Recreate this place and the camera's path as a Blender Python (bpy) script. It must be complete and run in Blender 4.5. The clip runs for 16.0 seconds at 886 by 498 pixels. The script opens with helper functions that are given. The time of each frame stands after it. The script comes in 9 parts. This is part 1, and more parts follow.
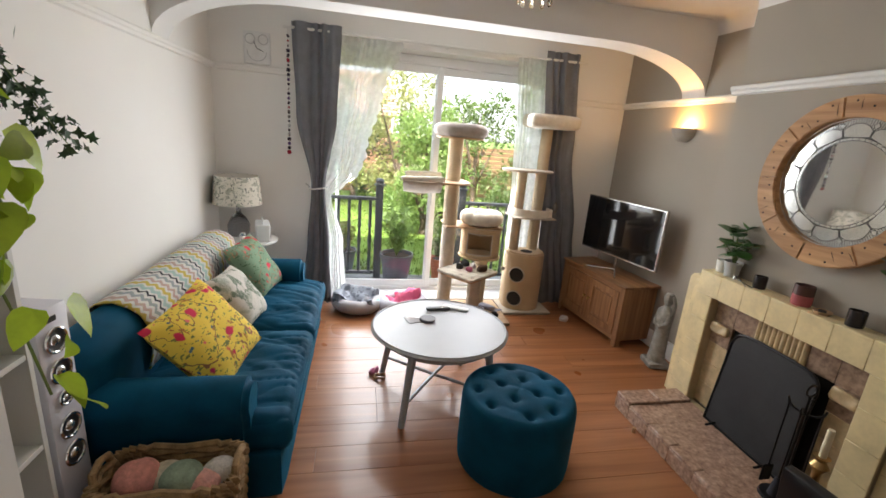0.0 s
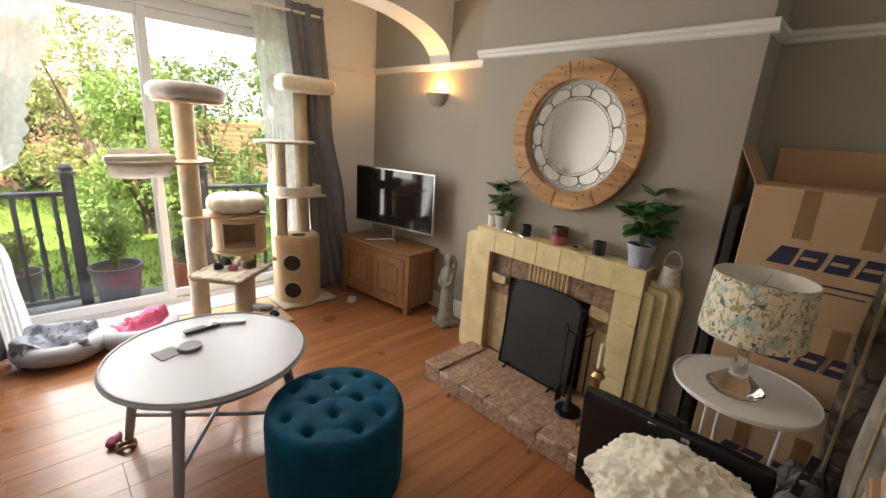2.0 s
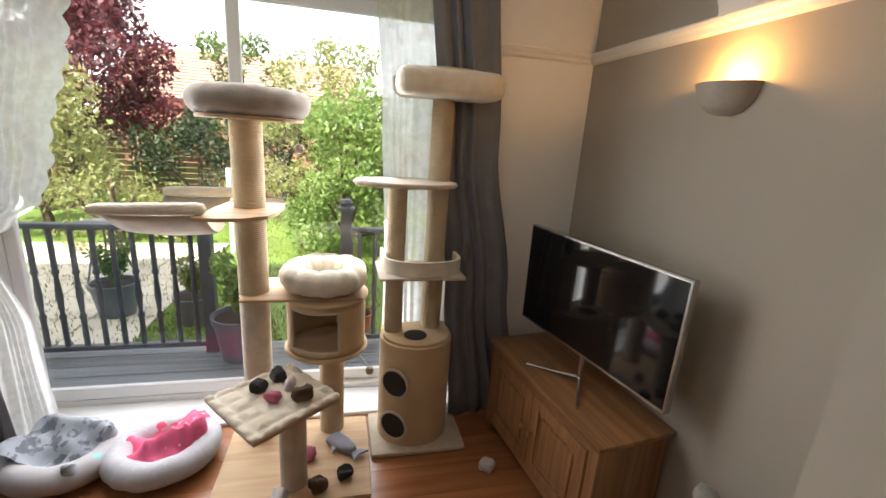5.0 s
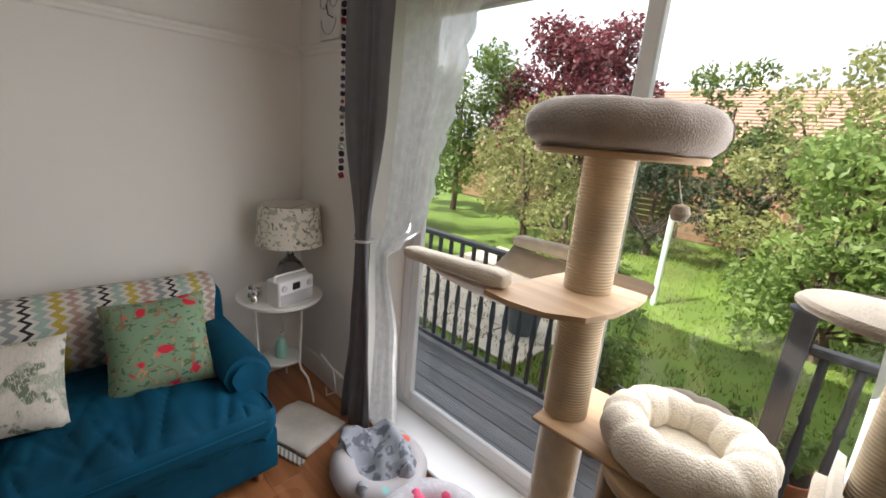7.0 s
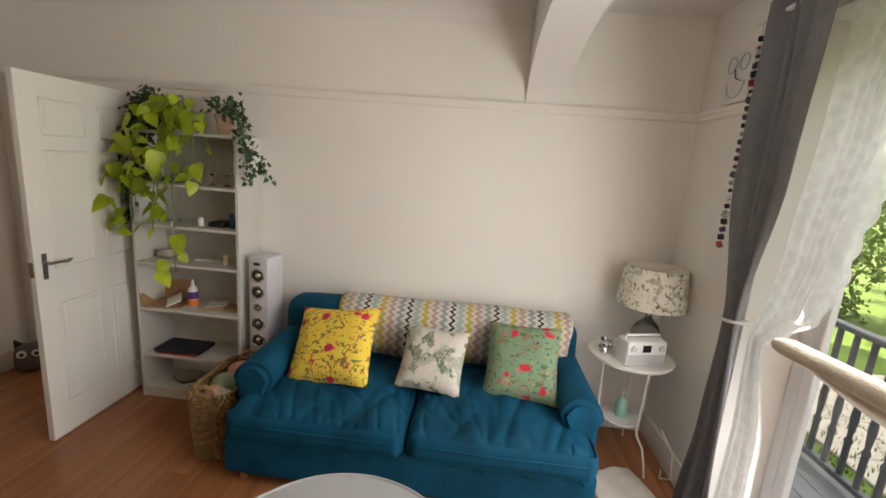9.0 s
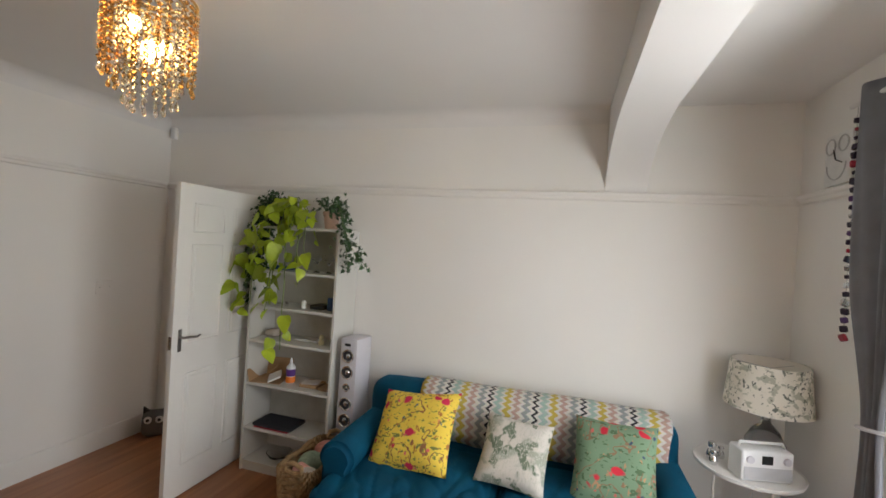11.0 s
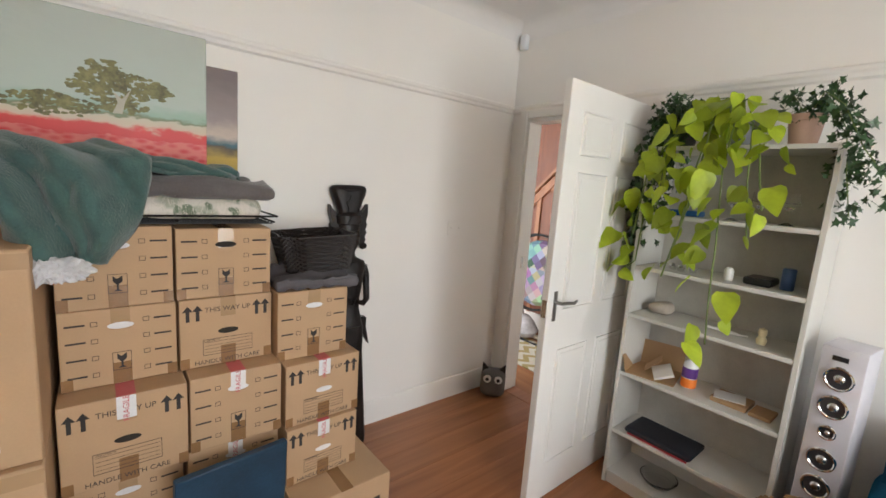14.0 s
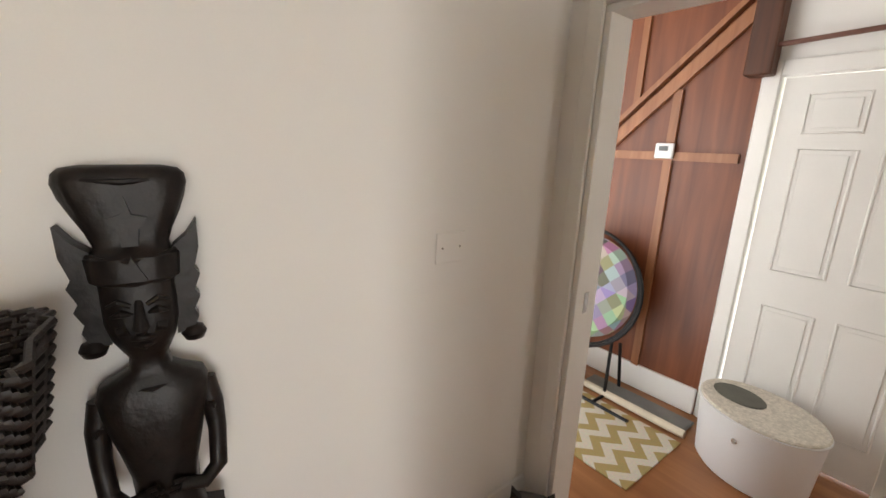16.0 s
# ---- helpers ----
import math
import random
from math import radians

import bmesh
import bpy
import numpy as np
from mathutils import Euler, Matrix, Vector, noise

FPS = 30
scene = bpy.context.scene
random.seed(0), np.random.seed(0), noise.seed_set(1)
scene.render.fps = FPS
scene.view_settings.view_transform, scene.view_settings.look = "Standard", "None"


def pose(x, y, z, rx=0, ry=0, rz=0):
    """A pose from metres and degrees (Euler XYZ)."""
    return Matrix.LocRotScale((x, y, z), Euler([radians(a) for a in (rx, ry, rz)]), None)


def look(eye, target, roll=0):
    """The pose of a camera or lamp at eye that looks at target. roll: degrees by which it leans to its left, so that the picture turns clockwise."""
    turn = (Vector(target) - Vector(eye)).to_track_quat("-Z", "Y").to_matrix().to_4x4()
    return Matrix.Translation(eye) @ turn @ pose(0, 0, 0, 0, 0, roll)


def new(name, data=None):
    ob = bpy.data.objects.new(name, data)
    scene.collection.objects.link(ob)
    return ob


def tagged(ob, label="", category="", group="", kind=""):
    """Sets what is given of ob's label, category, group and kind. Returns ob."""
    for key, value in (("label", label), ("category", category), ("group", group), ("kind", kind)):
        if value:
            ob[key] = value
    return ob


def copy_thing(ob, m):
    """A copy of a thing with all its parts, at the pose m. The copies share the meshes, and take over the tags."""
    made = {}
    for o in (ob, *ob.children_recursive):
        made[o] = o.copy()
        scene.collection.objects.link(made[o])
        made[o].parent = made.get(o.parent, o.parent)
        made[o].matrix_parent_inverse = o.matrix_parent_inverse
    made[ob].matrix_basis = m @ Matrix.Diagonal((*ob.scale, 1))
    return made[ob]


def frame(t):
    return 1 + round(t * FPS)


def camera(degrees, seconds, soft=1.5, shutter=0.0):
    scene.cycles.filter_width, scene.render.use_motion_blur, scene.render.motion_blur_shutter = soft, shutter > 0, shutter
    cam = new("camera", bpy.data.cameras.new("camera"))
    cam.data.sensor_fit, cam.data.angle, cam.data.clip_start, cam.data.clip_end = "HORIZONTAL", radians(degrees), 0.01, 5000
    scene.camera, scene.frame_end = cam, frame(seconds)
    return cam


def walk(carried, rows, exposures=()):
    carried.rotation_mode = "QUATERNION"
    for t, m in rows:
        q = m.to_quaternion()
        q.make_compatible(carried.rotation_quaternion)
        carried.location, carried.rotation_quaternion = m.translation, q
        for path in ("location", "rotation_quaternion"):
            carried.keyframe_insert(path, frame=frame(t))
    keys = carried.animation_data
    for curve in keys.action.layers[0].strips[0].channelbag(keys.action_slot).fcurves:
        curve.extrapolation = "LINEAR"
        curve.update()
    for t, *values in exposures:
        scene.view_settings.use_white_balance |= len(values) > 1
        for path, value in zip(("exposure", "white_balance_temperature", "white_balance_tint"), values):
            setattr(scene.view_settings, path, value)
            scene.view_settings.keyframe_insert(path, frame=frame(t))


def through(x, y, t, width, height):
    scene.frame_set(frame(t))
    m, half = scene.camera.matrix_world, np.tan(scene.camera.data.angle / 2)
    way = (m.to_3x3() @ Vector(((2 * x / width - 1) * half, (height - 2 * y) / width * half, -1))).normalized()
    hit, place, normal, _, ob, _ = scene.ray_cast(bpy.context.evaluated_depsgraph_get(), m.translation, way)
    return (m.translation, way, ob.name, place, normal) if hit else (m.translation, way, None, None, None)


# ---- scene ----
cam = camera(92.6, 16.0, soft=1.6)
PATH = [
    (0, (0.018, 0.046, 1.653), (0.412, 1.937, 1.137), 4.7),
    (0.5, (-0.035, 0.048, 1.652), (0.638, 1.859, 1.133), 4.7),
    (1, (-0.113, 0.104, 1.639), (0.901, 1.747, 1.118), 4.4),
    (1.5, (-0.14, 0.22, 1.62), (1.115, 1.683, 1.085), 4.2),
    (2, (0.042, 0.435, 1.57), (1.398, 1.803, 1.031), 3.8),
    (2.5, (0.243, 0.651, 1.574), (1.604, 2.015, 1.038), 3.7),
    (3, (0.44, 0.914, 1.581), (1.752, 2.327, 1.05), 3.6),
    (3.2, (0.516, 1.008, 1.586), (1.79, 2.457, 1.06), 3.6),
    (5.3, (1.4, 2.049, 1.642), (1.605, 3.973, 1.136), 4.1),
    (5.5, (1.447, 2.171, 1.65), (1.469, 4.108, 1.152), 4.3),
    (6, (1.435, 2.433, 1.636), (1.051, 4.33, 1.133), 4.5),
    (6.5, (1.398, 2.657, 1.638), (0.492, 4.369, 1.138), 4.7),
    (7, (1.392, 2.787, 1.653), (0.038, 4.166, 1.139), 4.9),
    (7.5, (1.419, 2.82, 1.67), (-0.274, 3.726, 1.13), 4.7),
    (8, (1.444, 2.787, 1.662), (-0.428, 3.28, 1.159), 4.8),
    (8.5, (1.487, 2.791, 1.67), (-0.455, 2.923, 1.21), 4.5),
    (9, (1.533, 2.815, 1.69), (-0.423, 2.671, 1.298), 4.3),
    (9.2, (1.554, 2.822, 1.697), (-0.402, 2.618, 1.333), 4.2),
    (11.5, (1.62, 2.848, 1.682), (-0.262, 2.175, 1.769), 3.9),
    (12, (1.495, 2.768, 1.628), (-0.309, 1.911, 1.73), 4.0),
    (12.5, (1.406, 2.569, 1.611), (-0.293, 1.515, 1.656), 4.3),
    (13, (1.338, 2.344, 1.577), (-0.229, 1.103, 1.525), 4.5),
    (13.5, (1.225, 2.036, 1.545), (-0.185, 0.63, 1.363), 4.4),
    (14, (1.137, 1.68, 1.522), (-0.12, 0.155, 1.215), 4.1),
    (14.5, (1.001, 1.347, 1.531), (-0.153, -0.238, 1.139), 3.8),
    (15, (0.7, 1.057, 1.511), (-0.406, -0.552, 1.077), 3.6),
    (15.5, (0.419, 0.772, 1.533), (-0.71, -0.811, 1.065), 3.3),
    (16, (0.108, 0.533, 1.529), (-1.105, -0.99, 1.07), 2.7),
]
walk(cam, [(t, look(eye, target, roll)) for t, eye, target, roll in PATH],
     exposures=[(0, 2.3, 6500, 10), (1.5, 2.38, 6900, 10), (3.2, 2.38, 7200, 12), (5.3, 1.84, 6700, 10), (6, 1.66, 6700, 10), (7, 1.28, 6700, 12), (8, 1.6, 6900, 12), (9, 2.0, 7300, 12), (11.5, 1.98, 6500, 10), (13, 2.27, 6500, 10), (14, 2.80, 6500, 10), (15, 2.82, 6700, 10), (16, 2.66, 7000, 12)])

# ---- light ----
SUN_EL, SUN_AZ = 52.0, 200.0
world = bpy.data.worlds.new("world")
scene.world = world
world.use_nodes = True
wn = world.node_tree.nodes
sky = wn.new("ShaderNodeTexSky")
sky.sky_type, sky.sun_disc = "NISHITA", False
sky.sun_elevation, sky.sun_rotation = radians(SUN_EL), radians(SUN_AZ)
sky.air_density, sky.dust_density = 1.0, 5.0
wn["Background"].inputs["Strength"].default_value = 0.15
# broken white cloud over the whole sky
cl, cm, cr, cc = [wn.new(k) for k in ("ShaderNodeTexNoise", "ShaderNodeMix", "ShaderNodeMapRange", "ShaderNodeTexCoord")]
cl.inputs["Scale"].default_value, cl.inputs["Detail"].default_value = 3.0, 8
cr.inputs["From Min"].default_value, cr.inputs["From Max"].default_value = 0.36, 0.60
cr.inputs["To Min"].default_value, cr.inputs["To Max"].default_value = 0.3, 0.95
cm.data_type = "RGBA"
cm.inputs[7].default_value = (5.2, 5.35, 5.5, 1)
wl = world.node_tree.links
wl.new(cc.outputs["Generated"], cl.inputs["Vector"])
wl.new(cl.outputs["Fac"], cr.inputs["Value"])
wl.new(cr.outputs[0], cm.inputs[0])
wl.new(sky.outputs[0], cm.inputs[6])
wl.new(cm.outputs[2], wn["Background"].inputs["Color"])


def lamp(name, kind, energy, colour, m, **more):
    data = bpy.data.lights.new(name, kind)
    data.energy, data.color = energy, colour
    if "size" in more:
        data.shape, data.size, data.size_y = "RECTANGLE", more["size"], more["size_y"]
    if "angle" in more:
        data.angle = radians(more["angle"])
    if "radius" in more:
        data.shadow_soft_size = more["radius"]
    ob = new(name, data)
    ob.matrix_world = m
    return ob


sun_from = Vector((math.sin(radians(SUN_AZ)) * math.cos(radians(SUN_EL)), math.cos(radians(SUN_AZ)) * math.cos(radians(SUN_EL)), math.sin(radians(SUN_EL))))
lamp("sun", "SUN", 4.0, (1.0, 0.95, 0.86), look(sun_from * 20, (0, 0, 0)), angle=0.6)
lamp("window_daylight", "AREA", 15.5, (0.95, 0.97, 1.0), look((0.72, 4.03, 1.3), (0.72, 0, 0.35)), size=1.62, size_y=2.0)
# hall lamp is an added fill; the closed hall has no window there
lamp("hall_fill", "AREA", 1.4, (1.0, 0.96, 0.9), look((-2.0, 2.3, 1.5), (-2.0, -1.0, 1.2)), size=0.8, size_y=1.6)
lamp("sconce_bulb", "POINT", 1.6, (1.0, 0.52, 0.16), pose(2.51, 3.14, 1.88), radius=0.02)
lamp("chandelier_bulb", "POINT", 3.4, (1.0, 0.62, 0.27), pose(0.545, 1.47, 2.29), radius=0.03)


# ---- materials ----
def mat(name, colour, rough=0.6, metal=0.0, vary=0.12, scale=8.0, bump=0.1, fine=120.0, second=None, **more):
    """A painted, woven or cast surface: two scales of noise in tone, fine relief."""
    m = bpy.data.materials.new(name)
    m.use_nodes = True
    nt = m.node_tree
    bsdf = nt.nodes["Principled BSDF"]
    bsdf.inputs["Roughness"].default_value, bsdf.inputs["Metallic"].default_value = rough, metal
    for key, value in more.items():
        bsdf.inputs[key.replace("_", " ")].default_value = value
    co = nt.nodes.new("ShaderNodeTexCoord")
    big, small = nt.nodes.new("ShaderNodeTexNoise"), nt.nodes.new("ShaderNodeTexNoise")
    big.inputs["Scale"].default_value, small.inputs["Scale"].default_value = scale, fine
    big.inputs["Detail"].default_value, small.inputs["Detail"].default_value = 4, 3
    for n in (big, small):
        nt.links.new(co.outputs["Object"], n.inputs["Vector"])
    add = nt.nodes.new("ShaderNodeMath")
    add.operation = "MULTIPLY_ADD"
    add.inputs[1].default_value = 0.35
    nt.links.new(small.outputs["Fac"], add.inputs[0])
    nt.links.new(big.outputs["Fac"], add.inputs[2])
    ramp = nt.nodes.new("ShaderNodeValToRGB")
    c = Vector(colour)
    d = Vector(second) if second else c * (1 - vary)
    e = c if second else c * (1 + vary)
    ramp.color_ramp.elements[0].position, ramp.color_ramp.elements[1].position = 0.45, 0.9
    ramp.color_ramp.elements[0].color, ramp.color_ramp.elements[1].color = (*d, 1), (*[min(v, 1) for v in e], 1)
    nt.links.new(add.outputs[0], ramp.inputs["Fac"])
    nt.links.new(ramp.outputs["Color"], bsdf.inputs["Base Color"])
    if bump:
        b = nt.nodes.new("ShaderNodeBump")
        b.inputs["Strength"].default_value, b.inputs["Distance"].default_value = bump, 0.004
        nt.links.new(small.outputs["Fac"], b.inputs["Height"])
        nt.links.new(b.outputs["Normal"], bsdf.inputs["Normal"])
    return m


def wood(name, dark, light, rough=0.4, grain=(1.2, 22, 22), along="x", vary_piece=0.25, bump=0.08, coat=0.0):
    """Timber with streaks along one axis of the object and a tone of its own for each piece."""
    m = bpy.data.materials.new(name)
    m.use_nodes = True
    nt = m.node_tree
    bsdf = nt.nodes["Principled BSDF"]
    bsdf.inputs["Coat Weight"].default_value = coat
    co, mp = nt.nodes.new("ShaderNodeTexCoord"), nt.nodes.new("ShaderNodeMapping")
    g = {"x": grain, "y": (grain[1], grain[0], grain[2]), "z": (grain[1], grain[2], grain[0])}[along]
    mp.inputs["Scale"].default_value = g
    info = nt.nodes.new("ShaderNodeObjectInfo")
    shift = nt.nodes.new("ShaderNodeVectorMath")
    shift.operation = "SCALE"
    shift.inputs[0].default_value = (31, 17, 53)
    nt.links.new(info.outputs["Random"], shift.inputs["Scale"])
    nt.links.new(shift.outputs[0], mp.inputs["Location"])
    nt.links.new(co.outputs["Object"], mp.inputs["Vector"])
    a, b2 = nt.nodes.new("ShaderNodeTexNoise"), nt.nodes.new("ShaderNodeTexNoise")
    a.inputs["Scale"].default_value, a.inputs["Detail"].default_value, a.inputs["Distortion"].default_value = 1.0, 6, 0.6
    b2.inputs["Scale"].default_value = 2.5
    nt.links.new(mp.outputs[0], a.inputs["Vector"])
    nt.links.new(co.outputs["Object"], b2.inputs["Vector"])
    ramp = nt.nodes.new("ShaderNodeValToRGB")
    ramp.color_ramp.elements[0].position, ramp.color_ramp.elements[1].position = 0.3, 0.72
    ramp.color_ramp.elements[0].color, ramp.color_ramp.elements[1].color = (*dark, 1), (*light, 1)
    nt.links.new(a.outputs["Fac"], ramp.inputs["Fac"])
    hsv = nt.nodes.new("ShaderNodeHueSaturation")
    v1 = nt.nodes.new("ShaderNodeMapRange")
    v1.inputs["To Min"].default_value, v1.inputs["To Max"].default_value = 1 - vary_piece, 1 + vary_piece
    mixv = nt.nodes.new("ShaderNodeMath")
    mixv.operation = "MULTIPLY_ADD"
    mixv.inputs[1].default_value, mixv.inputs[2].default_value = 0.5, 0.0
    half = nt.nodes.new("ShaderNodeMath")
    half.operation = "MULTIPLY_ADD"
    half.inputs[1].default_value = 0.5
    nt.links.new(info.outputs["Random"], half.inputs[0])
    nt.links.new(b2.outputs["Fac"], mixv.inputs[0])
    nt.links.new(mixv.outputs[0], half.inputs[2])
    nt.links.new(half.outputs[0], v1.inputs["Value"])
    nt.links.new(v1.outputs[0], hsv.inputs["Value"])
    nt.links.new(ramp.outputs[0], hsv.inputs["Color"])
    nt.links.new(hsv.outputs[0], bsdf.inputs["Base Color"])
    r = nt.nodes.new("ShaderNodeMapRange")
    r.inputs["To Min"].default_value, r.inputs["To Max"].default_value = rough - 0.08, rough + 0.15
    nt.links.new(b2.outputs["Fac"], r.inputs["Value"])
    nt.links.new(r.outputs[0], bsdf.inputs["Roughness"])
    bp = nt.nodes.new("ShaderNodeBump")
    bp.inputs["Strength"].default_value, bp.inputs["Distance"].default_value = bump, 0.003
    nt.links.new(a.outputs["Fac"], bp.inputs["Height"])
    nt.links.new(bp.outputs[0], bsdf.inputs["Normal"])
    return m


def glass(name, colour=(1, 1, 1), rough=0.0, ior=1.45):
    m = bpy.data.materials.new(name)
    m.use_nodes = True
    b = m.node_tree.nodes["Principled BSDF"]
    b.inputs["Base Color"].default_value = (*colour, 1)
    b.inputs["Transmission Weight"].default_value, b.inputs["Roughness"].default_value, b.inputs["IOR"].default_value = 1, rough, ior
    return m


def glow(name, colour, strength):
    m = bpy.data.materials.new(name)
    m.use_nodes = True
    b = m.node_tree.nodes["Principled BSDF"]
    b.inputs["Base Color"].default_value = (*colour, 1)
    b.inputs["Emission Color"].default_value, b.inputs["Emission Strength"].default_value = (*colour, 1), strength
    return m


WHITE_WALL = mat("white_wall_paint", (0.83, 0.815, 0.785), 0.85, vary=0.02, scale=1.5, bump=0.05, fine=260)
GREY_WALL = mat("taupe_wall_paint", (0.365, 0.327, 0.275), 0.85, vary=0.04, scale=1.5, bump=0.05, fine=260)
CEILING = mat("ceiling_paint", (0.80, 0.79, 0.775), 0.9, vary=0.02, scale=1.2, bump=0.05, fine=200)
WHITE_GLOSS = mat("white_gloss_paint", (0.82, 0.81, 0.78), 0.28, vary=0.02, scale=4, bump=0.02, fine=90)
WHITE_SATIN = mat("white_satin_paint", (0.76, 0.75, 0.72), 0.45, vary=0.04, scale=5, bump=0.03, fine=140)
UPVC = mat("white_window_plastic", (0.80, 0.81, 0.82), 0.3, vary=0.02, scale=3, bump=0.0)
FLOOR_WOOD = wood("stained_floorboard", (0.25, 0.092, 0.034), (0.42, 0.175, 0.072), 0.28, (0.8, 16, 16), "x", 0.12, 0.04, 0.2)
OAK = wood("dark_oak", (0.20, 0.092, 0.038), (0.40, 0.205, 0.092), 0.4, (1.5, 26, 26), "z", 0.12)
OAK_X = wood("dark_oak_across", (0.20, 0.092, 0.038), (0.40, 0.205, 0.092), 0.32, (1.5, 26, 26), "y", 0.12)
PLY = wood("pale_ply", (0.42, 0.27, 0.15), (0.56, 0.39, 0.23), 0.6, (2, 20, 20), "x", 0.08)
PANEL_WOOD = wood("reddish_stair_panel", (0.12, 0.03, 0.01), (0.23, 0.07, 0.025), 0.35, (1.2, 14, 14), "z", 0.12)
TRIM_WOOD = wood("stair_trim", (0.24, 0.09, 0.035), (0.38, 0.16, 0.07), 0.35, (1.2, 18, 18), "z", 0.12)
MIRROR_WOOD = wood("reclaimed_pine", (0.33, 0.155, 0.056), (0.60, 0.34, 0.15), 0.55, (2, 26, 26), "y", 0.2, 0.2)
DECK_WOOD = wood("grey_decking", (0.14, 0.15, 0.17), (0.27, 0.285, 0.31), 0.36, (1, 40, 40), "x", 0.15, 0.3)
GLASS = glass("clear_glass")
STEEL = mat("brushed_steel", (0.6, 0.6, 0.6), 0.25, 1.0, vary=0.05, bump=0.02)
CHROME = mat("chrome", (0.8, 0.8, 0.8), 0.08, 1.0, vary=0.02, bump=0)
BLACK_IRON = mat("black_iron", (0.015, 0.015, 0.016), 0.45, 0.6, vary=0.3, bump=0.15)
BLACK_PLASTIC = mat("black_plastic", (0.012, 0.012, 0.013), 0.35, vary=0.2, bump=0.02)
BRASS = mat("worn_brass", (0.44, 0.30, 0.13), 0.36, 1.0, vary=0.2, bump=0.05)
TEAL = mat("teal_velvet", (0.0015, 0.062, 0.120), 0.75, vary=0.3, scale=6, bump=0.25, fine=350, Sheen_Weight=0.3, Sheen_Roughness=0.3, Sheen_Tint=(0.0, 0.36, 0.6, 1), Specular_IOR_Level=0.15)


# ---- mesh tools ----
def box(bm, lo, hi, bevel=0.0, seg=1):
    made = bmesh.ops.create_cube(bm, size=1)["verts"]
    for v in made:
        v.co = Vector([lo[i] + (v.co[i] + 0.5) * (hi[i] - lo[i]) for i in range(3)])
    if bevel:
        edges = {e for v in made for e in v.link_edges}
        bmesh.ops.bevel(bm, geom=list(edges), offset=bevel, segments=seg, affect="EDGES", profile=0.5)
    return bm


def lathe(bm, profile, centre=(0, 0, 0), n=24):
    """Turns a profile of (radius, height) about z."""
    rings = []
    for r, z in profile:
        if r < 1e-5:
            rings.append([bm.verts.new((centre[0], centre[1], centre[2] + z))])
        else:
            rings.append([bm.verts.new((centre[0] + r * math.cos(2 * math.pi * k / n), centre[1] + r * math.sin(2 * math.pi * k / n), centre[2] + z)) for k in range(n)])
    for a, b in zip(rings, rings[1:]):
        for k in range(n):
            j = (k + 1) % n
            if len(a) == 1 and len(b) > 1:
                bm.faces.new((a[0], b[j], b[k]))
            elif len(b) == 1 and len(a) > 1:
                bm.faces.new((a[k], a[j], b[0]))
            elif len(a) > 1:
                bm.faces.new((a[k], a[j], b[j], b[k]))
    return bm


def tube(bm, path, r, n=8, closed=False, caps=True):
    """A round bar along points; r is a number or one for each point."""
    pts = [Vector(p) for p in path]
    rs = r if isinstance(r, (list, tuple)) else [r] * len(pts)
    rings, up = [], None
    for i, p in enumerate(pts):
        a, b = pts[i - 1] if (i or closed) else p, pts[(i + 1) % len(pts)] if (i + 1 < len(pts) or closed) else p
        d = (b - a).normalized()
        if up is None:
            up = d.orthogonal().normalized()
        up = (up - d * up.dot(d)).normalized()
        side = d.cross(up)
        rings.append([bm.verts.new(p + rs[i] * (math.cos(2 * math.pi * k / n) * up + math.sin(2 * math.pi * k / n) * side)) for k in range(n)])
    pairs = list(zip(rings, rings[1:])) + ([(rings[-1], rings[0])] if closed else [])
    for a, b in pairs:
        for k in range(n):
            bm.faces.new((a[k], a[(k + 1) % n], b[(k + 1) % n], b[k]))
    if caps and not closed:
        bm.faces.new(rings[0][::-1]), bm.faces.new(rings[-1])
    return bm


def prism(bm, outline, axis, lo, hi):
    """Extrudes a closed outline of 2D points along an axis: x takes (y, z), y takes (x, z), z takes (x, y)."""
    def at(p, w):
        return {"x": (w, p[0], p[1]), "y": (p[0], w, p[1]), "z": (p[0], p[1], w)}[axis]
    a, b = [bm.verts.new(at(p, lo)) for p in outline], [bm.verts.new(at(p, hi)) for p in outline]
    n = len(a)
    for k in range(n):
        bm.faces.new((a[k], a[(k + 1) % n], b[(k + 1) % n], b[k]))
    bm.faces.new(a[::-1]), bm.faces.new(b)
    bmesh.ops.recalc_face_normals(bm, faces=bm.faces[:])
    return bm


def moved(bm, m, verts=None):
    bmesh.ops.transform(bm, matrix=m, verts=verts or bm.verts[:])
    return bm


def mesh_of(name, bm, material, smooth=True, angle=40):
    me = bpy.data.meshes.new(name)
    bmesh.ops.recalc_face_normals(bm, faces=bm.faces[:])
    bm.to_mesh(me)
    bm.free()
    for m in material if isinstance(material, (list, tuple)) else [material]:
        me.materials.append(m)
    if smooth:
        me.shade_smooth()
        me.set_sharp_from_angle(angle=radians(angle))
    return me


def part(name, bm, material, parent, label="", m=None, smooth=True, angle=40):
    ob = new(name, mesh_of(name, bm, material, smooth, angle))
    ob.parent = parent
    if m is not None:
        ob.matrix_basis = m
    if label:
        tagged(ob, label)
    return ob


def thing(name, m, label, category, group="", kind=""):
    ob = new(name)
    ob.empty_display_size = 0.1
    ob.matrix_basis = m
    return tagged(ob, label, category, group, kind)


def solid(name, bm, material, label, category, kind="", m=None, group="", smooth=True, angle=40):
    ob = new(name, mesh_of(name, bm, material, smooth, angle))
    if m is not None:
        ob.matrix_basis = m
    return tagged(ob, label, category, group, kind)


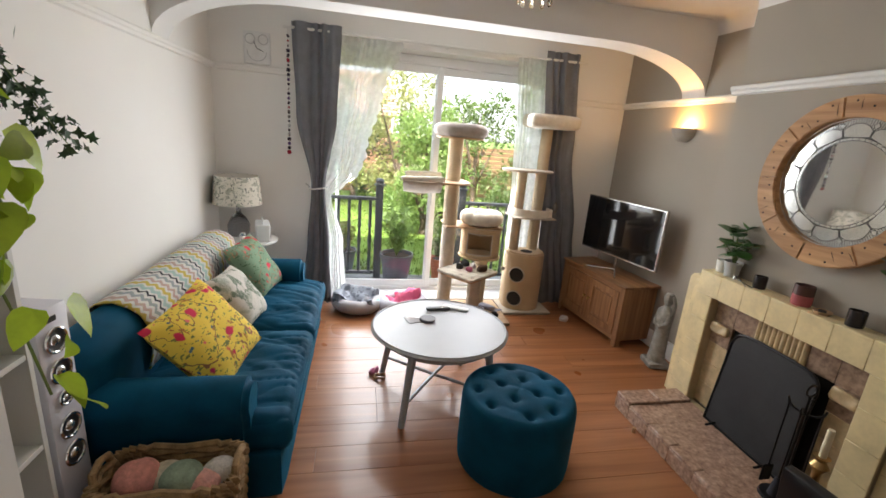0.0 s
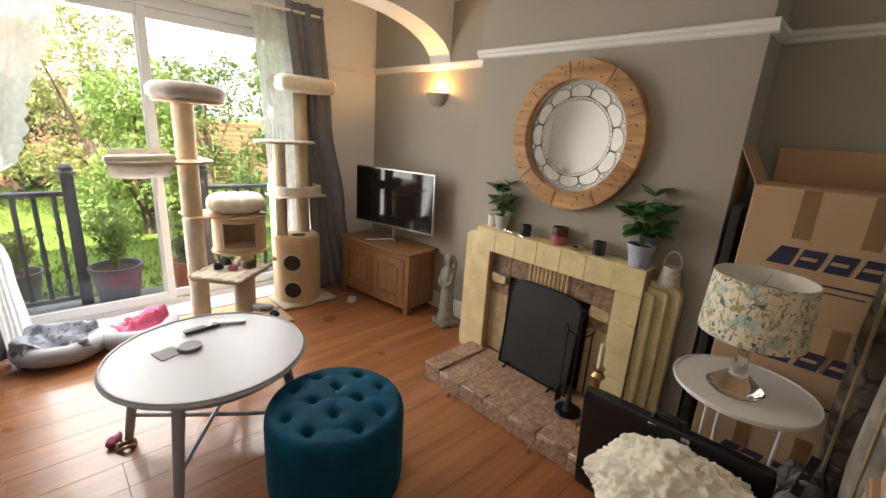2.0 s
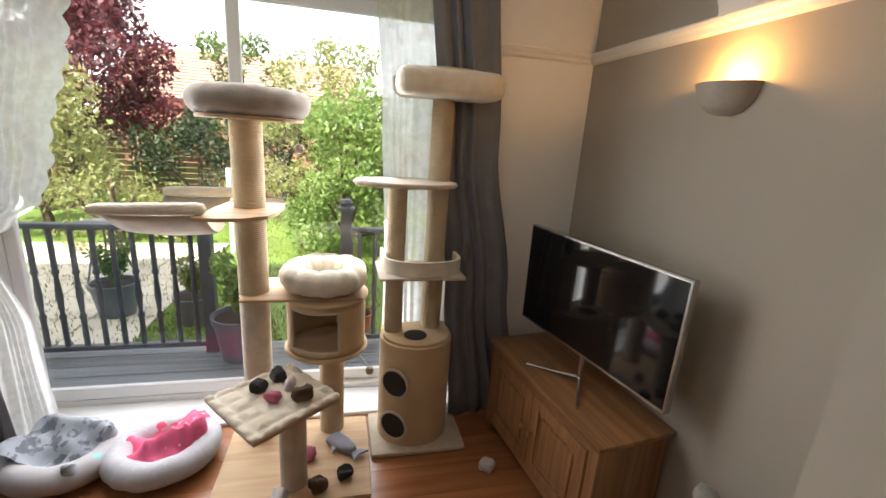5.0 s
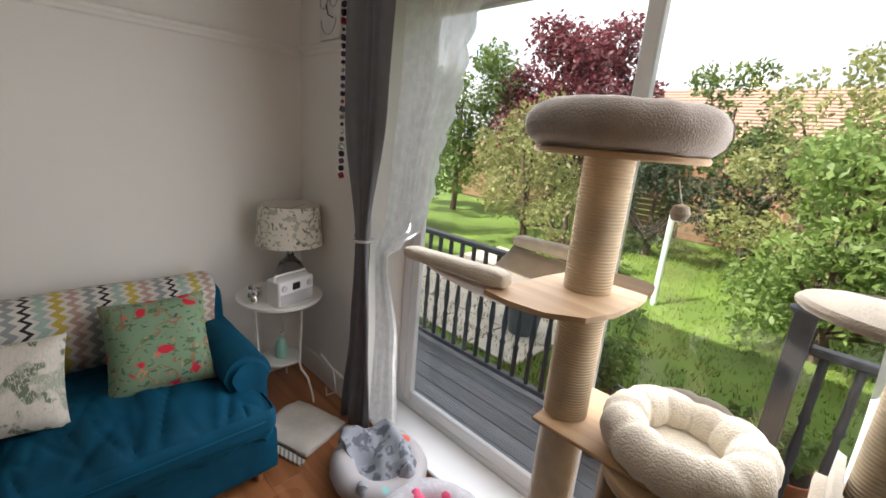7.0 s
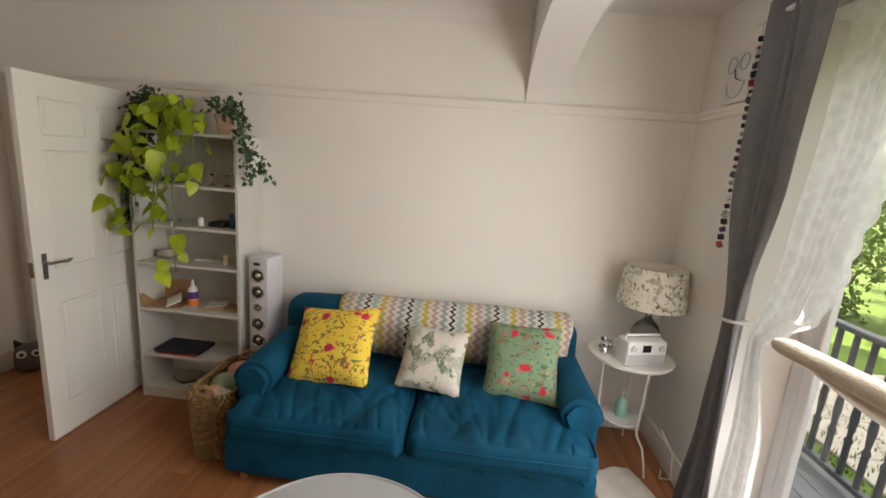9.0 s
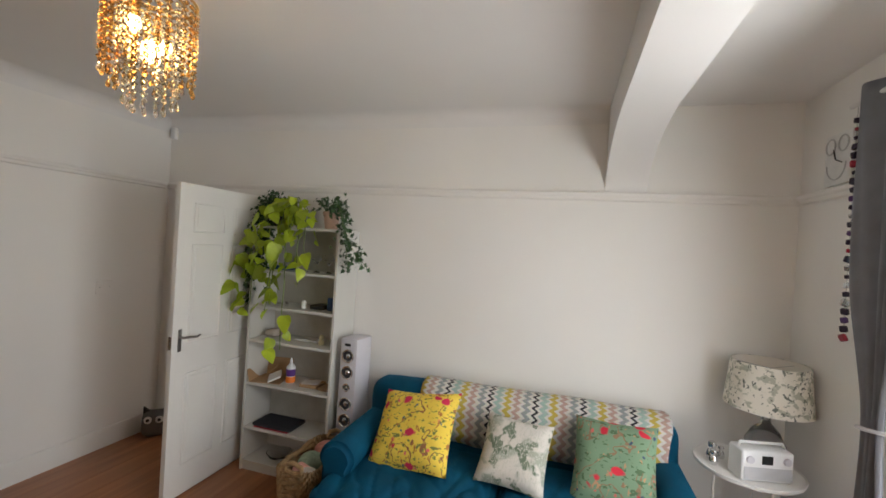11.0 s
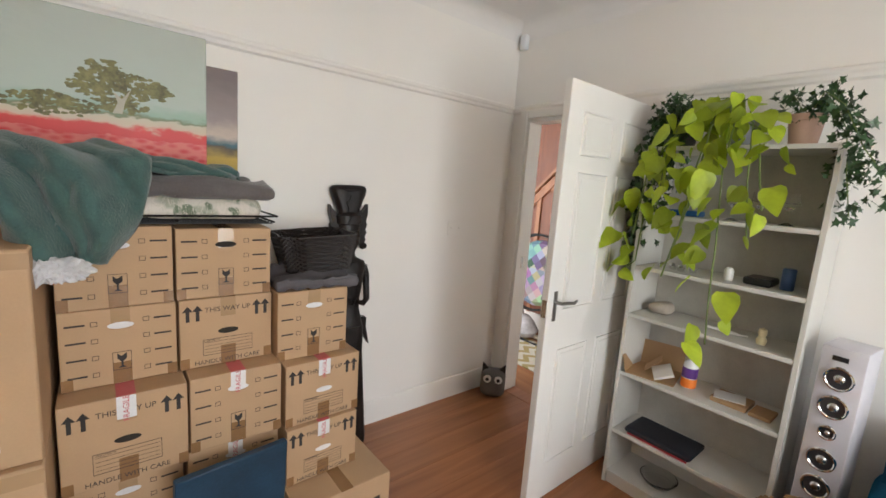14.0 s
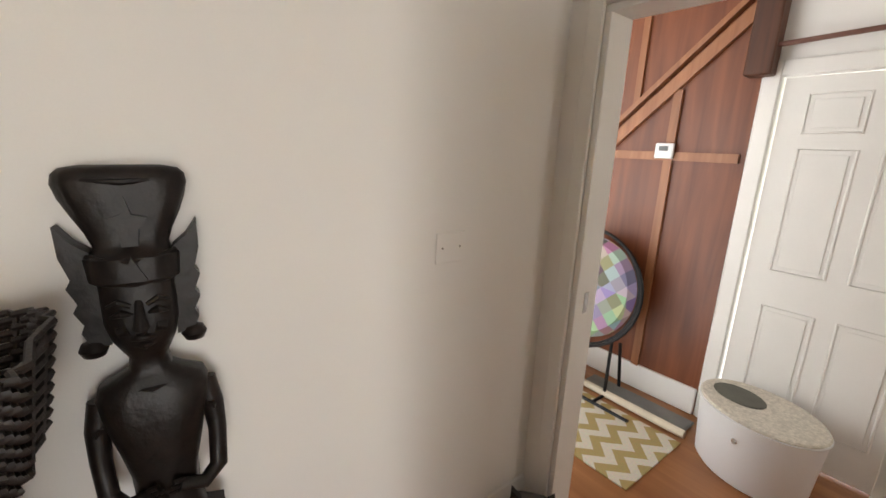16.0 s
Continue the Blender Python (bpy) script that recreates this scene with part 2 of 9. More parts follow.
def B(lo, hi, bevel=0.0, seg=1):
    return box(bmesh.new(), lo, hi, bevel, seg)


def L(profile, centre=(0, 0, 0), n=24):
    return lathe(bmesh.new(), profile, centre, n)


def T(path, r, n=8, closed=False):
    return tube(bmesh.new(), path, r, n, closed)


def round_slab(bm, r, z0, z1, bevel, n=40, cx=0, cy=0):
    return lathe(bm, [(0, z0), (r - bevel, z0), (r, z0 + bevel), (r, z1 - bevel), (r - bevel, z1), (0, z1)], (cx, cy, 0), n)


# ---- the room ----
WX, EX, SY, NY, CZ = -1.207, 2.58, -0.472, 4.075, 2.62
BX, BY0, BY1 = 2.31, 0.905, 2.465
GY = 4.35
WIN_L, WIN_R, WIN_T = -0.42, 1.92, 2.40
RAIL = 2.065
DOOR_Y0, DOOR_Y1, DOOR_T = -0.335, 0.535, 2.0

bm = bmesh.new()
box(bm, (WX - 0.12, SY - 0.12, -0.2), (EX + 0.3, NY + 0.35, -0.028))
solid("floor", bm, mat("subfloor", (0.05, 0.03, 0.02), 0.9), "dark gap between stained timber floorboards", "floor", "structure", smooth=False)
floor_ob = bpy.data.objects["floor"]

# west wall with the doorway, south wall, east wall with the breast, north wall with the window
bm = bmesh.new()
box(bm, (WX - 0.12, DOOR_Y1, -0.05), (WX, NY + 0.3, CZ + 0.1))
box(bm, (WX - 0.12, SY - 0.12, -0.05), (WX, DOOR_Y0, CZ + 0.1))
box(bm, (WX - 0.12, DOOR_Y0, DOOR_T), (WX, DOOR_Y1, CZ + 0.1))
solid("wall_west", bm, WHITE_WALL, "off-white painted plaster wall with a doorway", "wall", "structure", smooth=False)
solid("wall_south", B((WX, SY - 0.15, -0.05), (EX + 0.3, SY, CZ + 0.1)), WHITE_WALL, "off-white painted plaster wall", "wall", "structure", smooth=False)
bm = bmesh.new()
box(bm, (EX, SY, -0.05), (EX + 0.3, NY + 0.3, CZ + 0.1))
solid("wall_east", bm, GREY_WALL, "taupe grey painted alcove wall", "wall", "structure", smooth=False)
solid("chimney_breast", B((BX, BY0, -0.03), (EX, BY1, CZ + 0.02)), GREY_WALL, "taupe grey painted chimney breast", "wall", "structure", smooth=False)
bm = bmesh.new()
box(bm, (WX, NY, -0.05), (WIN_L, NY + 0.30, CZ + 0.1))
box(bm, (WIN_R, NY, -0.05), (EX, NY + 0.30, CZ + 0.1))
box(bm, (WIN_L, NY, WIN_T), (WIN_R, NY + 0.30, CZ + 0.1))
solid("wall_north", bm, WHITE_WALL, "off-white painted plaster wall round the patio doors", "wall", "structure", smooth=False)
solid("ceiling", B((WX - 0.1, SY - 0.1, CZ), (EX + 0.2, NY + 0.3, CZ + 0.12)), CEILING, "white painted plaster ceiling", "ceiling", "structure", smooth=False)

# arched beam across the window end
def arch_outline():
    pts, z0, z1, a = [], RAIL + 0.02, 2.395, 0.80
    pts = [(WX + a * (1 - math.sin(u)), z0 + (z1 - z0) * math.cos(u)) for u in [math.pi / 2 * (1 - k / 12) for k in range(13)]]
    right = [(EX - (x - WX), z) for x, z in reversed(pts)]
    return [(WX, CZ)] + pts + right + [(EX, CZ)]


solid("arched_beam", prism(bmesh.new(), arch_outline(), "y", 3.05, 3.29), CEILING, "white plaster beam with curved arch brackets", "beam", "structure", angle=30)

# picture rail and skirting
def moulding(name, runs, profile, material, label):
    """profile: (out, up); runs: start, end, inward normal."""
    bm = bmesh.new()
    for (x0, y0), (x1, y1), (nx, ny), z in runs:
        a = [bm.verts.new((x0 + nx * o, y0 + ny * o, z + u)) for o, u in profile]
        b = [bm.verts.new((x1 + nx * o, y1 + ny * o, z + u)) for o, u in profile]
        n = len(a)
        for k in range(n):
            bm.faces.new((a[k], a[(k + 1) % n], b[(k + 1) % n], b[k]))
        bm.faces.new(a[::-1]), bm.faces.new(b)
    return solid(name, bm, material, label, "moulding", "structure", angle=30)


RAILP = [(0.001, -0.028), (0.016, -0.02), (0.02, -0.005), (0.03, 0.004), (0.034, 0.018), (0.028, 0.026), (0.001, 0.028)]
moulding("trim_picture_rail_white", [((WX, SY + 0.002), (WX, 3.6), (1, 0), RAIL), ((WX, 3.6), (WX, NY - 0.002), (1, 0), RAIL), ((WX + 0.035, SY), (EX - 0.002, SY), (0, 1), RAIL),
                               ((WX + 0.035, NY), (WIN_L, NY), (0, -1), RAIL), ((WIN_R, NY), (EX - 0.035, NY), (0, -1), RAIL)], RAILP, WHITE_WALL, "white painted wooden picture rail")
moulding("trim_picture_rail", [((EX, SY + 0.035), (EX, BY0 - 0.002), (-1, 0), RAIL), ((EX, BY1 + 0.002), (EX, NY - 0.002), (-1, 0), RAIL),
                         ((BX, BY0 - 0.03), (BX, BY1 + 0.03), (-1, 0), RAIL), ((BX + 0.002, BY0), (EX - 0.035, BY0), (0, -1), RAIL), ((BX + 0.002, BY1), (EX - 0.035, BY1), (0, 1), RAIL)],
         RAILP, WHITE_SATIN, "white painted picture rail on the chimney wall")
SKP = [(0.001, 0.0), (0.016, 0.0), (0.016, 0.12), (0.01, 0.145), (0.001, 0.15)]
moulding("baseboard", [((WX, DOOR_Y1 + 0.07), (WX, NY - 0.002), (1, 0), 0), ((WX + 0.002, SY), (EX - 0.002, SY), (0, 1), 0), ((WX + 0.02, NY), (WIN_L - 0.02, NY), (0, -1), 0),
                       ((WIN_R + 0.02, NY), (EX - 0.02, NY), (0, -1), 0), ((EX, SY + 0.02), (EX, BY0 - 0.002), (-1, 0), 0), ((EX, BY1 + 0.002), (EX, NY - 0.02), (-1, 0), 0),
                       ((BX + 0.002, BY0), (EX - 0.02, BY0), (0, -1), 0), ((BX + 0.002, BY1), (EX - 0.02, BY1), (0, 1), 0)], SKP, WHITE_GLOSS, "white painted wooden skirting board")
# plaster cove between walls and ceiling
COVE = [(0.001, -0.001)] + [(0.001 + 0.10 * (1 - math.cos(a)), -0.10 + 0.10 * math.sin(a)) for a in [math.pi / 2 * k / 6 for k in range(6, -1, -1)]]
moulding("trim_cove", [((WX, SY + 0.002), (WX, 3.048), (1, 0), CZ), ((WX + 0.002, SY), (EX - 0.002, SY), (0, 1), CZ), ((EX, SY + 0.002), (EX, BY0), (-1, 0), CZ), ((EX, BY1), (EX, 3.048), (-1, 0), CZ),
                  ((BX, BY0), (BX, BY1), (-1, 0), CZ)], COVE, CEILING, "white plaster cove at the ceiling")

# ---- patio doors ----
def pane_material():
    m = bpy.data.materials.new("window_pane")
    m.use_nodes = True
    nt = m.node_tree
    nt.nodes.remove(nt.nodes["Principled BSDF"])
    tr, gl, mix, fr = [nt.nodes.new(k) for k in ("ShaderNodeBsdfTransparent", "ShaderNodeBsdfGlossy", "ShaderNodeMixShader", "ShaderNodeLayerWeight")]
    gl.inputs["Roughness"].default_value = 0.02
    pw = nt.nodes.new("ShaderNodeMath")
    pw.operation = "POWER"
    pw.inputs[1].default_value = 5.0
    ma = nt.nodes.new("ShaderNodeMath")
    ma.operation = "MULTIPLY_ADD"
    ma.inputs[1].default_value, ma.inputs[2].default_value = 0.8, 0.03
    nt.links.new(fr.outputs["Facing"], pw.inputs[0])
    nt.links.new(pw.outputs[0], ma.inputs[0])
    nt.links.new(ma.outputs[0], mix.inputs[0])
    nt.links.new(tr.outputs[0], mix.inputs[1])
    nt.links.new(gl.outputs[0], mix.inputs[2])
    nt.links.new(mix.outputs[0], nt.nodes["Material Output"].inputs["Surface"])
    return m


PANE = pane_material()
win = thing("window_1", pose(0, 0, 0), "white plastic sliding patio doors with two large panes", "patio door", kind="structure")
FB, FT = 0.0, 2.36
bm = bmesh.new()
box(bm, (WIN_L + 0.003, GY - 0.03, FB), (WIN_L + 0.07, GY + 0.05, FT), 0.004)
box(bm, (WIN_R - 0.07, GY - 0.03, FB), (WIN_R - 0.003, GY + 0.05, FT), 0.004)
box(bm, (WIN_L + 0.071, GY - 0.03, FB), (WIN_R - 0.071, GY + 0.05, 0.06), 0.004)
box(bm, (WIN_L + 0.071, GY - 0.03, 2.28), (WIN_R - 0.071, GY + 0.05, FT), 0.004)
frame_ob = part("window_frame", bm, UPVC, win)
for a, b, y in ((WIN_L + 0.072, 0.785, GY - 0.012), (0.715, WIN_R - 0.072, GY + 0.028)):
    bm = bmesh.new()
    w = 0.058
    box(bm, (a, y - 0.018, 0.062), (a + w, y + 0.018, 2.278), 0.005)
    box(bm, (b - w, y - 0.018, 0.062), (b, y + 0.018, 2.278), 0.005)
    box(bm, (a + w, y - 0.018, 0.062), (b - w, y + 0.018, 0.062 + 0.07), 0.005)
    box(bm, (a + w, y - 0.018, 2.21), (b - w, y + 0.018, 2.278), 0.005)
    sash = part("sash", bm, UPVC, win)
    g = part("pane", B((a + w, y - 0.004, 0.13), (b - w, y + 0.004, 2.212)), PANE, sash, "clear glass pane", smooth=False)
    g.visible_shadow = False
part("handle", moved(B((-0.012, -0.03, -0.09), (0.012, 0, 0.09), 0.006), pose(0.745, GY - 0.032, 1.05)), UPVC, win)
part("window_sill", B((WIN_L + 0.003, NY - 0.01, 0.001), (WIN_R - 0.003, GY - 0.032, 0.028), 0.006), UPVC, win, "white threshold sill")
part("trickle_vent", B((0.0, GY - 0.05, 2.30), (0.5, GY - 0.032, 2.34), 0.004), UPVC, win)
solid("window_reveal_head", B((WIN_L, NY + 0.001, 2.362), (WIN_R, NY + 0.29, 2.398)), WHITE_GLOSS, "white painted window head board", "trim", "structure", smooth=False)


# ---- curtains ----
def cloth(name, colour, vary=0.1, through=0.0, scale=12, fine=500, bump=0.3, holes=0.0, second=None):
    m = mat(name, colour, 0.9, vary=vary, scale=scale, fine=fine, bump=bump, second=second)
    nt = m.node_tree
    out, bs = nt.nodes["Material Output"], nt.nodes["Principled BSDF"]
    last = bs.outputs[0]
    if through:
        tl, mx = nt.nodes.new("ShaderNodeBsdfTranslucent"), nt.nodes.new("ShaderNodeMixShader")
        tl.inputs["Color"].default_value = (*colour, 1)
        mx.inputs[0].default_value = through
        nt.links.new(last, mx.inputs[1])
        nt.links.new(tl.outputs[0], mx.inputs[2])
        last = mx.outputs[0]
    if holes:
        tp, mx, nz, rp = [nt.nodes.new(k) for k in ("ShaderNodeBsdfTransparent", "ShaderNodeMixShader", "ShaderNodeTexNoise", "ShaderNodeMapRange")]
        co = nt.nodes.new("ShaderNodeTexCoord")
        nz.inputs["Scale"].default_value = 26
        nt.links.new(co.outputs["Object"], nz.inputs["Vector"])
        rp.inputs["From Min"].default_value, rp.inputs["From Max"].default_value = 0.4, 0.6
        rp.inputs["To Min"].default_value, rp.inputs["To Max"].default_value = holes + 0.05, holes - 0.05
        nt.links.new(nz.outputs["Fac"], rp.inputs["Value"])
        nt.links.new(rp.outputs[0], mx.inputs[0])
        nt.links.new(last, mx.inputs[1])
        nt.links.new(tp.outputs[0], mx.inputs[2])
        last = mx.outputs[0]
    nt.links.new(last, out.inputs["Surface"])
    return m


GREY_CLOTH = cloth("grey_curtain_cloth", (0.195, 0.20, 0.222), 0.10, 0.08)
NET = cloth("white_voile", (0.84, 0.84, 0.84), 0.01, 0.78, bump=0.05, holes=0.2)


def drape(keys, pleats, amp, y0, n=72, rows=34, scallop=0.0, seed=0):
    """A hanging cloth; keys: height, left edge, right edge and depth offset, from the top down."""
    bm = bmesh.new()
    grid = []
    zs = [k[0] for k in keys]
    for i in range(rows + 1):
        z = zs[0] + (zs[-1] - zs[0]) * i / rows
        j = max(q for q in range(len(keys) - 1) if keys[q][0] >= z - 1e-6)
        a, b = keys[j], keys[j + 1]
        w = (a[0] - z) / (a[0] - b[0])
        w = w * w * (3 - 2 * w)
        l, r, dy = [a[k] + (b[k] - a[k]) * w for k in (1, 2, 3)]
        row = []
        for k in range(n + 1):
            s = k / n
            wob = 0.5 * math.sin(1.7 * z + 4 * s + seed)
            wide = min(1.0, (r - l) / 0.3)
            u = s + 0.06 * math.sin(2 * math.pi * 1.4 * s + seed + 0.5 * z)
            deep = 0.45 + 0.75 * noise.noise(Vector((s * 4.0, z * 0.7, seed * 3.3))) ** 2 * 4
            y = y0 + dy + amp * min(deep, 1.1) * (0.55 + 0.45 * wide) * math.sin(2 * math.pi * pleats * u + wob + seed) + 0.35 * amp * math.sin(2 * math.pi * pleats * 0.41 * s + 1.3 * z + seed)
            e = scallop * abs(math.sin(z * 30)) * (s ** 12) * max(0.0, min(1.0, (z - 1.2) * 8))
            row.append(bm.verts.new((l + (r - l) * s + e, y, z)))
        grid.append(row)
    for a, b in zip(grid, grid[1:]):
        for k in range(n):
            bm.faces.new((a[k], a[k + 1], b[k + 1], b[k]))
    return bm


def thicken(ob, t):
    mod = ob.modifiers.new("thickness", "SOLIDIFY")
    mod.thickness, mod.offset = t, 0
    return ob


pole = thing("curtain_pole", pose(0, 0, 2.40), "thin white curtain pole over the patio doors", "curtain pole")
part("pole", T([(-0.62, 3.985, 0), (2.06, 3.985, 0)], 0.011), WHITE_SATIN, pole)
for x in (-0.5, 0.75, 2.0):
    part("bracket", T([(x, NY, 0.0), (x, 4.0, 0.0)], 0.008), WHITE_SATIN, pole)
c1 = thing("curtain", pose(0, 0, 0), "grey cloth curtain tied back beside the patio doors", "curtain", "grey curtains")
ob = part("drape", drape([(2.45, -0.56, -0.16, 0), (1.75, -0.53, -0.19, 0), (1.12, -0.405, -0.285, 0.0), (0.6, -0.44, -0.25, 0), (0.02, -0.515, -0.22, 0.0)], 4, 0.026, 3.975), GREY_CLOTH, c1)
thicken(ob, 0.004)
part("tie_band", T([(-0.345 + 0.075 * math.cos(a), 3.985 + 0.045 * math.sin(a), 1.11 + 0.012 * math.cos(a)) for a in [2 * math.pi * k / 20 for k in range(20)]], 0.008, 6, True), NET, c1, "pale cord tie-back")
part("tie_hook", T([(-0.42, 3.98, 1.12), (-0.45, 4.05, 1.13), (-0.46, NY, 1.13)], 0.007), STEEL, c1, "metal tie-back hook")
c2 = thing("curtain", pose(0, 0, 0), "grey cloth curtain hanging straight by the patio doors", "curtain", "grey curtains")
ob = part("drape", drape([(2.47, 1.66, 1.99, 0), (1.6, 1.74, 2.07, 0), (0.8, 1.83, 2.20, 0), (0.02, 1.90, 2.33, 0)], 4, 0.026, 3.985, seed=2), GREY_CLOTH, c2)
thicken(ob, 0.004)
n1 = thing("net_curtain", pose(0, 0, 0), "white lace net curtain gathered at a tie-back", "net curtain", "net curtains")
part("voile", drape([(2.40, -0.18, 0.34, 0), (1.95, -0.2, 0.18, 0), (1.45, -0.24, 0.055, 0), (1.24, -0.27, 0.0, 0), (1.13, -0.31, -0.12, 0), (1.04, -0.335, -0.235, 0), (0.6, -0.31, -0.12, 0), (0.03, -0.335, -0.08, 0)], 7, 0.012, 4.054, rows=110, scallop=0.026, seed=1), NET, n1)
n2 = thing("net_curtain", pose(0, 0, 0), "white lace net curtain hanging by the patio doors", "net curtain", "net curtains")
part("voile", drape([(2.40, 1.42, 1.75, 0), (1.7, 1.47, 1.78, 0), (1.0, 1.50, 1.80, 0), (0.03, 1.50, 1.84, 0)], 7, 0.010, 4.056, rows=50, scallop=0.0, seed=3), NET, n2)

# ---- doorway, open door ----
def frame_run(y0, y1, top, x, face, out=0.06):
    """Architrave boards round an opening on the face of a wall."""
    bm = bmesh.new()
    d = 0.018 * face
    lo, hi = min(x + 0.002 * face, x + d), max(x + 0.002 * face, x + d)
    box(bm, (lo, y0 - out, 0), (hi, y0, top + out), 0.005)
    box(bm, (lo, y1, 0), (hi, y1 + out, top + out), 0.005)
    box(bm, (lo, y0, top), (hi, y1, top + out), 0.005)
    return bm


solid("trim_architrave", frame_run(DOOR_Y0, DOOR_Y1, DOOR_T, WX, 1), WHITE_GLOSS, "white gloss door architrave", "trim", "structure")
bm = bmesh.new()
box(bm, (WX - 0.125, DOOR_Y0, 0), (WX + 0.004, DOOR_Y0 + 0.022, DOOR_T - 0.0221), 0.002)
box(bm, (WX - 0.125, DOOR_Y1 - 0.022, 0), (WX + 0.004, DOOR_Y1, DOOR_T - 0.0221), 0.002)
box(bm, (WX - 0.125, DOOR_Y0, DOOR_T - 0.022), (WX + 0.004, DOOR_Y1, DOOR_T), 0.002)
solid("trim_door_lining", bm, WHITE_GLOSS, "white gloss door lining", "trim", "structure")


def panel_door(parent, w, h, t, panels, material):
    """A moulded door slab, hinge edge at y = 0, in the plane of its y and z."""
    bm = bmesh.new()
    part("door_leaf", box(bm, (-t / 2, 0, 0), (t / 2, w, h), 0.003), material, parent)
    for y0, y1, z0, z1 in panels:
        for s in (-1, 1):
            b = bmesh.new()
            r = [(y0, z0), (y1, z0), (y1, z1), (y0, z1)]
            k = 0.022
            tube(b, [(s * (t / 2), y, z) for y, z in r], 0.007, 6, True)
            part("panel_moulding", b, material, parent)
            x0, x1 = sorted((s * t / 2, s * (t / 2 + 0.005)))
            part("panel", B((x0 + (0.0005 if s > 0 else 0), y0 + k, z0 + k), (x1 - (0.0005 if s < 0 else 0), y1 - k, z1 - k), 0.003), material, parent)


def six_panels(w):
    a, b, c, d = 0.11, w / 2 - 0.045, w / 2 + 0.045, w - 0.11
    return [p for y0, y1 in ((a, b), (c, d)) for p in ((y0, y1, 0.2, 0.78), (y0, y1, 0.98, 1.6), (y0, y1, 1.68, 1.86))]


PEWTER = mat("pewter", (0.34, 0.33, 0.32), 0.3, 0.9, vary=0.2, bump=0.05)
door = thing("door_1", pose(WX + 0.012, 0.555, 0.008, 0, 0, -89.6), "white gloss panelled door standing open", "door", kind="structure")
panel_door(door, 0.80, 1.98, 0.036, six_panels(0.80), WHITE_GLOSS)
for s in (-1, 1):
    part("back_plate", B((s * 0.0195 - 0.0015, 0.735, 0.93), (s * 0.0195 + 0.0015, 0.762, 1.07), 0.001), PEWTER, door)
    part("door_handle", T([(s * 0.02, 0.748, 1.02), (s * 0.055, 0.748, 1.02), (s * 0.06, 0.71, 1.02), (s * 0.058, 0.655, 1.012), (s * 0.055, 0.63, 1.022)], [0.008, 0.008, 0.008, 0.007, 0.006]), PEWTER, door, "dark metal lever handle")
part("latch_plate", B((-0.012, 0.7985, 0.95), (0.012, 0.8015, 1.03)), STEEL, door)
part("strike_plate", B((WX - 0.07, DOOR_Y0 + 0.0225, 0.95), (WX - 0.045, DOOR_Y0 + 0.0245, 1.03)), STEEL, bpy.data.objects["trim_door_lining"])

# ---- hall beyond the doorway ----
HX = -2.6
solid("floor_hall", B((HX - 0.1, -2.6, -0.05), (WX - 0.1201, 2.6, -0.002)), wood("hall_board", (0.26, 0.10, 0.035), (0.40, 0.18, 0.07), 0.4, (14, 0.8, 14), "x", 0.1), "orange-brown timber hall floor", "floor", "structure", smooth=False)
solid("ceiling_hall", B((HX - 0.1, -2.6, 2.5), (WX - 0.1201, 2.6, 2.6)), CEILING, "white hall ceiling", "ceiling", "structure", smooth=False)
bm = bmesh.new()
box(bm, (HX - 0.12, -0.30, -0.05), (HX, -0.215, 2.55))
box(bm, (HX - 0.12, 0.56, -0.05), (HX, 2.6, 2.55))
box(bm, (HX - 0.12, -0.215, 1.96), (HX, 0.56, 2.55))
solid("wall_hall_west", bm, WHITE_WALL, "white painted hall wall", "wall", "structure", smooth=False)
solid("wall_hall_south", B((HX - 0.1, -2.7, -0.05), (WX - 0.1201, -2.58, 2.55)), WHITE_WALL, "white painted hall end wall", "wall", "structure", smooth=False)
solid("wall_hall_north", B((HX - 0.1, 2.6, -0.05), (WX - 0.1201, 2.7, 2.55)), WHITE_WALL, "white painted hall end wall", "wall", "structure", smooth=False)
solid("wall_stair_panelling", B((HX - 0.1, -2.6, -0.05), (HX, -0.302, 2.55)), PANEL_WOOD, "reddish stained timber stair panelling", "wall", "structure", smooth=False)
stair = bpy.data.objects["wall_stair_panelling"]


def batten(p, q, w=0.045, d=0.02):
    (y0, z0), (y1, z1) = p, q
    n = Vector((0, -(z1 - z0), y1 - y0)).normalized() * w / 2
    bm = bmesh.new()
    pts = [(y0 + n.y, z0 + n.z), (y1 + n.y, z1 + n.z), (y1 - n.y, z1 - n.z), (y0 - n.y, z0 - n.z)]
    return part("batten", prism(bm, pts, "x", HX + 0.001, HX + d), TRIM_WOOD, stair, smooth=False)


batten((-0.33, 2.33), (-1.9, 0.85), 0.07, 0.03)
batten((-0.33, 2.43), (-1.9, 0.95), 0.03, 0.045)
batten((-0.70, 0.16), (-0.70, 1.93), 0.05)
batten((-1.25, 0.16), (-1.25, 1.5), 0.05)
batten((-0.33, 1.55), (-1.24, 1.55), 0.05, 0.018)
batten((-0.95, 1.86), (-0.95, 2.5), 0.04)
part("skirting", B((HX + 0.001, -2.55, 0), (HX + 0.02, -0.305, 0.17), 0.004), WHITE_GLOSS, stair, "white painted skirting")
part("newel_block", B((HX + 0.002, -0.36, 1.96), (HX + 0.10, -0.24, 2.5), 0.008), wood("newel", (0.05, 0.016, 0.007), (0.1, 0.032, 0.013), 0.4, along="z"), stair, "dark stained newel block")
solid("trim_hall_architrave", moved(frame_run(-0.215, 0.56, 1.96, HX, 1, 0.075), pose(0, 0, 0)), WHITE_GLOSS, "white hall door architrave", "trim", "structure")
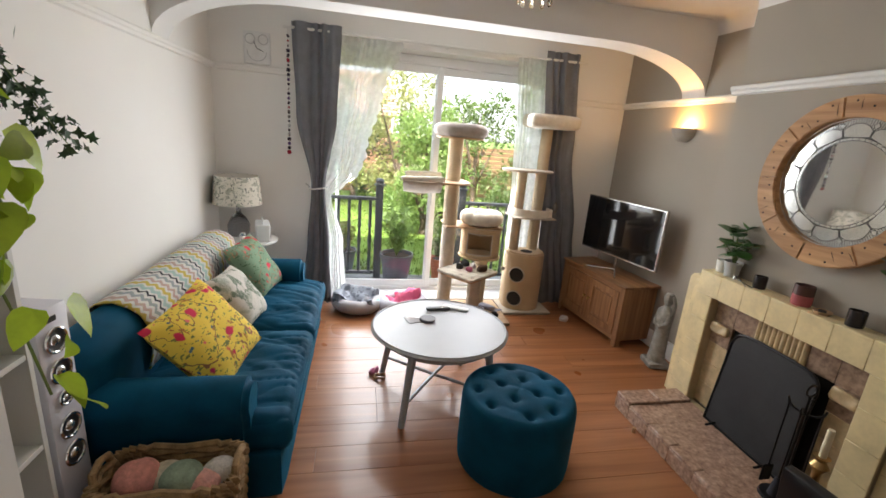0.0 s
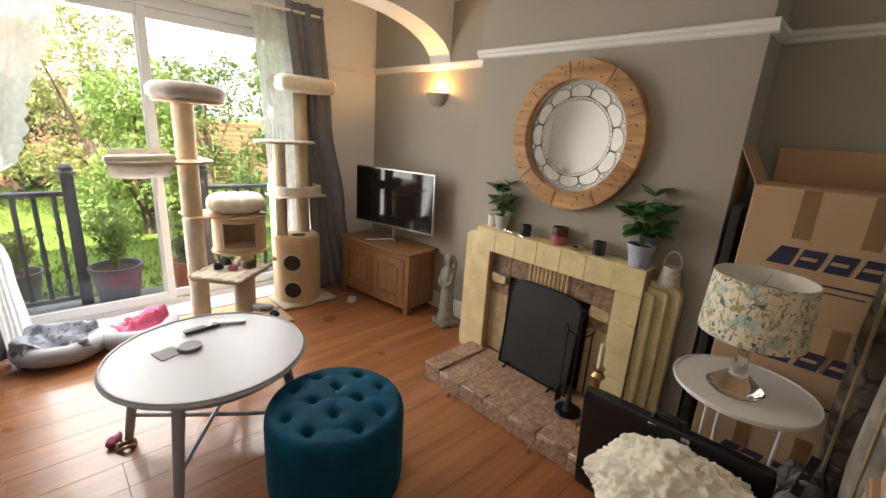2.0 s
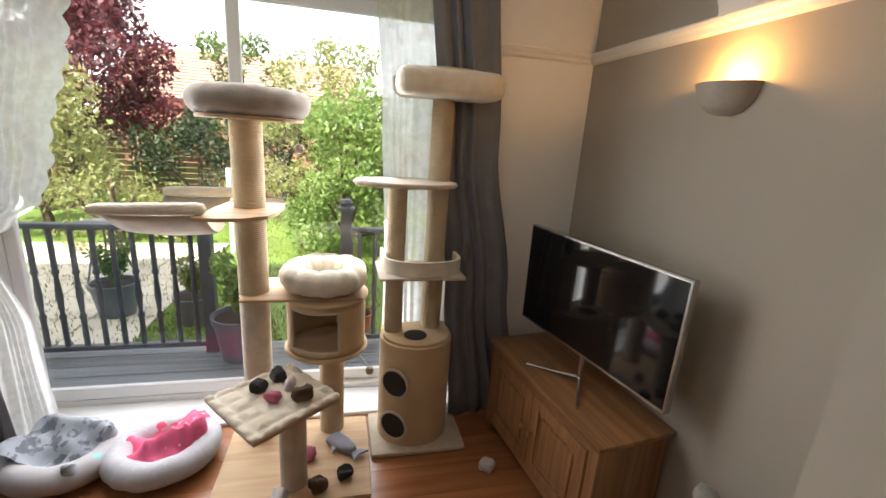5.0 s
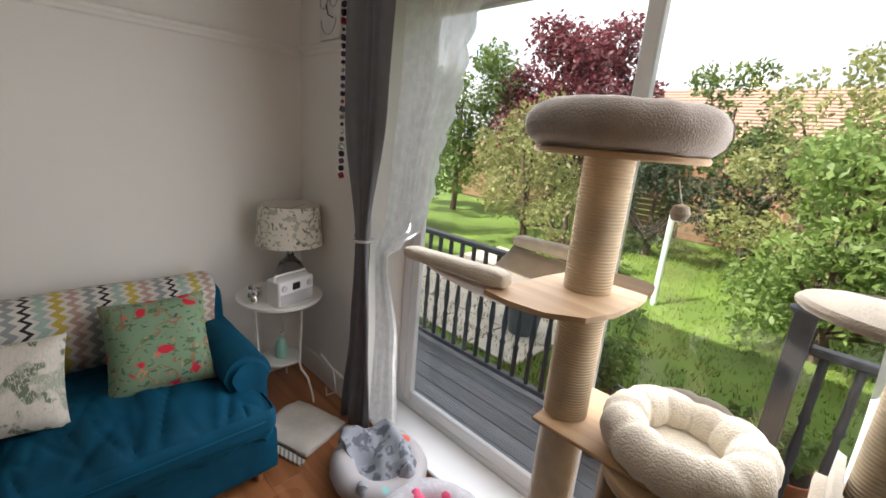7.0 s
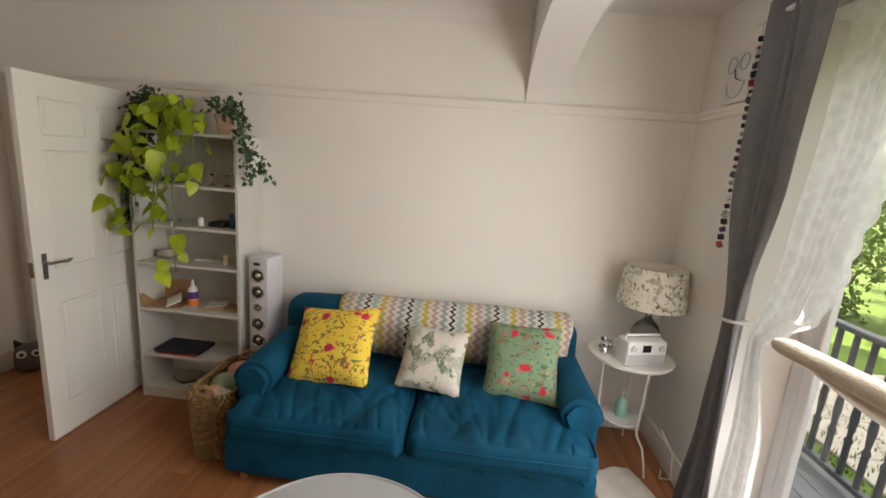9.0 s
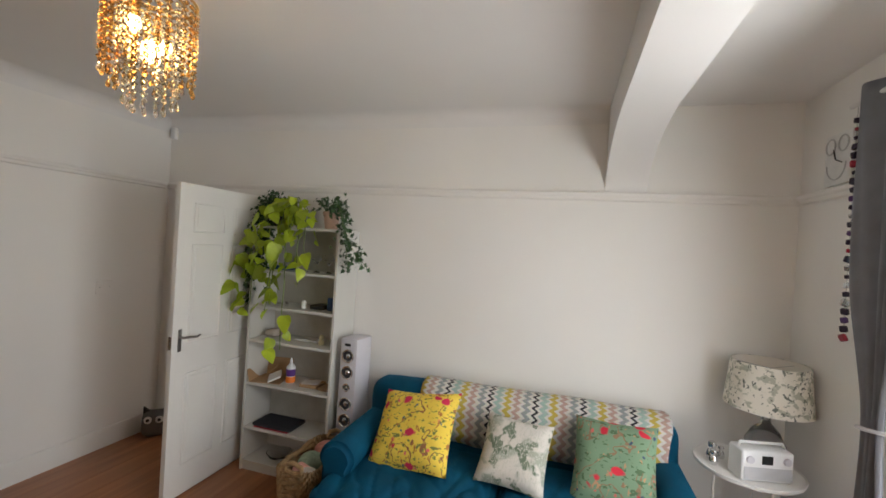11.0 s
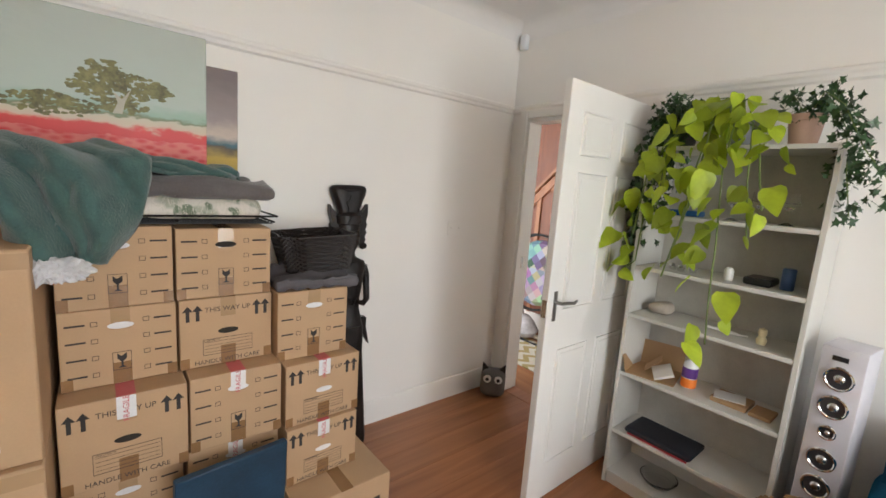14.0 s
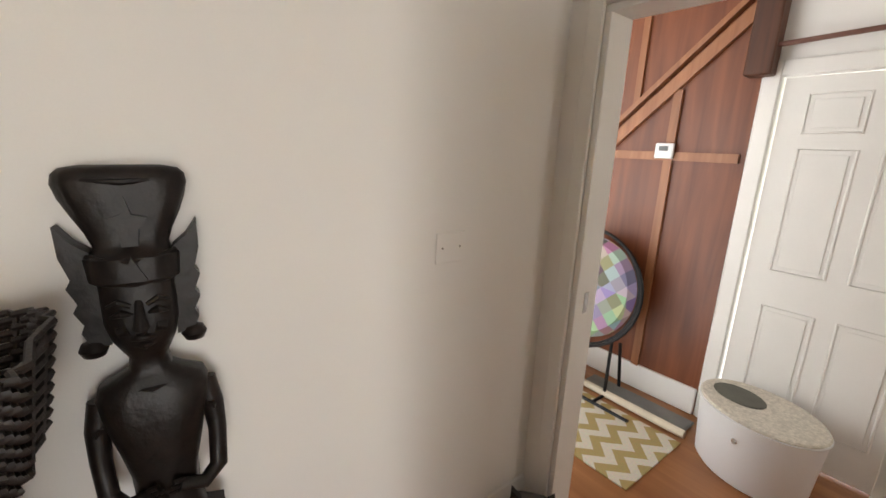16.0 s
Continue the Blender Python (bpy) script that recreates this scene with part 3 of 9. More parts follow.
hd = thing("door_2", pose(HX - 0.03, -0.20, 0.008), "white closed panelled hall door", "door", kind="structure")
panel_door(hd, 0.75, 1.945, 0.036, six_panels(0.75), WHITE_GLOSS)
solid("pipe", T([(HX + 0.06, -0.24, 2.1), (HX + 0.05, 0.2, 2.12), (HX + 0.05, 0.9, 2.16)], 0.012), mat("brown_pipe", (0.16, 0.07, 0.05), 0.5), "brown painted pipe above the hall door", "pipe")
th = thing("thermostat", pose(HX + 0.02, -0.72, 1.58), "small white wall thermostat with grey display", "thermostat")
part("body", B((0, -0.055, -0.045), (0.025, 0.055, 0.045), 0.008, 2), UPVC, th)
part("display", B((0.0252, -0.03, 0.0), (0.0268, 0.025, 0.028)), mat("lcd", (0.1, 0.11, 0.11), 0.3), th, "grey display")

ZIG = bpy.data.materials.new("zigzag_rug")


def zigzag_material(m, colours, stops, period, waves, soft="Object", axis=0):
    """Chevron stripes woven across an object, one wave along and bands across."""
    m.use_nodes = True
    nt = m.node_tree
    bs = nt.nodes["Principled BSDF"]
    bs.inputs["Roughness"].default_value = 0.95
    co, sx = nt.nodes.new("ShaderNodeTexCoord"), nt.nodes.new("ShaderNodeSeparateXYZ")
    nt.links.new(co.outputs[soft], sx.inputs[0])

    def math_node(op, a, b=None, c=None):
        n = nt.nodes.new("ShaderNodeMath")
        n.operation = op
        for i, v in enumerate((a, b, c)):
            if v is None:
                continue
            if isinstance(v, (int, float)):
                n.inputs[i].default_value = v
            else:
                nt.links.new(v, n.inputs[i])
        return n.outputs[0]
    u, v = sx.outputs[axis], sx.outputs[1 - axis]
    tri_ = math_node("PINGPONG", u, waves)
    w = math_node("MULTIPLY_ADD", v, 1.0, tri_)
    f = math_node("FRACT", math_node("DIVIDE", w, period))
    ramp = nt.nodes.new("ShaderNodeValToRGB")
    ramp.color_ramp.interpolation = "CONSTANT"
    els = ramp.color_ramp.elements
    while len(els) < len(stops):
        els.new(0.5)
    for e, p, c in zip(els, stops, colours):
        e.position, e.color = p, (*c, 1)
    nt.links.new(f, ramp.inputs[0])
    nz, mx = nt.nodes.new("ShaderNodeTexNoise"), nt.nodes.new("ShaderNodeMix")
    nz.inputs["Scale"].default_value = 90
    nt.links.new(co.outputs["Object"], nz.inputs["Vector"])
    mx.data_type, mx.blend_type = "RGBA", "MULTIPLY"
    mx.inputs[0].default_value = 0.35
    nt.links.new(ramp.outputs[0], mx.inputs[6])
    nt.links.new(nz.outputs["Color"], mx.inputs[7])
    nt.links.new(mx.outputs[2], bs.inputs["Base Color"])
    bp = nt.nodes.new("ShaderNodeBump")
    bp.inputs["Strength"].default_value, bp.inputs["Distance"].default_value = 0.3, 0.003
    nt.links.new(nz.outputs["Fac"], bp.inputs["Height"])
    nt.links.new(bp.outputs[0], bs.inputs["Normal"])
    return m


zigzag_material(ZIG, [(0.74, 0.69, 0.58), (0.47, 0.36, 0.15)], [0.0, 0.5], 0.14, 0.085)
solid("rug", B((-0.29, -0.6, 0), (0.29, 0.6, 0.008), 0.003), ZIG, "cream and mustard zigzag rug on the hall floor", "rug", m=pose(-1.95, -0.82, 0))

bin_ = thing("litter_box", pose(-2.31, 0.07, 0, 0, 0, 70), "white oval top-entry cat litter box", "litter box")
ell = Matrix.Diagonal((1.25, 0.95, 1, 1))
part("tub", moved(L([(0, 0), (0.19, 0), (0.205, 0.02), (0.225, 0.33), (0.232, 0.345), (0.0, 0.345)], n=40), ell), UPVC, bin_)
b = L([(0, 0.346), (0.225, 0.346), (0.228, 0.352), (0.222, 0.36), (0, 0.358)], n=40)
part("lid", moved(b, ell), mat("cream_lid", (0.60, 0.56, 0.48), 0.6, vary=0.2, scale=60, bump=0.3), bin_, "cream ribbed lid")
# the lid is closed; this disc paints the shade of its entry hole
part("hole", moved(L([(0, 0.361), (0.1, 0.361), (0.1, 0.3615), (0, 0.3615)], (-0.09, 0, 0), 32), ell), mat("entry_hole_shade", (0.12, 0.12, 0.1), 0.8), bin_, "flat dark disc painted as shade in the entry hole")
part("badge", moved(L([(0, 0), (0.014, 0), (0.012, 0.005), (0, 0.005)]), pose(0.05, -0.214, 0.25, 90, 0, 0)), STEEL, bin_)

# folded patchwork chair on a black ring frame
PATCH = bpy.data.materials.new("patchwork")
PATCH.use_nodes = True
nt = PATCH.node_tree
co, mp, vo = nt.nodes.new("ShaderNodeTexCoord"), nt.nodes.new("ShaderNodeMapping"), nt.nodes.new("ShaderNodeTexVoronoi")
vo.distance, vo.inputs["Scale"].default_value, vo.inputs["Randomness"].default_value = "CHEBYCHEV", 13, 0.0
mp.inputs["Rotation"].default_value = (0.8, 0, 0)
nt.links.new(co.outputs["Object"], mp.inputs[0])
nt.links.new(mp.outputs[0], vo.inputs["Vector"])
hs = nt.nodes.new("ShaderNodeHueSaturation")
hs.inputs["Saturation"].default_value, hs.inputs["Value"].default_value = 0.55, 0.42
nt.links.new(vo.outputs["Color"], hs.inputs["Color"])
nt.links.new(hs.outputs[0], nt.nodes["Principled BSDF"].inputs["Base Color"])
nt.nodes["Principled BSDF"].inputs["Roughness"].default_value = 0.9
chair = thing("folding_chair", pose(-2.36, -0.99, 0), "folded round chair with colourful patchwork cushion on a black ring frame", "chair")
part("cushion", moved(L([(0, -0.03), (0.30, -0.03), (0.34, 0.0), (0.30, 0.04), (0, 0.045)], n=36), pose(0.0, 0, 0.68, 0, 82, 0)), PATCH, chair, "multicoloured patchwork cushion")
part("ring", T([(0.05 - 0.05 * math.sin(a), 0.38 * math.cos(a), 0.69 + 0.38 * math.sin(a)) for a in [2 * math.pi * k / 36 for k in range(36)]], 0.011, 8, True), BLACK_IRON, chair)
part("ring", T([(0.10 - 0.05 * math.sin(a), 0.02 + 0.40 * math.cos(a), 0.70 + 0.38 * math.sin(a)) for a in [2 * math.pi * k / 36 for k in range(36)]], 0.011, 8, True), BLACK_IRON, chair)
for y in (-0.22, 0.26):
    part("leg", T([(0.06, y, 0.4), (0.06, y, 0.012), (0.20, y, 0.012)], 0.011), BLACK_IRON, chair)
    part("leg", T([(-0.05, y, 0.35), (-0.12, y, 0.012)], 0.011), BLACK_IRON, chair)
part("foot_bar", T([(0.20, -0.35, 0.012), (0.20, 0.5, 0.012)], 0.012), BLACK_IRON, chair)
solid("plastic_wrap", moved(L([(0, 0), (0.14, 0.0), (0.17, 0.05), (0.12, 0.14), (0.06, 0.2), (0, 0.21)], n=14), pose(-2.26, -1.05, 0.03)), mat("wrap", (0.6, 0.58, 0.6), 0.25, vary=0.3, bump=0.6, fine=30), "crumpled clear plastic wrapping under the folded chair", "packaging")
roll = thing("rolled_mat", pose(-2.33, -0.47, 0), "grey and cream mat folded along the hall skirting", "mat")
part("mat", B((-0.16, -0.45, 0.0), (0.0, 0.22, 0.02), 0.008), mat("grey_mat", (0.2, 0.2, 0.19), 0.9), roll)
part("edge_roll", T([(0.02, -0.5, 0.025), (0.03, 0.24, 0.025)], 0.024), mat("cream_mat", (0.62, 0.56, 0.44), 0.9), roll)

# ---- soft shapes ----
def soft_box(lo, hi, r, cuts=10, wrinkle=0.0, wscale=6.0, puff=0.0, seed=0, crease=0.0):
    """A stuffed block: rounded box, puffed faces, creases from noise."""
    bm = bmesh.new()
    bmesh.ops.create_cube(bm, size=2)
    bmesh.ops.subdivide_edges(bm, edges=bm.edges[:], cuts=cuts, use_grid_fill=True)
    c = Vector([(a + b) / 2 for a, b in zip(lo, hi)])
    h = Vector([(b - a) / 2 for a, b in zip(lo, hi)])
    for v in bm.verts:
        p = Vector([math.sin(v.co[i] * math.pi / 2 * 0.999) * h[i] * 0.35 + v.co[i] * h[i] * 0.65 for i in range(3)])
        q = Vector([max(-(h[i] - r), min(h[i] - r, p[i])) for i in range(3)])
        d = p - q
        n = d.normalized() if d.length > 1e-6 else Vector((0, 0, 0))
        p = q + n * r if d.length > 1e-6 else p
        u = v.co
        bulge = puff * (1 - u.x ** 2) * (1 - u.y ** 2) if abs(u.z) > 0.99 else 0
        p.z += bulge * (1 if u.z > 0 else -1)
        if wrinkle:
            w = noise.noise(Vector((p.x * wscale * 0.45, p.y * wscale, p.z * wscale)) + Vector((seed * 3.7, seed, 0)))
            w2 = noise.noise(Vector((p.x * wscale * 2.6, p.y * wscale * 1.1, p.z * wscale)) + Vector((seed, 9, 0)))
            p += n * wrinkle * (w + 0.5 * w2)
            if abs(u.z) > 0.99:
                p.z += wrinkle * (w + 0.6 * abs(w2))
        if crease and abs(u.z) > 0.99:
            k = noise.noise(Vector((p.x * 1.6, p.y * 6.5 + 2.0 * p.x, seed * 5.1)))
            k2 = noise.noise(Vector((p.x * 2.6, p.y * 12.0 - 3 * p.x, seed * 2.3)))
            fade = 0.35 + 0.65 * (0.5 + 0.5 * u.x)
            p.z -= crease * fade * ((1 - abs(k)) ** 7 + 0.6 * (1 - abs(k2)) ** 8)
        v.co = c + p
    return bm


def pillow(w, h, t, seed=0, n=18):
    """A stuffed cushion in its x-z plane, pointed corners, thickness along y."""
    bm = bmesh.new()
    for s in (-1, 1):
        g = []
        for i in range(n + 1):
            row = []
            for k in range(n + 1):
                u, v = -1 + 2 * k / n, -1 + 2 * i / n
                x = w / 2 * u * (1 - 0.07 * (1 - v * v))
                z = h / 2 * v * (1 - 0.07 * (1 - u * u))
                th = t / 2 * ((1 - u ** 4) * (1 - v ** 4)) ** 0.6
                th += 0.006 * noise.noise(Vector((u * 3, v * 3, seed + s))) * (1 if th > 0.01 else 0)
                row.append(bm.verts.new((x, s * th, z)))
            g.append(row)
        for a, b in zip(g, g[1:]):
            for k in range(n):
                bm.faces.new((a[k], a[k + 1], b[k + 1], b[k]))
    bmesh.ops.remove_doubles(bm, verts=bm.verts[:], dist=0.0005)
    return bm


def print_mat(name, base, layers, rough=0.9, weave=300, sheen=0.0):
    """Printed cloth: spots, sprays and leaves of other colours over a base."""
    m = bpy.data.materials.new(name)
    m.use_nodes = True
    nt = m.node_tree
    bs = nt.nodes["Principled BSDF"]
    bs.inputs["Roughness"].default_value = rough
    co = nt.nodes.new("ShaderNodeTexCoord")
    last = None
    for i, (colour, kind, scale, lo, hi, stretch) in enumerate(layers):
        mp = nt.nodes.new("ShaderNodeMapping")
        mp.inputs["Scale"].default_value, mp.inputs["Location"].default_value = stretch, (i * 1.7, i * 0.9, i * 2.3)
        nz = nt.nodes.new("ShaderNodeTexNoise")
        nz.inputs["Scale"].default_value = 14
        ad = nt.nodes.new("ShaderNodeMix")
        ad.data_type = "RGBA"
        ad.inputs[0].default_value = 0.06
        nt.links.new(co.outputs["Object"], mp.inputs[0])
        nt.links.new(mp.outputs[0], nz.inputs["Vector"])
        nt.links.new(mp.outputs[0], ad.inputs[6])
        nt.links.new(nz.outputs["Color"], ad.inputs[7])
        tx = nt.nodes.new("ShaderNodeTexVoronoi" if kind == "spot" else "ShaderNodeTexNoise")
        tx.inputs["Scale"].default_value = scale
        nt.links.new(ad.outputs[2], tx.inputs["Vector"])
        mr = nt.nodes.new("ShaderNodeMapRange")
        mr.inputs["From Min"].default_value, mr.inputs["From Max"].default_value = lo, hi
        value = tx.outputs["Distance" if kind == "spot" else "Fac"]
        if kind == "line":
            # thin winding twigs where the noise crosses its middle
            mid, ab = nt.nodes.new("ShaderNodeMath"), nt.nodes.new("ShaderNodeMath")
            mid.operation, ab.operation = "SUBTRACT", "ABSOLUTE"
            mid.inputs[1].default_value = 0.5
            nt.links.new(value, mid.inputs[0])
            nt.links.new(mid.outputs[0], ab.inputs[0])
            value = ab.outputs[0]
        nt.links.new(value, mr.inputs["Value"])
        mx = nt.nodes.new("ShaderNodeMix")
        mx.data_type = "RGBA"
        nt.links.new(mr.outputs[0], mx.inputs[0])
        if last is None:
            mx.inputs[6].default_value = (*base, 1)
        else:
            nt.links.new(last, mx.inputs[6])
        mx.inputs[7].default_value = (*colour, 1)
        last = mx.outputs[2]
    nt.links.new(last, bs.inputs["Base Color"])
    fine = nt.nodes.new("ShaderNodeTexNoise")
    fine.inputs["Scale"].default_value = weave
    nt.links.new(co.outputs["Object"], fine.inputs["Vector"])
    bp = nt.nodes.new("ShaderNodeBump")
    bp.inputs["Strength"].default_value, bp.inputs["Distance"].default_value = 0.3, 0.002
    nt.links.new(fine.outputs["Fac"], bp.inputs["Height"])
    nt.links.new(bp.outputs[0], bs.inputs["Normal"])
    return m


ONE = (1, 1, 1)
YELLOW_PRINT = print_mat("yellow_bird_print", (0.86, 0.63, 0.085), [((0.30, 0.13, 0.06), "line", 6.0, 0.010, 0.006, ONE), ((0.20, 0.22, 0.06), "noise", 36, 0.60, 0.63, (1, 1, 1.8)), ((0.50, 0.20, 0.05), "noise", 30, 0.63, 0.66, (1.8, 1, 1)), ((0.66, 0.03, 0.09), "spot", 10, 0.27, 0.22, ONE), ((0.80, 0.16, 0.16), "spot", 10, 0.12, 0.08, ONE), ((0.07, 0.14, 0.20), "spot", 15, 0.13, 0.10, ONE)])
GREEN_PRINT = print_mat("green_bird_print", (0.19, 0.30, 0.19), [((0.28, 0.17, 0.10), "line", 6.0, 0.010, 0.006, ONE), ((0.09, 0.16, 0.08), "noise", 34, 0.60, 0.63, (1, 1, 1.8)), ((0.5, 0.27, 0.15), "noise", 30, 0.64, 0.67, (1.8, 1, 1)), ((0.60, 0.025, 0.05), "spot", 10, 0.25, 0.20, ONE), ((0.72, 0.14, 0.12), "spot", 10, 0.11, 0.07, ONE), ((0.06, 0.09, 0.15), "spot", 14, 0.12, 0.09, ONE)])
FERN_PRINT = print_mat("fern_print", (0.64, 0.60, 0.54), [((0.36, 0.38, 0.31), "noise", 9, 0.53, 0.60, (1, 1, 1.3)), ((0.15, 0.19, 0.13), "noise", 12, 0.57, 0.61, (1.3, 1, 1)), ((0.55, 0.53, 0.46), "line", 26, 0.03, 0.015, (3, 1, 1))])
BOTANIC_SHADE = print_mat("botanic_shade", (0.78, 0.75, 0.66), [((0.46, 0.47, 0.38), "noise", 24, 0.54, 0.60, (1, 1, 1.4)), ((0.16, 0.18, 0.15), "noise", 44, 0.60, 0.65, (1.8, 1, 1))], weave=500)
BLUE_SHADE = print_mat("meadow_shade", (0.80, 0.74, 0.60), [((0.50, 0.60, 0.54), "noise", 17, 0.53, 0.60, (1, 1, 1.2)), ((0.40, 0.36, 0.18), "noise", 36, 0.58, 0.63, ONE), ((0.30, 0.26, 0.10), "line", 20, 0.02, 0.01, (2, 2, 1)), ((0.05, 0.14, 0.18), "noise", 50, 0.64, 0.68, (1.6, 1, 1))], weave=500)
for shade in (BOTANIC_SHADE, BLUE_SHADE):
    shade.node_tree.nodes["Principled BSDF"].inputs["Roughness"].default_value = 0.8
CREAM_FLEECE = mat("cream_plush", (0.66, 0.60, 0.50), 0.95, vary=0.12, scale=14, bump=0.9, fine=160, Sheen_Weight=0.3)
BEIGE_PLUSH = mat("beige_plush", (0.50, 0.43, 0.34), 0.95, vary=0.15, scale=14, bump=0.7, fine=200, Sheen_Weight=0.3)
GREY_PLUSH = mat("grey_brown_plush", (0.34, 0.29, 0.25), 0.95, vary=0.15, scale=14, bump=0.7, fine=200, Sheen_Weight=0.3)
TAN_FELT = mat("tan_felt", (0.55, 0.40, 0.24), 0.95, vary=0.08, scale=6, bump=0.5, fine=280, Sheen_Weight=0.2)
# one near-black for the painted shade in holes and for dark small parts
DARK = mat("dark_and_hole_shade", (0.03, 0.025, 0.02), 0.95, vary=0.2)


def sisal_material():
    m = mat("sisal_rope", (0.52, 0.42, 0.29), 0.95, vary=0.12, scale=10, bump=0.0, fine=300)
    nt = m.node_tree
    co, wv, bp = nt.nodes.new("ShaderNodeTexCoord"), nt.nodes.new("ShaderNodeTexWave"), nt.nodes.new("ShaderNodeBump")
    wv.bands_direction = "Z"
    wv.inputs["Scale"].default_value, wv.inputs["Distortion"].default_value = 34, 0.4
    bp.inputs["Strength"].default_value, bp.inputs["Distance"].default_value = 0.7, 0.003
    nt.links.new(co.outputs["Object"], wv.inputs["Vector"])
    nt.links.new(wv.outputs["Fac"], bp.inputs["Height"])
    nt.links.new(bp.outputs[0], nt.nodes["Principled BSDF"].inputs["Normal"])
    return m


SISAL = sisal_material()

# ---- sofa ----
sofa = thing("sofa", pose(0, 0, 0), "teal velvet two-seat sofa with rounded arms", "sofa")
part("base", soft_box((-1.14, 1.64, 0.06), (-0.27, 3.50, 0.30), 0.03, 10, 0.004), TEAL, sofa)
for k, (y0, y1) in enumerate(((1.66, 2.565), (2.575, 3.49))):
    part("seat_cushion", soft_box((-1.0, y0, 0.275), (-0.235, y1, 0.435), 0.06, 80, 0.005, 4.0, 0.05, k + 1, 0.022), TEAL, sofa, "creased velvet seat cushion")
    b = T([(-0.30, y0 + 0.012, 0.372), (-0.252, y0 + 0.03, 0.372), (-0.236, y0 + 0.07, 0.372), (-0.235, (y0 + y1) / 2, 0.368), (-0.236, y1 - 0.07, 0.372), (-0.252, y1 - 0.03, 0.372), (-0.30, y1 - 0.012, 0.372)], 0.0055)
    part("piping", b, TEAL, sofa)
for y0, y1 in ((1.62, 1.83), (3.32, 3.53)):
    bm = bmesh.new()
    yc = (y0 + y1) / 2
    out = [(yc - 0.085, 0.06), (yc + 0.085, 0.06), (yc + 0.085, 0.46)] + [(yc + 0.105 * math.cos(a), 0.505 + 0.105 * math.sin(a)) for a in [math.pi * k / 12 for k in range(13)]] + [(yc - 0.085, 0.46)]
    prism(bm, out, "x", -1.13, -0.40)
    bmesh.ops.bevel(bm, geom=[e for e in bm.edges if abs(e.verts[0].co.x - e.verts[1].co.x) < 1e-5], offset=0.025, segments=3, affect="EDGES")
    part("arm", bm, TEAL, sofa, angle=50)
bm = soft_box((-1.17, 1.64, 0.25), (-0.93, 3.51, 0.80), 0.11, 16, 0.008, 4)
part("backrest", bm, TEAL, sofa)
for x in (-1.05, -0.33):
    for y in (1.72, 3.42):
        part("leg", L([(0, 0), (0.018, 0), (0.025, 0.07), (0, 0.07)], (x, y, 0)), OAK, sofa, "short wooden leg")

THROW = bpy.data.materials.new("chevron_throw")
zigzag_material(THROW, [(0.74, 0.71, 0.66), (0.03, 0.03, 0.035), (0.74, 0.71, 0.66), (0.42, 0.56, 0.50), (0.74, 0.71, 0.66), (0.62, 0.48, 0.10), (0.74, 0.71, 0.66), (0.55, 0.38, 0.33), (0.74, 0.71, 0.66), (0.35, 0.38, 0.38)],
                [0.0, 0.10, 0.17, 0.25, 0.38, 0.46, 0.58, 0.67, 0.78, 0.88], 0.27, 0.028, axis=0)


def throw_mesh():
    """A blanket folded over the sofa's back, unrolled in x, laid along y."""
    bm = bmesh.new()
    prof = [(-0.925, 0.49), (-0.915, 0.56), (-0.91, 0.64), (-0.915, 0.70), (-0.935, 0.76), (-0.975, 0.80), (-1.04, 0.822), (-1.11, 0.81), (-1.165, 0.77), (-1.187, 0.70), (-1.188, 0.6)]
    rows = []
    n = 60
    for k in range(n + 1):
        y = 2.02 + (3.44 - 2.02) * k / n
        row = []
        for i, (x, z) in enumerate(prof):
            s = i / (len(prof) - 1)
            drop = 0.03 * noise.noise(Vector((y * 3, 1, s))) * (1 - s)
            row.append(bm.verts.new((min(x + 0.006 * noise.noise(Vector((y * 9, s * 4, 0))) + 0.006, -0.905 + 0.02) if i < 5 else max(x, -1.19), y + 0.03 * noise.noise(Vector((s * 3, k == 0, 4))), z + drop + 0.003)))
        rows.append(row)
    for a, b in zip(rows, rows[1:]):
        for i in range(len(prof) - 1):
            bm.faces.new((a[i], a[i + 1], b[i + 1], b[i]))
    return bm


def throw_coords(m):
    """Chevron bands run down the blanket: waves follow height, bands follow its length."""
    nt = m.node_tree
    sx = [n for n in nt.nodes if n.type == "SEPXYZ"][0]
    co = [n for n in nt.nodes if n.type == "TEX_COORD"][0]
    mp = nt.nodes.new("ShaderNodeCombineXYZ")
    s2, ad = nt.nodes.new("ShaderNodeSeparateXYZ"), nt.nodes.new("ShaderNodeMath")
    ad.operation = "SUBTRACT"
    nt.links.new(co.outputs["Object"], s2.inputs[0])
    nt.links.new(s2.outputs["Z"], ad.inputs[0])
    nt.links.new(s2.outputs["X"], ad.inputs[1])
    nt.links.new(ad.outputs[0], mp.inputs["X"])
    nt.links.new(s2.outputs["Y"], mp.inputs["Y"])
    nt.links.new(mp.outputs[0], sx.inputs[0])


throw_coords(THROW)
thicken(solid("throw_blanket", throw_mesh(), THROW, "chevron-striped cotton throw folded over the sofa back", "blanket"), 0.008)
solid("cushion", pillow(0.50, 0.46, 0.17, 1), YELLOW_PRINT, "yellow cushion printed with red birds and flowers", "cushion", m=pose(-0.675, 2.07, 0.635, -40, -8, 82), group="sofa cushions")
solid("cushion", pillow(0.37, 0.37, 0.15, 2), FERN_PRINT, "off-white cushion with grey fern print", "cushion", m=pose(-0.69, 2.64, 0.605, -38, 2, 84), group="sofa cushions")
solid("cushion", pillow(0.41, 0.43, 0.16, 3), GREEN_PRINT, "green cushion printed with red flowers and a bird", "cushion", m=pose(-0.705, 3.14, 0.64, -34, -3, 80), group="sofa cushions")

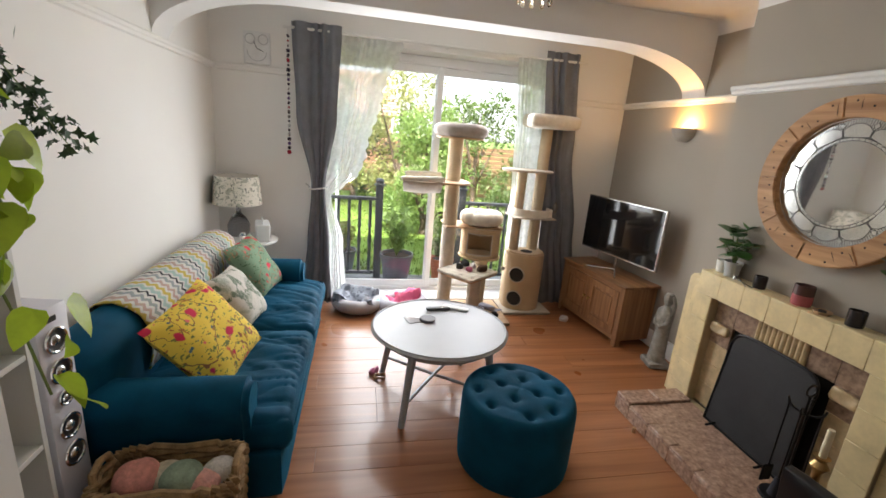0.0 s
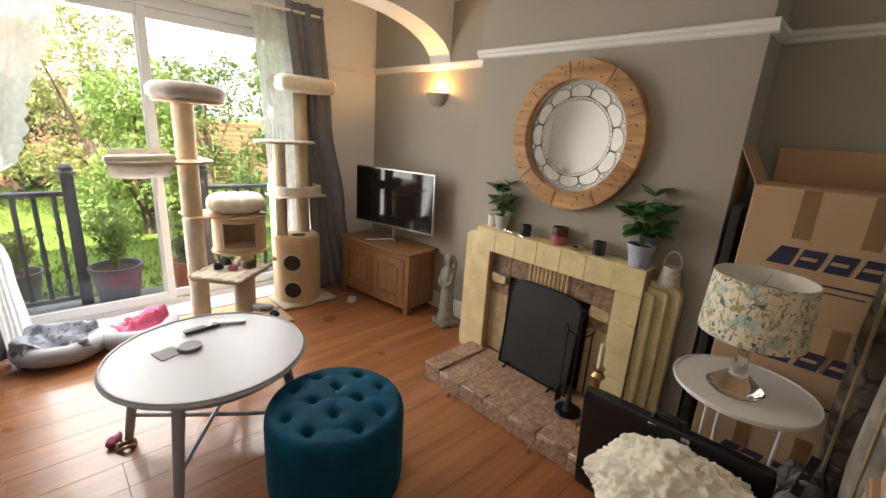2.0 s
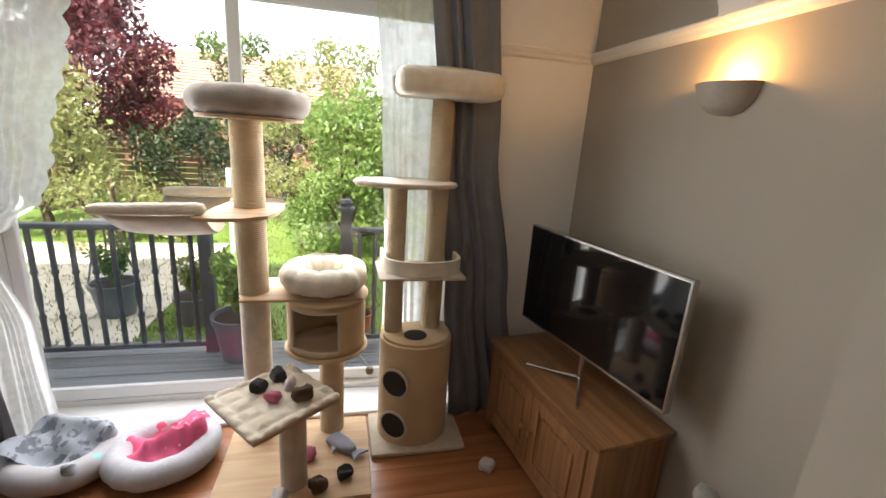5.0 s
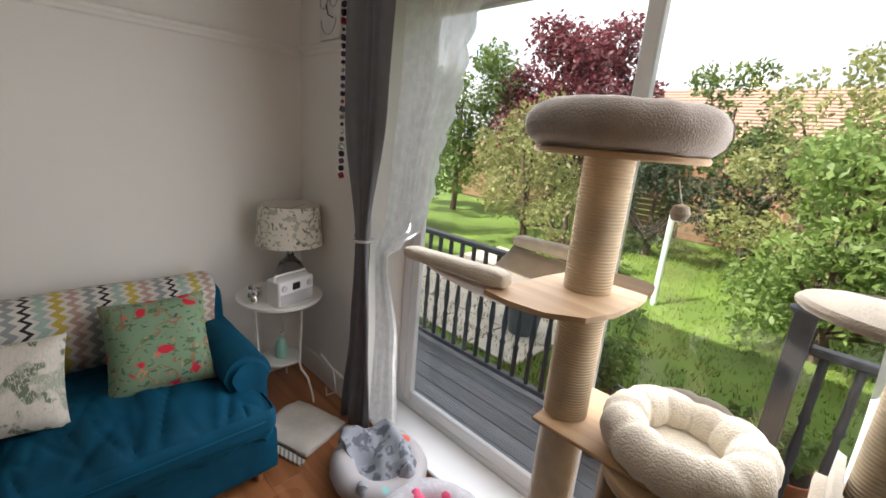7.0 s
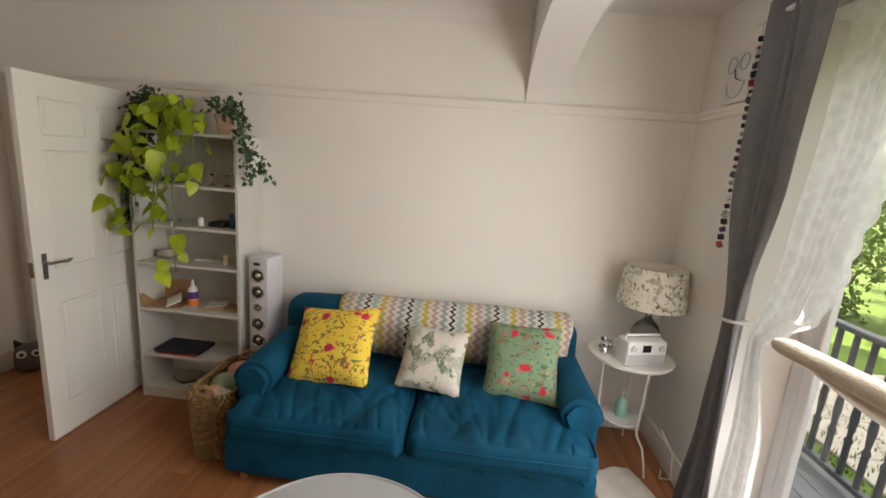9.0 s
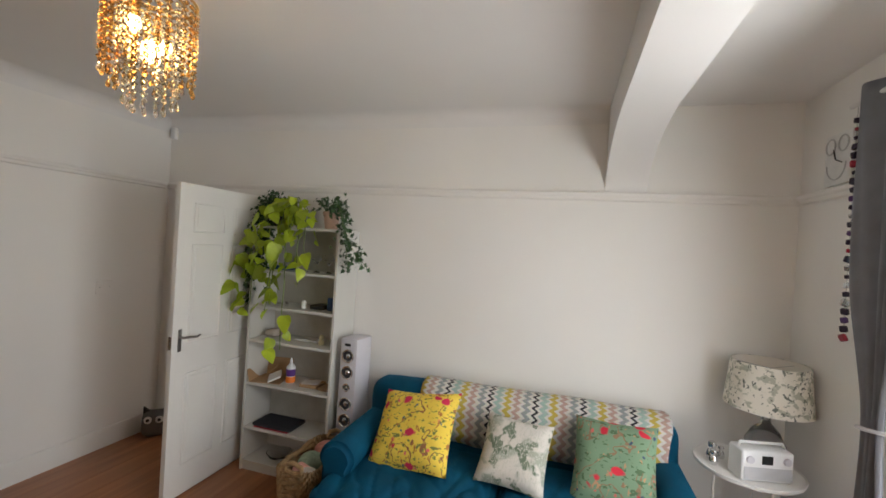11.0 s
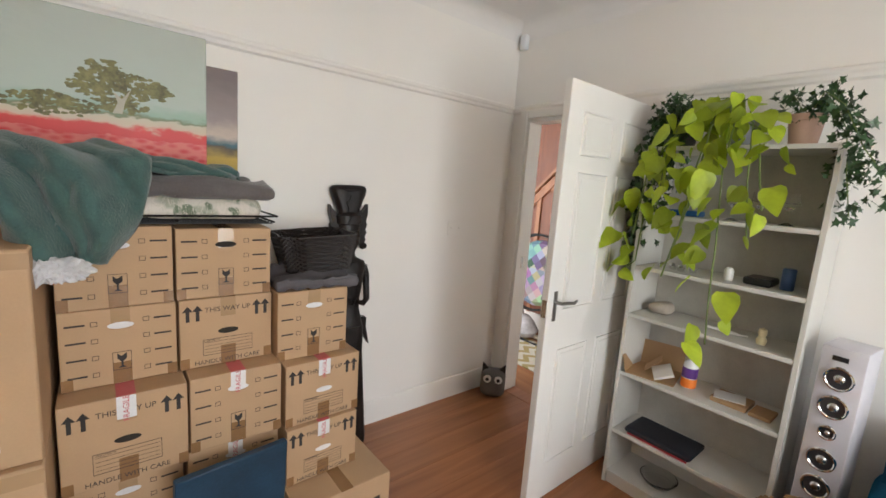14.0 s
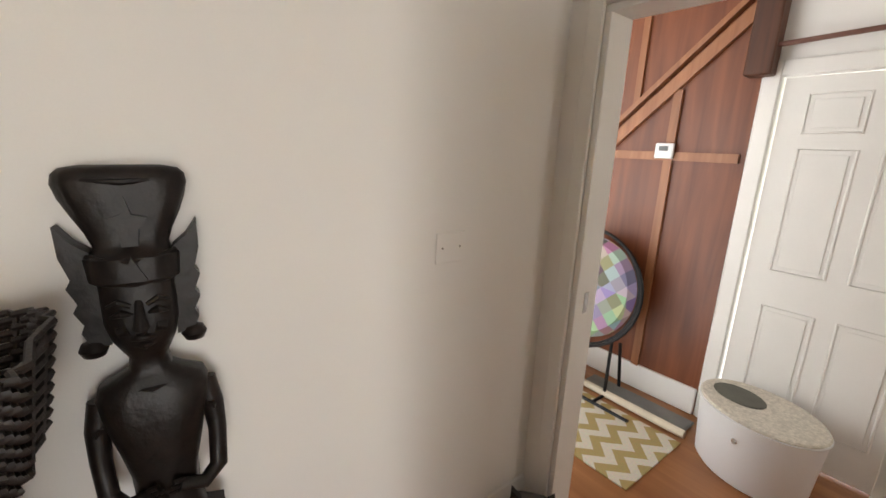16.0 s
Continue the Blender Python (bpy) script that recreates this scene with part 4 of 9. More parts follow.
# ---- seagrass basket with yarn ----
SEAGRASS = mat("seagrass", (0.30, 0.19, 0.09), 0.9, vary=0.35, scale=30, bump=0.5, fine=150)


def woven(cx, cy, hx, hy, z0, z1, rows, material, parent, flare=0.03, r=0.012, per=52, name="braid", wave=0.45):
    """Rows of braid round a rounded rectangle, one wavy rope a row."""
    for i in range(rows):
        s = i / max(rows - 1, 1)
        pts = []
        for k in range(per):
            a = 2 * math.pi * k / per
            e = 0.35
            x = (hx + flare * s) * math.copysign(abs(math.cos(a)) ** e, math.cos(a))
            y = (hy + flare * s) * math.copysign(abs(math.sin(a)) ** e, math.sin(a))
            wob = r * wave * (1 if (k + i) % 2 else -1)
            d = Vector((x, y, 0)).normalized() * wob
            pts.append((cx + x + d.x, cy + y + d.y, z0 + (z1 - z0) * s))
        part(name, T(pts, r, 6, True), material, parent)


bas = thing("storage_basket", pose(-0.625, 1.478, 0, 0, 0, 0), "woven seagrass basket full of yarn beside the sofa", "basket")
woven(0, 0, 0.205, 0.098, 0.012, 0.40, 18, SEAGRASS, bas, 0.022, 0.0135, wave=0.7)
part("bottom", B((-0.20, -0.093, 0.002), (0.20, 0.093, 0.02), 0.005), SEAGRASS, bas)
for s in (-1, 1):
    part("handle", T([(s * 0.226, -0.055, 0.40), (s * 0.228, -0.05, 0.435), (s * 0.228, 0.0, 0.452), (s * 0.228, 0.05, 0.435), (s * 0.226, 0.055, 0.40)], 0.013), SEAGRASS, bas)
YARNS = [(0.70, 0.30, 0.25), (0.62, 0.55, 0.42), (0.28, 0.36, 0.26), (0.72, 0.36, 0.30), (0.66, 0.60, 0.54)]
spots = [(-0.12, 0.0, 0.078), (-0.035, 0.025, 0.066), (0.035, -0.015, 0.074), (0.105, -0.025, 0.062), (0.145, 0.035, 0.058)]
for (x, y, r), c in zip(spots, YARNS):
    bm = bmesh.new()
    bmesh.ops.create_icosphere(bm, subdivisions=3, radius=r)
    for v in bm.verts:
        v.co *= 1 + 0.10 * noise.noise(v.co * 18 + Vector((x * 9, 0, 0)))
        v.co.z *= 0.75
    solid("yarn_ball", bm, mat("yarn", c, 0.95, vary=0.2, scale=40, bump=0.8, fine=120), "soft wool yarn ball in the seagrass basket", "yarn", m=pose(-0.625 + x, 1.478 + y, 0.355 + 0.012 * math.sin(x * 40)), group="yarn in basket")
solid("yarn_filling", soft_box((-0.82, 1.392, 0.021), (-0.43, 1.564, 0.32), 0.05, 6, 0.01), mat("yarn_dull", (0.35, 0.28, 0.24), 0.95), "bundled wool filling the seagrass basket", "yarn")

# ---- tall speaker ----
SPK = mat("silver_speaker", (0.62, 0.61, 0.66), 0.4, vary=0.04, bump=0.05)
SPK_CONE = mat("speaker_cone", (0.05, 0.05, 0.055), 0.4, 0.3)
sp = thing("speaker", pose(-1.02, 1.495, 0, 0, 0, -6), "tall silver-white floor speaker with exposed drivers", "speaker")
part("cabinet", B((-0.09, -0.065, 0.015), (0.09, 0.065, 1.035), 0.006, 2), SPK, sp)
part("plinth", B((-0.10, -0.075, 0.0), (0.10, 0.075, 0.0149), 0.003), BLACK_PLASTIC, sp)
part("display", B((0.0903, -0.03, 0.985), (0.0925, 0.015, 1.003)), BLACK_PLASTIC, sp)
for z, r in ((0.92, 0.044), (0.81, 0.044), (0.71, 0.026), (0.60, 0.044), (0.49, 0.044)):
    d = part("driver", moved(T([(0.92 * r * math.cos(a), 0.92 * r * math.sin(a), 0.004) for a in [2 * math.pi * k / 28 for k in range(28)]], 0.0055, 8, True), pose(0.0901, 0, z, 0, 90, 0)), CHROME, sp, "steel-ringed driver")
    part("cone", moved(L([(r * 0.86, 0.0042), (r * 0.5, 0.0012), (r * 0.46, 0.0012), (0, 0.0012)], n=24), pose(0.0901, 0, z, 0, 90, 0)), SPK_CONE, d, "dark grey cone")
    part("dust_cap", moved(L([(r * 0.42, 0.0012), (r * 0.36, 0.006), (r * 0.2, 0.010), (0, 0.0115)], n=20), pose(0.0901, 0, z, 0, 90, 0)), STEEL, d, "silver dust cap")

# ---- bookcase ----
SHELF = mat("grey_white_laminate", (0.62, 0.61, 0.57), 0.5, vary=0.03, scale=3, bump=0.02)
SX0, SX1, SHY0, SHY1 = WX + 0.004, -0.92, 0.67, 1.37
bk = thing("bookcase", pose(0, 0, 0), "tall white laminate bookcase half filled with odds and ends", "bookcase")
for y in (SHY0, SHY1 - 0.018):
    part("side_panel", B((SX0, y, 0), (SX1, y + 0.018, 1.765), 0.001), SHELF, bk)
# back is greyer than the laminate: shade between the shelves put into its colour
part("back_panel", B((SX0, SHY0 + 0.019, 0.05), (SX0 + 0.006, SHY1 - 0.019, 1.75)), mat("shelf_back_shade", (0.50, 0.49, 0.45), 0.6), bk, "back panel greyed for the shade inside the bookcase")
BOARDS = [0.055, 0.295, 0.615, 0.925, 1.17, 1.43, 1.745]
for z in BOARDS:
    part("shelf", B((SX0 + 0.007, SHY0 + 0.0185, z), (SX1 - 0.002, SHY1 - 0.0185, z + 0.018), 0.001), SHELF, bk)
part("plinth", B((SX1 - 0.03, SHY0 + 0.0185, 0), (SX1 - 0.012, SHY1 - 0.0185, 0.054)), SHELF, bk)

# shelf contents
CARD = mat("brown_cardboard", (0.40, 0.25, 0.13), 0.85, vary=0.10, scale=5, bump=0.08, fine=180)
solid("folded_mat", soft_box((-1.14, 0.74, 0.3145), (-0.94, 1.06, 0.345), 0.014, 8, 0.003), mat("navy_felt", (0.012, 0.014, 0.022), 0.8), "black folded felt mat with red edge on the shelf", "mat")
solid("mat_edge", B((-0.945, 0.76, 0.3135), (-0.932, 1.05, 0.3205), 0.003), mat("red_edge", (0.35, 0.02, 0.03), 0.7), "red bound edge under the black mat", "mat")
tray = thing("cardboard_tray", pose(-1.06, 0.79, 0.634, 0, 0, 12), "open brown cardboard tray with papers", "tray")
part("base", B((-0.1, -0.1, 0), (0.12, 0.12, 0.004)), CARD, tray)
part("side", moved(B((-0.1, -0.003, 0), (0.12, 0.0, 0.09)), pose(0, -0.1, 0, 14, 0, 0)), CARD, tray)
part("side", moved(B((-0.003, -0.1, 0), (0.0, 0.12, 0.13)), pose(-0.098, 0, 0, 0, -8, 0)), CARD, tray)
part("paper", moved(B((-0.05, -0.04, 0), (0.06, 0.05, 0.012)), pose(0.05, 0.05, 0.03, 24, 10, 20)), WHITE_SATIN, tray, "folded white paper")
part("flap", moved(B((-0.04, -0.05, 0), (0.05, 0.05, 0.003)), pose(0.0, 0.0, 0.05, 45, 0, 10)), CARD, tray)
bt = thing("glue_bottle", pose(-1.05, 0.965, 0.6335), "white and purple squeeze bottle with orange base", "bottle")
part("body", L([(0, 0), (0.031, 0), (0.033, 0.02), (0.033, 0.045), (0.033, 0.09), (0.03, 0.115), (0.014, 0.135), (0, 0.135)]), UPVC, bt)
part("label", L([(0.0335, 0.05), (0.0336, 0.1), (0.0334, 0.1)]), mat("purple_label", (0.10, 0.03, 0.22), 0.5), bt, "purple label")
part("band", L([(0.0325, 0.002), (0.0345, 0.01), (0.0345, 0.045), (0.0335, 0.047)]), mat("orange_band", (0.85, 0.22, 0.03), 0.5), bt, "orange base")
part("cap", L([(0.012, 0.135), (0.010, 0.16), (0.004, 0.178), (0, 0.178)]), UPVC, bt)
solid("flat_box", B((-1.12, 1.08, 0.634), (-0.99, 1.22, 0.656), 0.002), CARD, "small flat cardboard box on the shelf", "box")
solid("flat_box", B((-1.10, 1.23, 0.634), (-0.985, 1.31, 0.650), 0.002), CARD, "thin cardboard mailer on the shelf", "box")
solid("envelope", moved(B((-0.05, -0.06, 0), (0.05, 0.06, 0.003)), pose(-1.05, 1.14, 0.657, 0, 0, 15)), WHITE_SATIN, "white envelope on a cardboard box", "envelope")
solid("rock_ornament", soft_box((-1.14, 0.72, 0.9435), (-1.03, 0.83, 1.005), 0.03, 6, 0.012, 14), mat("rock", (0.42, 0.36, 0.30), 0.8, bump=0.4), "pale heart-shaped stone on the shelf", "ornament")
fig = thing("small_figurine", pose(-1.02, 1.22, 0.9435), "small yellow-white figurine on the shelf", "figurine")
part("body", L([(0, 0), (0.016, 0), (0.02, 0.02), (0.012, 0.035), (0.017, 0.05), (0.014, 0.066), (0, 0.072)], n=14), mat("ivory", (0.7, 0.62, 0.38), 0.5), fig)
cab_ = solid("cable", T([(-1.06, 1.0, 0.95), (-1.04, 1.06, 0.96), (-1.06, 1.12, 0.95), (-1.08, 1.05, 0.952), (-1.03, 1.0, 0.955), (-1.03, 1.1, 0.952), (-1.06, 1.16, 0.95)], 0.004, 6), WHITE_SATIN, "coiled white cable on the shelf", "cable")
solid("blue_case", B((-1.13, 0.73, 1.4485), (-1.03, 0.89, 1.475), 0.006, 2), mat("blue_card", (0.01, 0.10, 0.28), 0.5), "blue flat case on the shelf", "case")
can = thing("drink_can", pose(-1.04, 1.265, 1.1885), "small blue tin on the shelf", "tin")
part("tin", L([(0, 0), (0.022, 0), (0.024, 0.004), (0.024, 0.085), (0.02, 0.09), (0, 0.09)]), mat("blue_tin", (0.03, 0.08, 0.22), 0.35), can)
solid("black_box", B((-1.13, 1.12, 1.1885), (-1.0, 1.22, 1.22), 0.006), BLACK_PLASTIC, "black electronic box on the shelf", "box")
solid("white_jar", L([(0, 0), (0.018, 0), (0.02, 0.04), (0.012, 0.055), (0, 0.055)], (-1.02, 1.06, 1.1885)), WHITE_SATIN, "small white jar on the shelf", "jar")
for k in range(3):
    solid("glass_ornament", L([(0, 0), (0.03, 0), (0.006, 0.012), (0.006, 0.06), (0.035, 0.09), (0.03, 0.13)], (-1.06, 1.02 + 0.10 * k, 1.4485), 16), GLASS, "clear glass on the top shelf", "glass", group="shelf glasses")
for k in range(4):
    solid("silver_ornament", L([(0, 0), (0.014, 0), (0.017, 0.018), (0.008, 0.03), (0, 0.034)], (-1.0 - 0.02 * (k % 2), 0.78 + 0.045 * k, 1.1885), 10), CHROME, "small silver ornament on the shelf", "ornament", group="silver ornaments")
solid("red_toy", soft_box((-1.1, 1.18, 0.0735), (-1.0, 1.29, 0.15), 0.03, 6, 0.01), mat("red_cloth", (0.25, 0.02, 0.02), 0.9), "dark red cloth bundle on the bottom shelf", "cloth")
solid("glass_dish", L([(0, 0), (0.07, 0), (0.09, 0.03), (0.086, 0.03), (0.066, 0.006), (0, 0.006)], (-1.06, 0.9, 0.0735), 24), GLASS, "clear glass dish on the bottom shelf", "dish")

# ---- trailing plants ----
LIME = mat("lime_leaf", (0.36, 0.46, 0.025), 0.45, vary=0.25, scale=9, bump=0.1, fine=60, Subsurface_Weight=0.0)
for m_ in (LIME,):
    nt = m_.node_tree
    tl, mx = nt.nodes.new("ShaderNodeBsdfTranslucent"), nt.nodes.new("ShaderNodeMixShader")
    tl.inputs["Color"].default_value = (0.40, 0.55, 0.04, 1)
    mx.inputs[0].default_value = 0.3
    nt.links.new(nt.nodes["Principled BSDF"].outputs[0], mx.inputs[1])
    nt.links.new(tl.outputs[0], mx.inputs[2])
    nt.links.new(mx.outputs[0], nt.nodes["Material Output"].inputs["Surface"])
    info, hsv = nt.nodes.new("ShaderNodeObjectInfo"), nt.nodes.new("ShaderNodeHueSaturation")
    mr = nt.nodes.new("ShaderNodeMapRange")
    mr.inputs["To Min"].default_value, mr.inputs["To Max"].default_value = 0.55, 1.25
    nt.links.new(info.outputs["Random"], mr.inputs["Value"])
    nt.links.new(mr.outputs[0], hsv.inputs["Value"])
    bs = nt.nodes["Principled BSDF"]
    src = bs.inputs["Base Color"].links[0].from_socket
    nt.links.new(src, hsv.inputs["Color"])
    nt.links.new(hsv.outputs[0], bs.inputs["Base Color"])
IVY = mat("ivy_leaf", (0.028, 0.075, 0.022), 0.4, vary=0.5, scale=25, bump=0.1, fine=60)
STEM = mat("green_stem", (0.14, 0.20, 0.05), 0.6)
SOIL = mat("potting_soil", (0.03, 0.02, 0.014), 0.95, bump=0.8, fine=90)


def heart_leaf(length=0.1, width=0.085, fold=0.25, droop=0.3):
    """A heart-shaped leaf, stalk end at the origin, growing along -z, facing +x."""
    bm = bmesh.new()
    out = [(0, 0.02), (0.30, 0.09), (0.46, -0.06), (0.48, -0.28), (0.36, -0.56), (0.16, -0.84), (0, -1.0)]
    mid = [bm.verts.new((0.03 * length * math.sin(3 * k / 6) - droop * length * (k / 6) ** 2, 0, length * (0.0 if k == 0 else out[k][1]))) for k in range(7)]
    for s in (-1, 1):
        edge = [bm.verts.new((fold * width * y - droop * length * (k / 6) ** 2, s * width * y, length * z)) if 0 < k < 6 else mid[k] for k, (y, z) in enumerate(out)]
        for k in range(6):
            q = [mid[k], edge[k], edge[k + 1], mid[k + 1]]
            q = [v for i, v in enumerate(q) if v not in q[:i]]
            if len(q) > 2:
                bm.faces.new(q if s > 0 else q[::-1])
    return bm


def pot(name, label, x, y, z, r, h, material, group=""):
    p = thing(name, pose(x, y, z), label, "plant pot", group)
    part("pot", L([(0, 0), (r * 0.72, 0), (r * 0.92, h * 0.78), (r, h * 0.8), (r * 1.03, h), (r * 0.93, h), (r * 0.9, h * 0.85), (0, h * 0.84)]), material, p)
    part("soil", L([(0, h * 0.86), (r * 0.88, h * 0.86), (r * 0.88, h * 0.85)]), SOIL, p, "dark potting soil")
    return p


ptop = BOARDS[-1] + 0.0185
vine = pot("pothos_plant", "lime-green trailing pothos in a grey pot on the bookcase", -1.07, 0.99, ptop, 0.075, 0.13, mat("grey_pot", (0.25, 0.26, 0.28), 0.5))
leaf_meshes = [mesh_of("pothos_leaf", heart_leaf(l, w, f, d), LIME, angle=80) for l, w, f, d in ((0.115, 0.10, 0.25, 0.25), (0.095, 0.085, 0.35, 0.1), (0.08, 0.07, 0.15, 0.4), (0.125, 0.115, 0.2, 0.15))]
rng = random.Random(4)


def trail(parent, points, step, spread, meshes, material, size=1.0, face=0.0):
    """A stem through points with leaves set along it, each an object."""
    pts = [Vector(p) for p in points]
    part("stem", T(pts, 0.0035, 6), STEM, parent)
    for a, b in zip(pts, pts[1:]):
        n = max(1, int((b - a).length / step))
        for k in range(n):
            p = a.lerp(b, (k + rng.random()) / n)
            ob = new("leaf", rng.choice(meshes))
            ob.parent = parent
            s = size * rng.uniform(0.55, 1.25)
            ob.matrix_basis = Matrix.Translation(p + Vector((rng.uniform(0.0, spread), rng.uniform(-spread, spread), rng.uniform(-0.02, 0.03)))) @ Euler((rng.uniform(-1.1, 1.1), rng.uniform(-1.2, 0.3), face + rng.uniform(-1.3, 1.3))).to_matrix().to_4x4() @ Matrix.Scale(s, 4)


for start, way in (((0.05, -0.02), [(0.15, -0.06, 0.10), (0.19, -0.08, -0.10), (0.17, -0.12, -0.38), (0.18, -0.16, -0.6)]),
                   ((0.04, 0.03), [(0.16, 0.03, 0.12), (0.27, 0.05, -0.12), (0.30, 0.08, -0.40), (0.34, 0.10, -0.62), (0.36, 0.12, -0.80)]),
                   ((0.03, -0.05), [(0.10, -0.14, 0.14), (0.17, -0.24, 0.0), (0.18, -0.28, -0.3), (0.16, -0.30, -0.55), (0.19, -0.36, -0.62)]),
                   ((0.05, 0.05), [(0.18, 0.10, 0.08), (0.27, 0.14, -0.15), (0.30, 0.18, -0.38)]),
                   ((0.0, 0.0), [(0.05, -0.1, 0.19), (0.14, -0.18, 0.15), (0.22, -0.2, -0.06), (0.24, -0.2, -0.28)]),
                   ((0.02, 0.04), [(0.08, 0.05, 0.20), (0.18, -0.04, 0.13), (0.24, -0.06, -0.2), (0.26, -0.10, -0.5)]),
                   ((0.03, -0.03), [(0.12, -0.16, 0.12), (0.2, -0.28, -0.1), (0.22, -0.30, -0.42)]),
                   ((0.0, -0.02), [(0.02, -0.06, 0.22), (0.10, -0.10, 0.20), (0.16, -0.14, 0.06)]),
                   ((0.0, 0.02), [(0.06, -0.02, 0.22), (0.14, 0.0, 0.16), (0.2, 0.02, 0.0), (0.22, 0.0, -0.16)]),
                   ((0.05, 0.02), [(0.16, 0.12, 0.06), (0.24, 0.17, -0.14), (0.22, 0.19, -0.26)])):
    trail(vine, [(start[0], start[1], 0.11)] + way, 0.046, 0.085, leaf_meshes, LIME, 0.86)


def ivy_mass(name, label, x, y, z, trails, r, h, material, size, seed):
    """A pot of ivy with hanging trails of many small lobed leaves."""
    p = pot(name, label, x, y, z, r, h, material)
    g = random.Random(seed)
    bm, st = bmesh.new(), bmesh.new()
    for way in trails:
        pts = [Vector(q) for q in way]
        tube(st, pts, 0.002, 5)
        for a, b in zip(pts, pts[1:]):
            for k in range(max(2, int((b - a).length / 0.0034))):
                c = a.lerp(b, g.random()) + Vector([g.gauss(0, 0.027) for _ in range(3)])
                s = size * g.uniform(0.6, 1.2)
                m = Matrix.Translation(c) @ Euler([g.uniform(-1.2, 1.2), g.uniform(-1.2, 0.6), g.uniform(0, 6.28)]).to_matrix().to_4x4() @ Matrix.Scale(s, 4)
                out = [(0, 0, 0.1), (0.02, 0.45, 0.2), (0, 0.25, -0.25), (-0.06, 0.42, -0.55), (-0.05, 0.12, -0.55), (-0.12, 0, -1), (-0.05, -0.12, -0.55), (-0.06, -0.42, -0.55), (0, -0.25, -0.25), (0.02, -0.45, 0.2)]
                bm.faces.new([bm.verts.new(m @ Vector(q)) for q in out])
    tagged(part("foliage", bm, IVY, p, "dark green small ivy leaves", smooth=False), kind="stuff")
    part("stem", st, STEM, p)
    return p


PINK_POT = mat("pink_clay", (0.62, 0.42, 0.34), 0.7, vary=0.06, bump=0.1)
ivy_mass("ivy_plant", "trailing ivy in a pale pink pot on the bookcase", -1.06, 1.22, ptop, [[(0, 0, 0.11), (0.02, 0.07, 0.17), (0.04, 0.13, 0.06), (0.06, 0.16, -0.12), (0.07, 0.19, -0.26)], [(0, 0, 0.11), (0.06, 0.05, 0.2), (0.10, 0.12, 0.14), (0.16, 0.2, -0.02), (0.2, 0.36, -0.24)],
         [(0, 0, 0.11), (0.02, -0.05, 0.2), (0.03, -0.08, 0.14)], [(0, 0, 0.11), (-0.02, 0.03, 0.2), (0.0, 0.1, 0.2)]], 0.062, 0.125, PINK_POT, 0.032, 3)
ivy_mass("ivy_plant", "dense hanging ivy at the end of the bookcase", -1.08, 0.76, ptop, [[(0, 0, 0.08), (0.06, -0.04, 0.17), (0.13, -0.06, 0.05), (0.14, -0.08, -0.2), (0.14, -0.07, -0.45)], [(0, 0, 0.08), (0.02, -0.08, 0.2), (0.08, -0.12, 0.02), (0.11, -0.14, -0.3), (0.1, -0.14, -0.55)],
         [(0, 0, 0.08), (0.05, 0.03, 0.2), (0.12, 0.03, 0.1), (0.14, 0.02, -0.15)], [(0, 0, 0.1), (0.0, -0.05, 0.24), (0.08, -0.02, 0.16), (0.14, -0.02, -0.3)]], 0.065, 0.1, mat("dark_pot", (0.06, 0.06, 0.06), 0.6), 0.036, 8)

# ---- side table with lamp and radio ----
st = thing("side_table", pose(-0.90, 3.79, 0), "round white metal side table with lower tray", "side table", "white side tables")


def side_table(root, r, h):
    part("tabletop", round_slab(bmesh.new(), r, h - 0.018, h, 0.005), WHITE_SATIN, root)
    part("rim", T([(r * math.cos(a), r * math.sin(a), h) for a in [2 * math.pi * k / 48 for k in range(48)]], 0.004, 6, True), WHITE_SATIN, root)
    part("lower_tray", round_slab(bmesh.new(), r * 0.5, 0.26, 0.272, 0.003), WHITE_SATIN, root)
    for k in range(3):
        a = 2 * math.pi * k / 3 + 0.5
        c, s = math.cos(a), math.sin(a)
        pts = [(c * q * r, s * q * r, z) for q, z in ((0.62, h - 0.02), (0.60, 0.45), (0.55, 0.27), (0.6, 0.22), (0.8, 0.17), (0.92, 0.08), (0.98, 0.012))]
        part("leg", T(pts, 0.007), WHITE_SATIN, root)


side_table(st, 0.235, 0.675)
SHADE_IN = mat("shade_lining", (0.80, 0.76, 0.68), 0.8, vary=0.03)


def shade(root, r0, r1, z0, z1, outer):
    part("shade", L([(r1 - 0.004, z1), (r1, z1), (r0, z0), (r0 - 0.004, z0)], n=48), outer, root, "botanical printed drum shade")
    part("lining", L([(r0 - 0.005, z0 + 0.001), (r1 - 0.005, z1 - 0.001)], n=48), SHADE_IN, root)
    for k in range(3):
        a = 2 * math.pi * k / 3
        part("spoke", T([(0, 0, z1 - 0.03), ((r1 - 0.006) * math.cos(a), (r1 - 0.006) * math.sin(a), z1 - 0.02)], 0.002, 5), STEEL, root)


l1 = thing("table_lamp", pose(-1.0, 3.90, 0.676), "table lamp with fern-print drum shade and grey glass base", "table lamp", "table lamps")
SMOKE = glass("smoked_glass", (0.45, 0.46, 0.48), 0.02)
part("base", L([(0, 0), (0.07, 0.0), (0.09, 0.03), (0.09, 0.10), (0.06, 0.16), (0.022, 0.2), (0.018, 0.24), (0, 0.24)], n=28), SMOKE, l1, "smoky glass base")
part("stem", L([(0, 0.24), (0.012, 0.24), (0.012, 0.42), (0, 0.42)]), STEEL, l1)
shade(l1, 0.195, 0.172, 0.28, 0.515, BOTANIC_SHADE)
rd = thing("radio", pose(-0.785, 3.80, 0.676, 0, 0, 14), "white tabletop radio with small dark display", "radio")
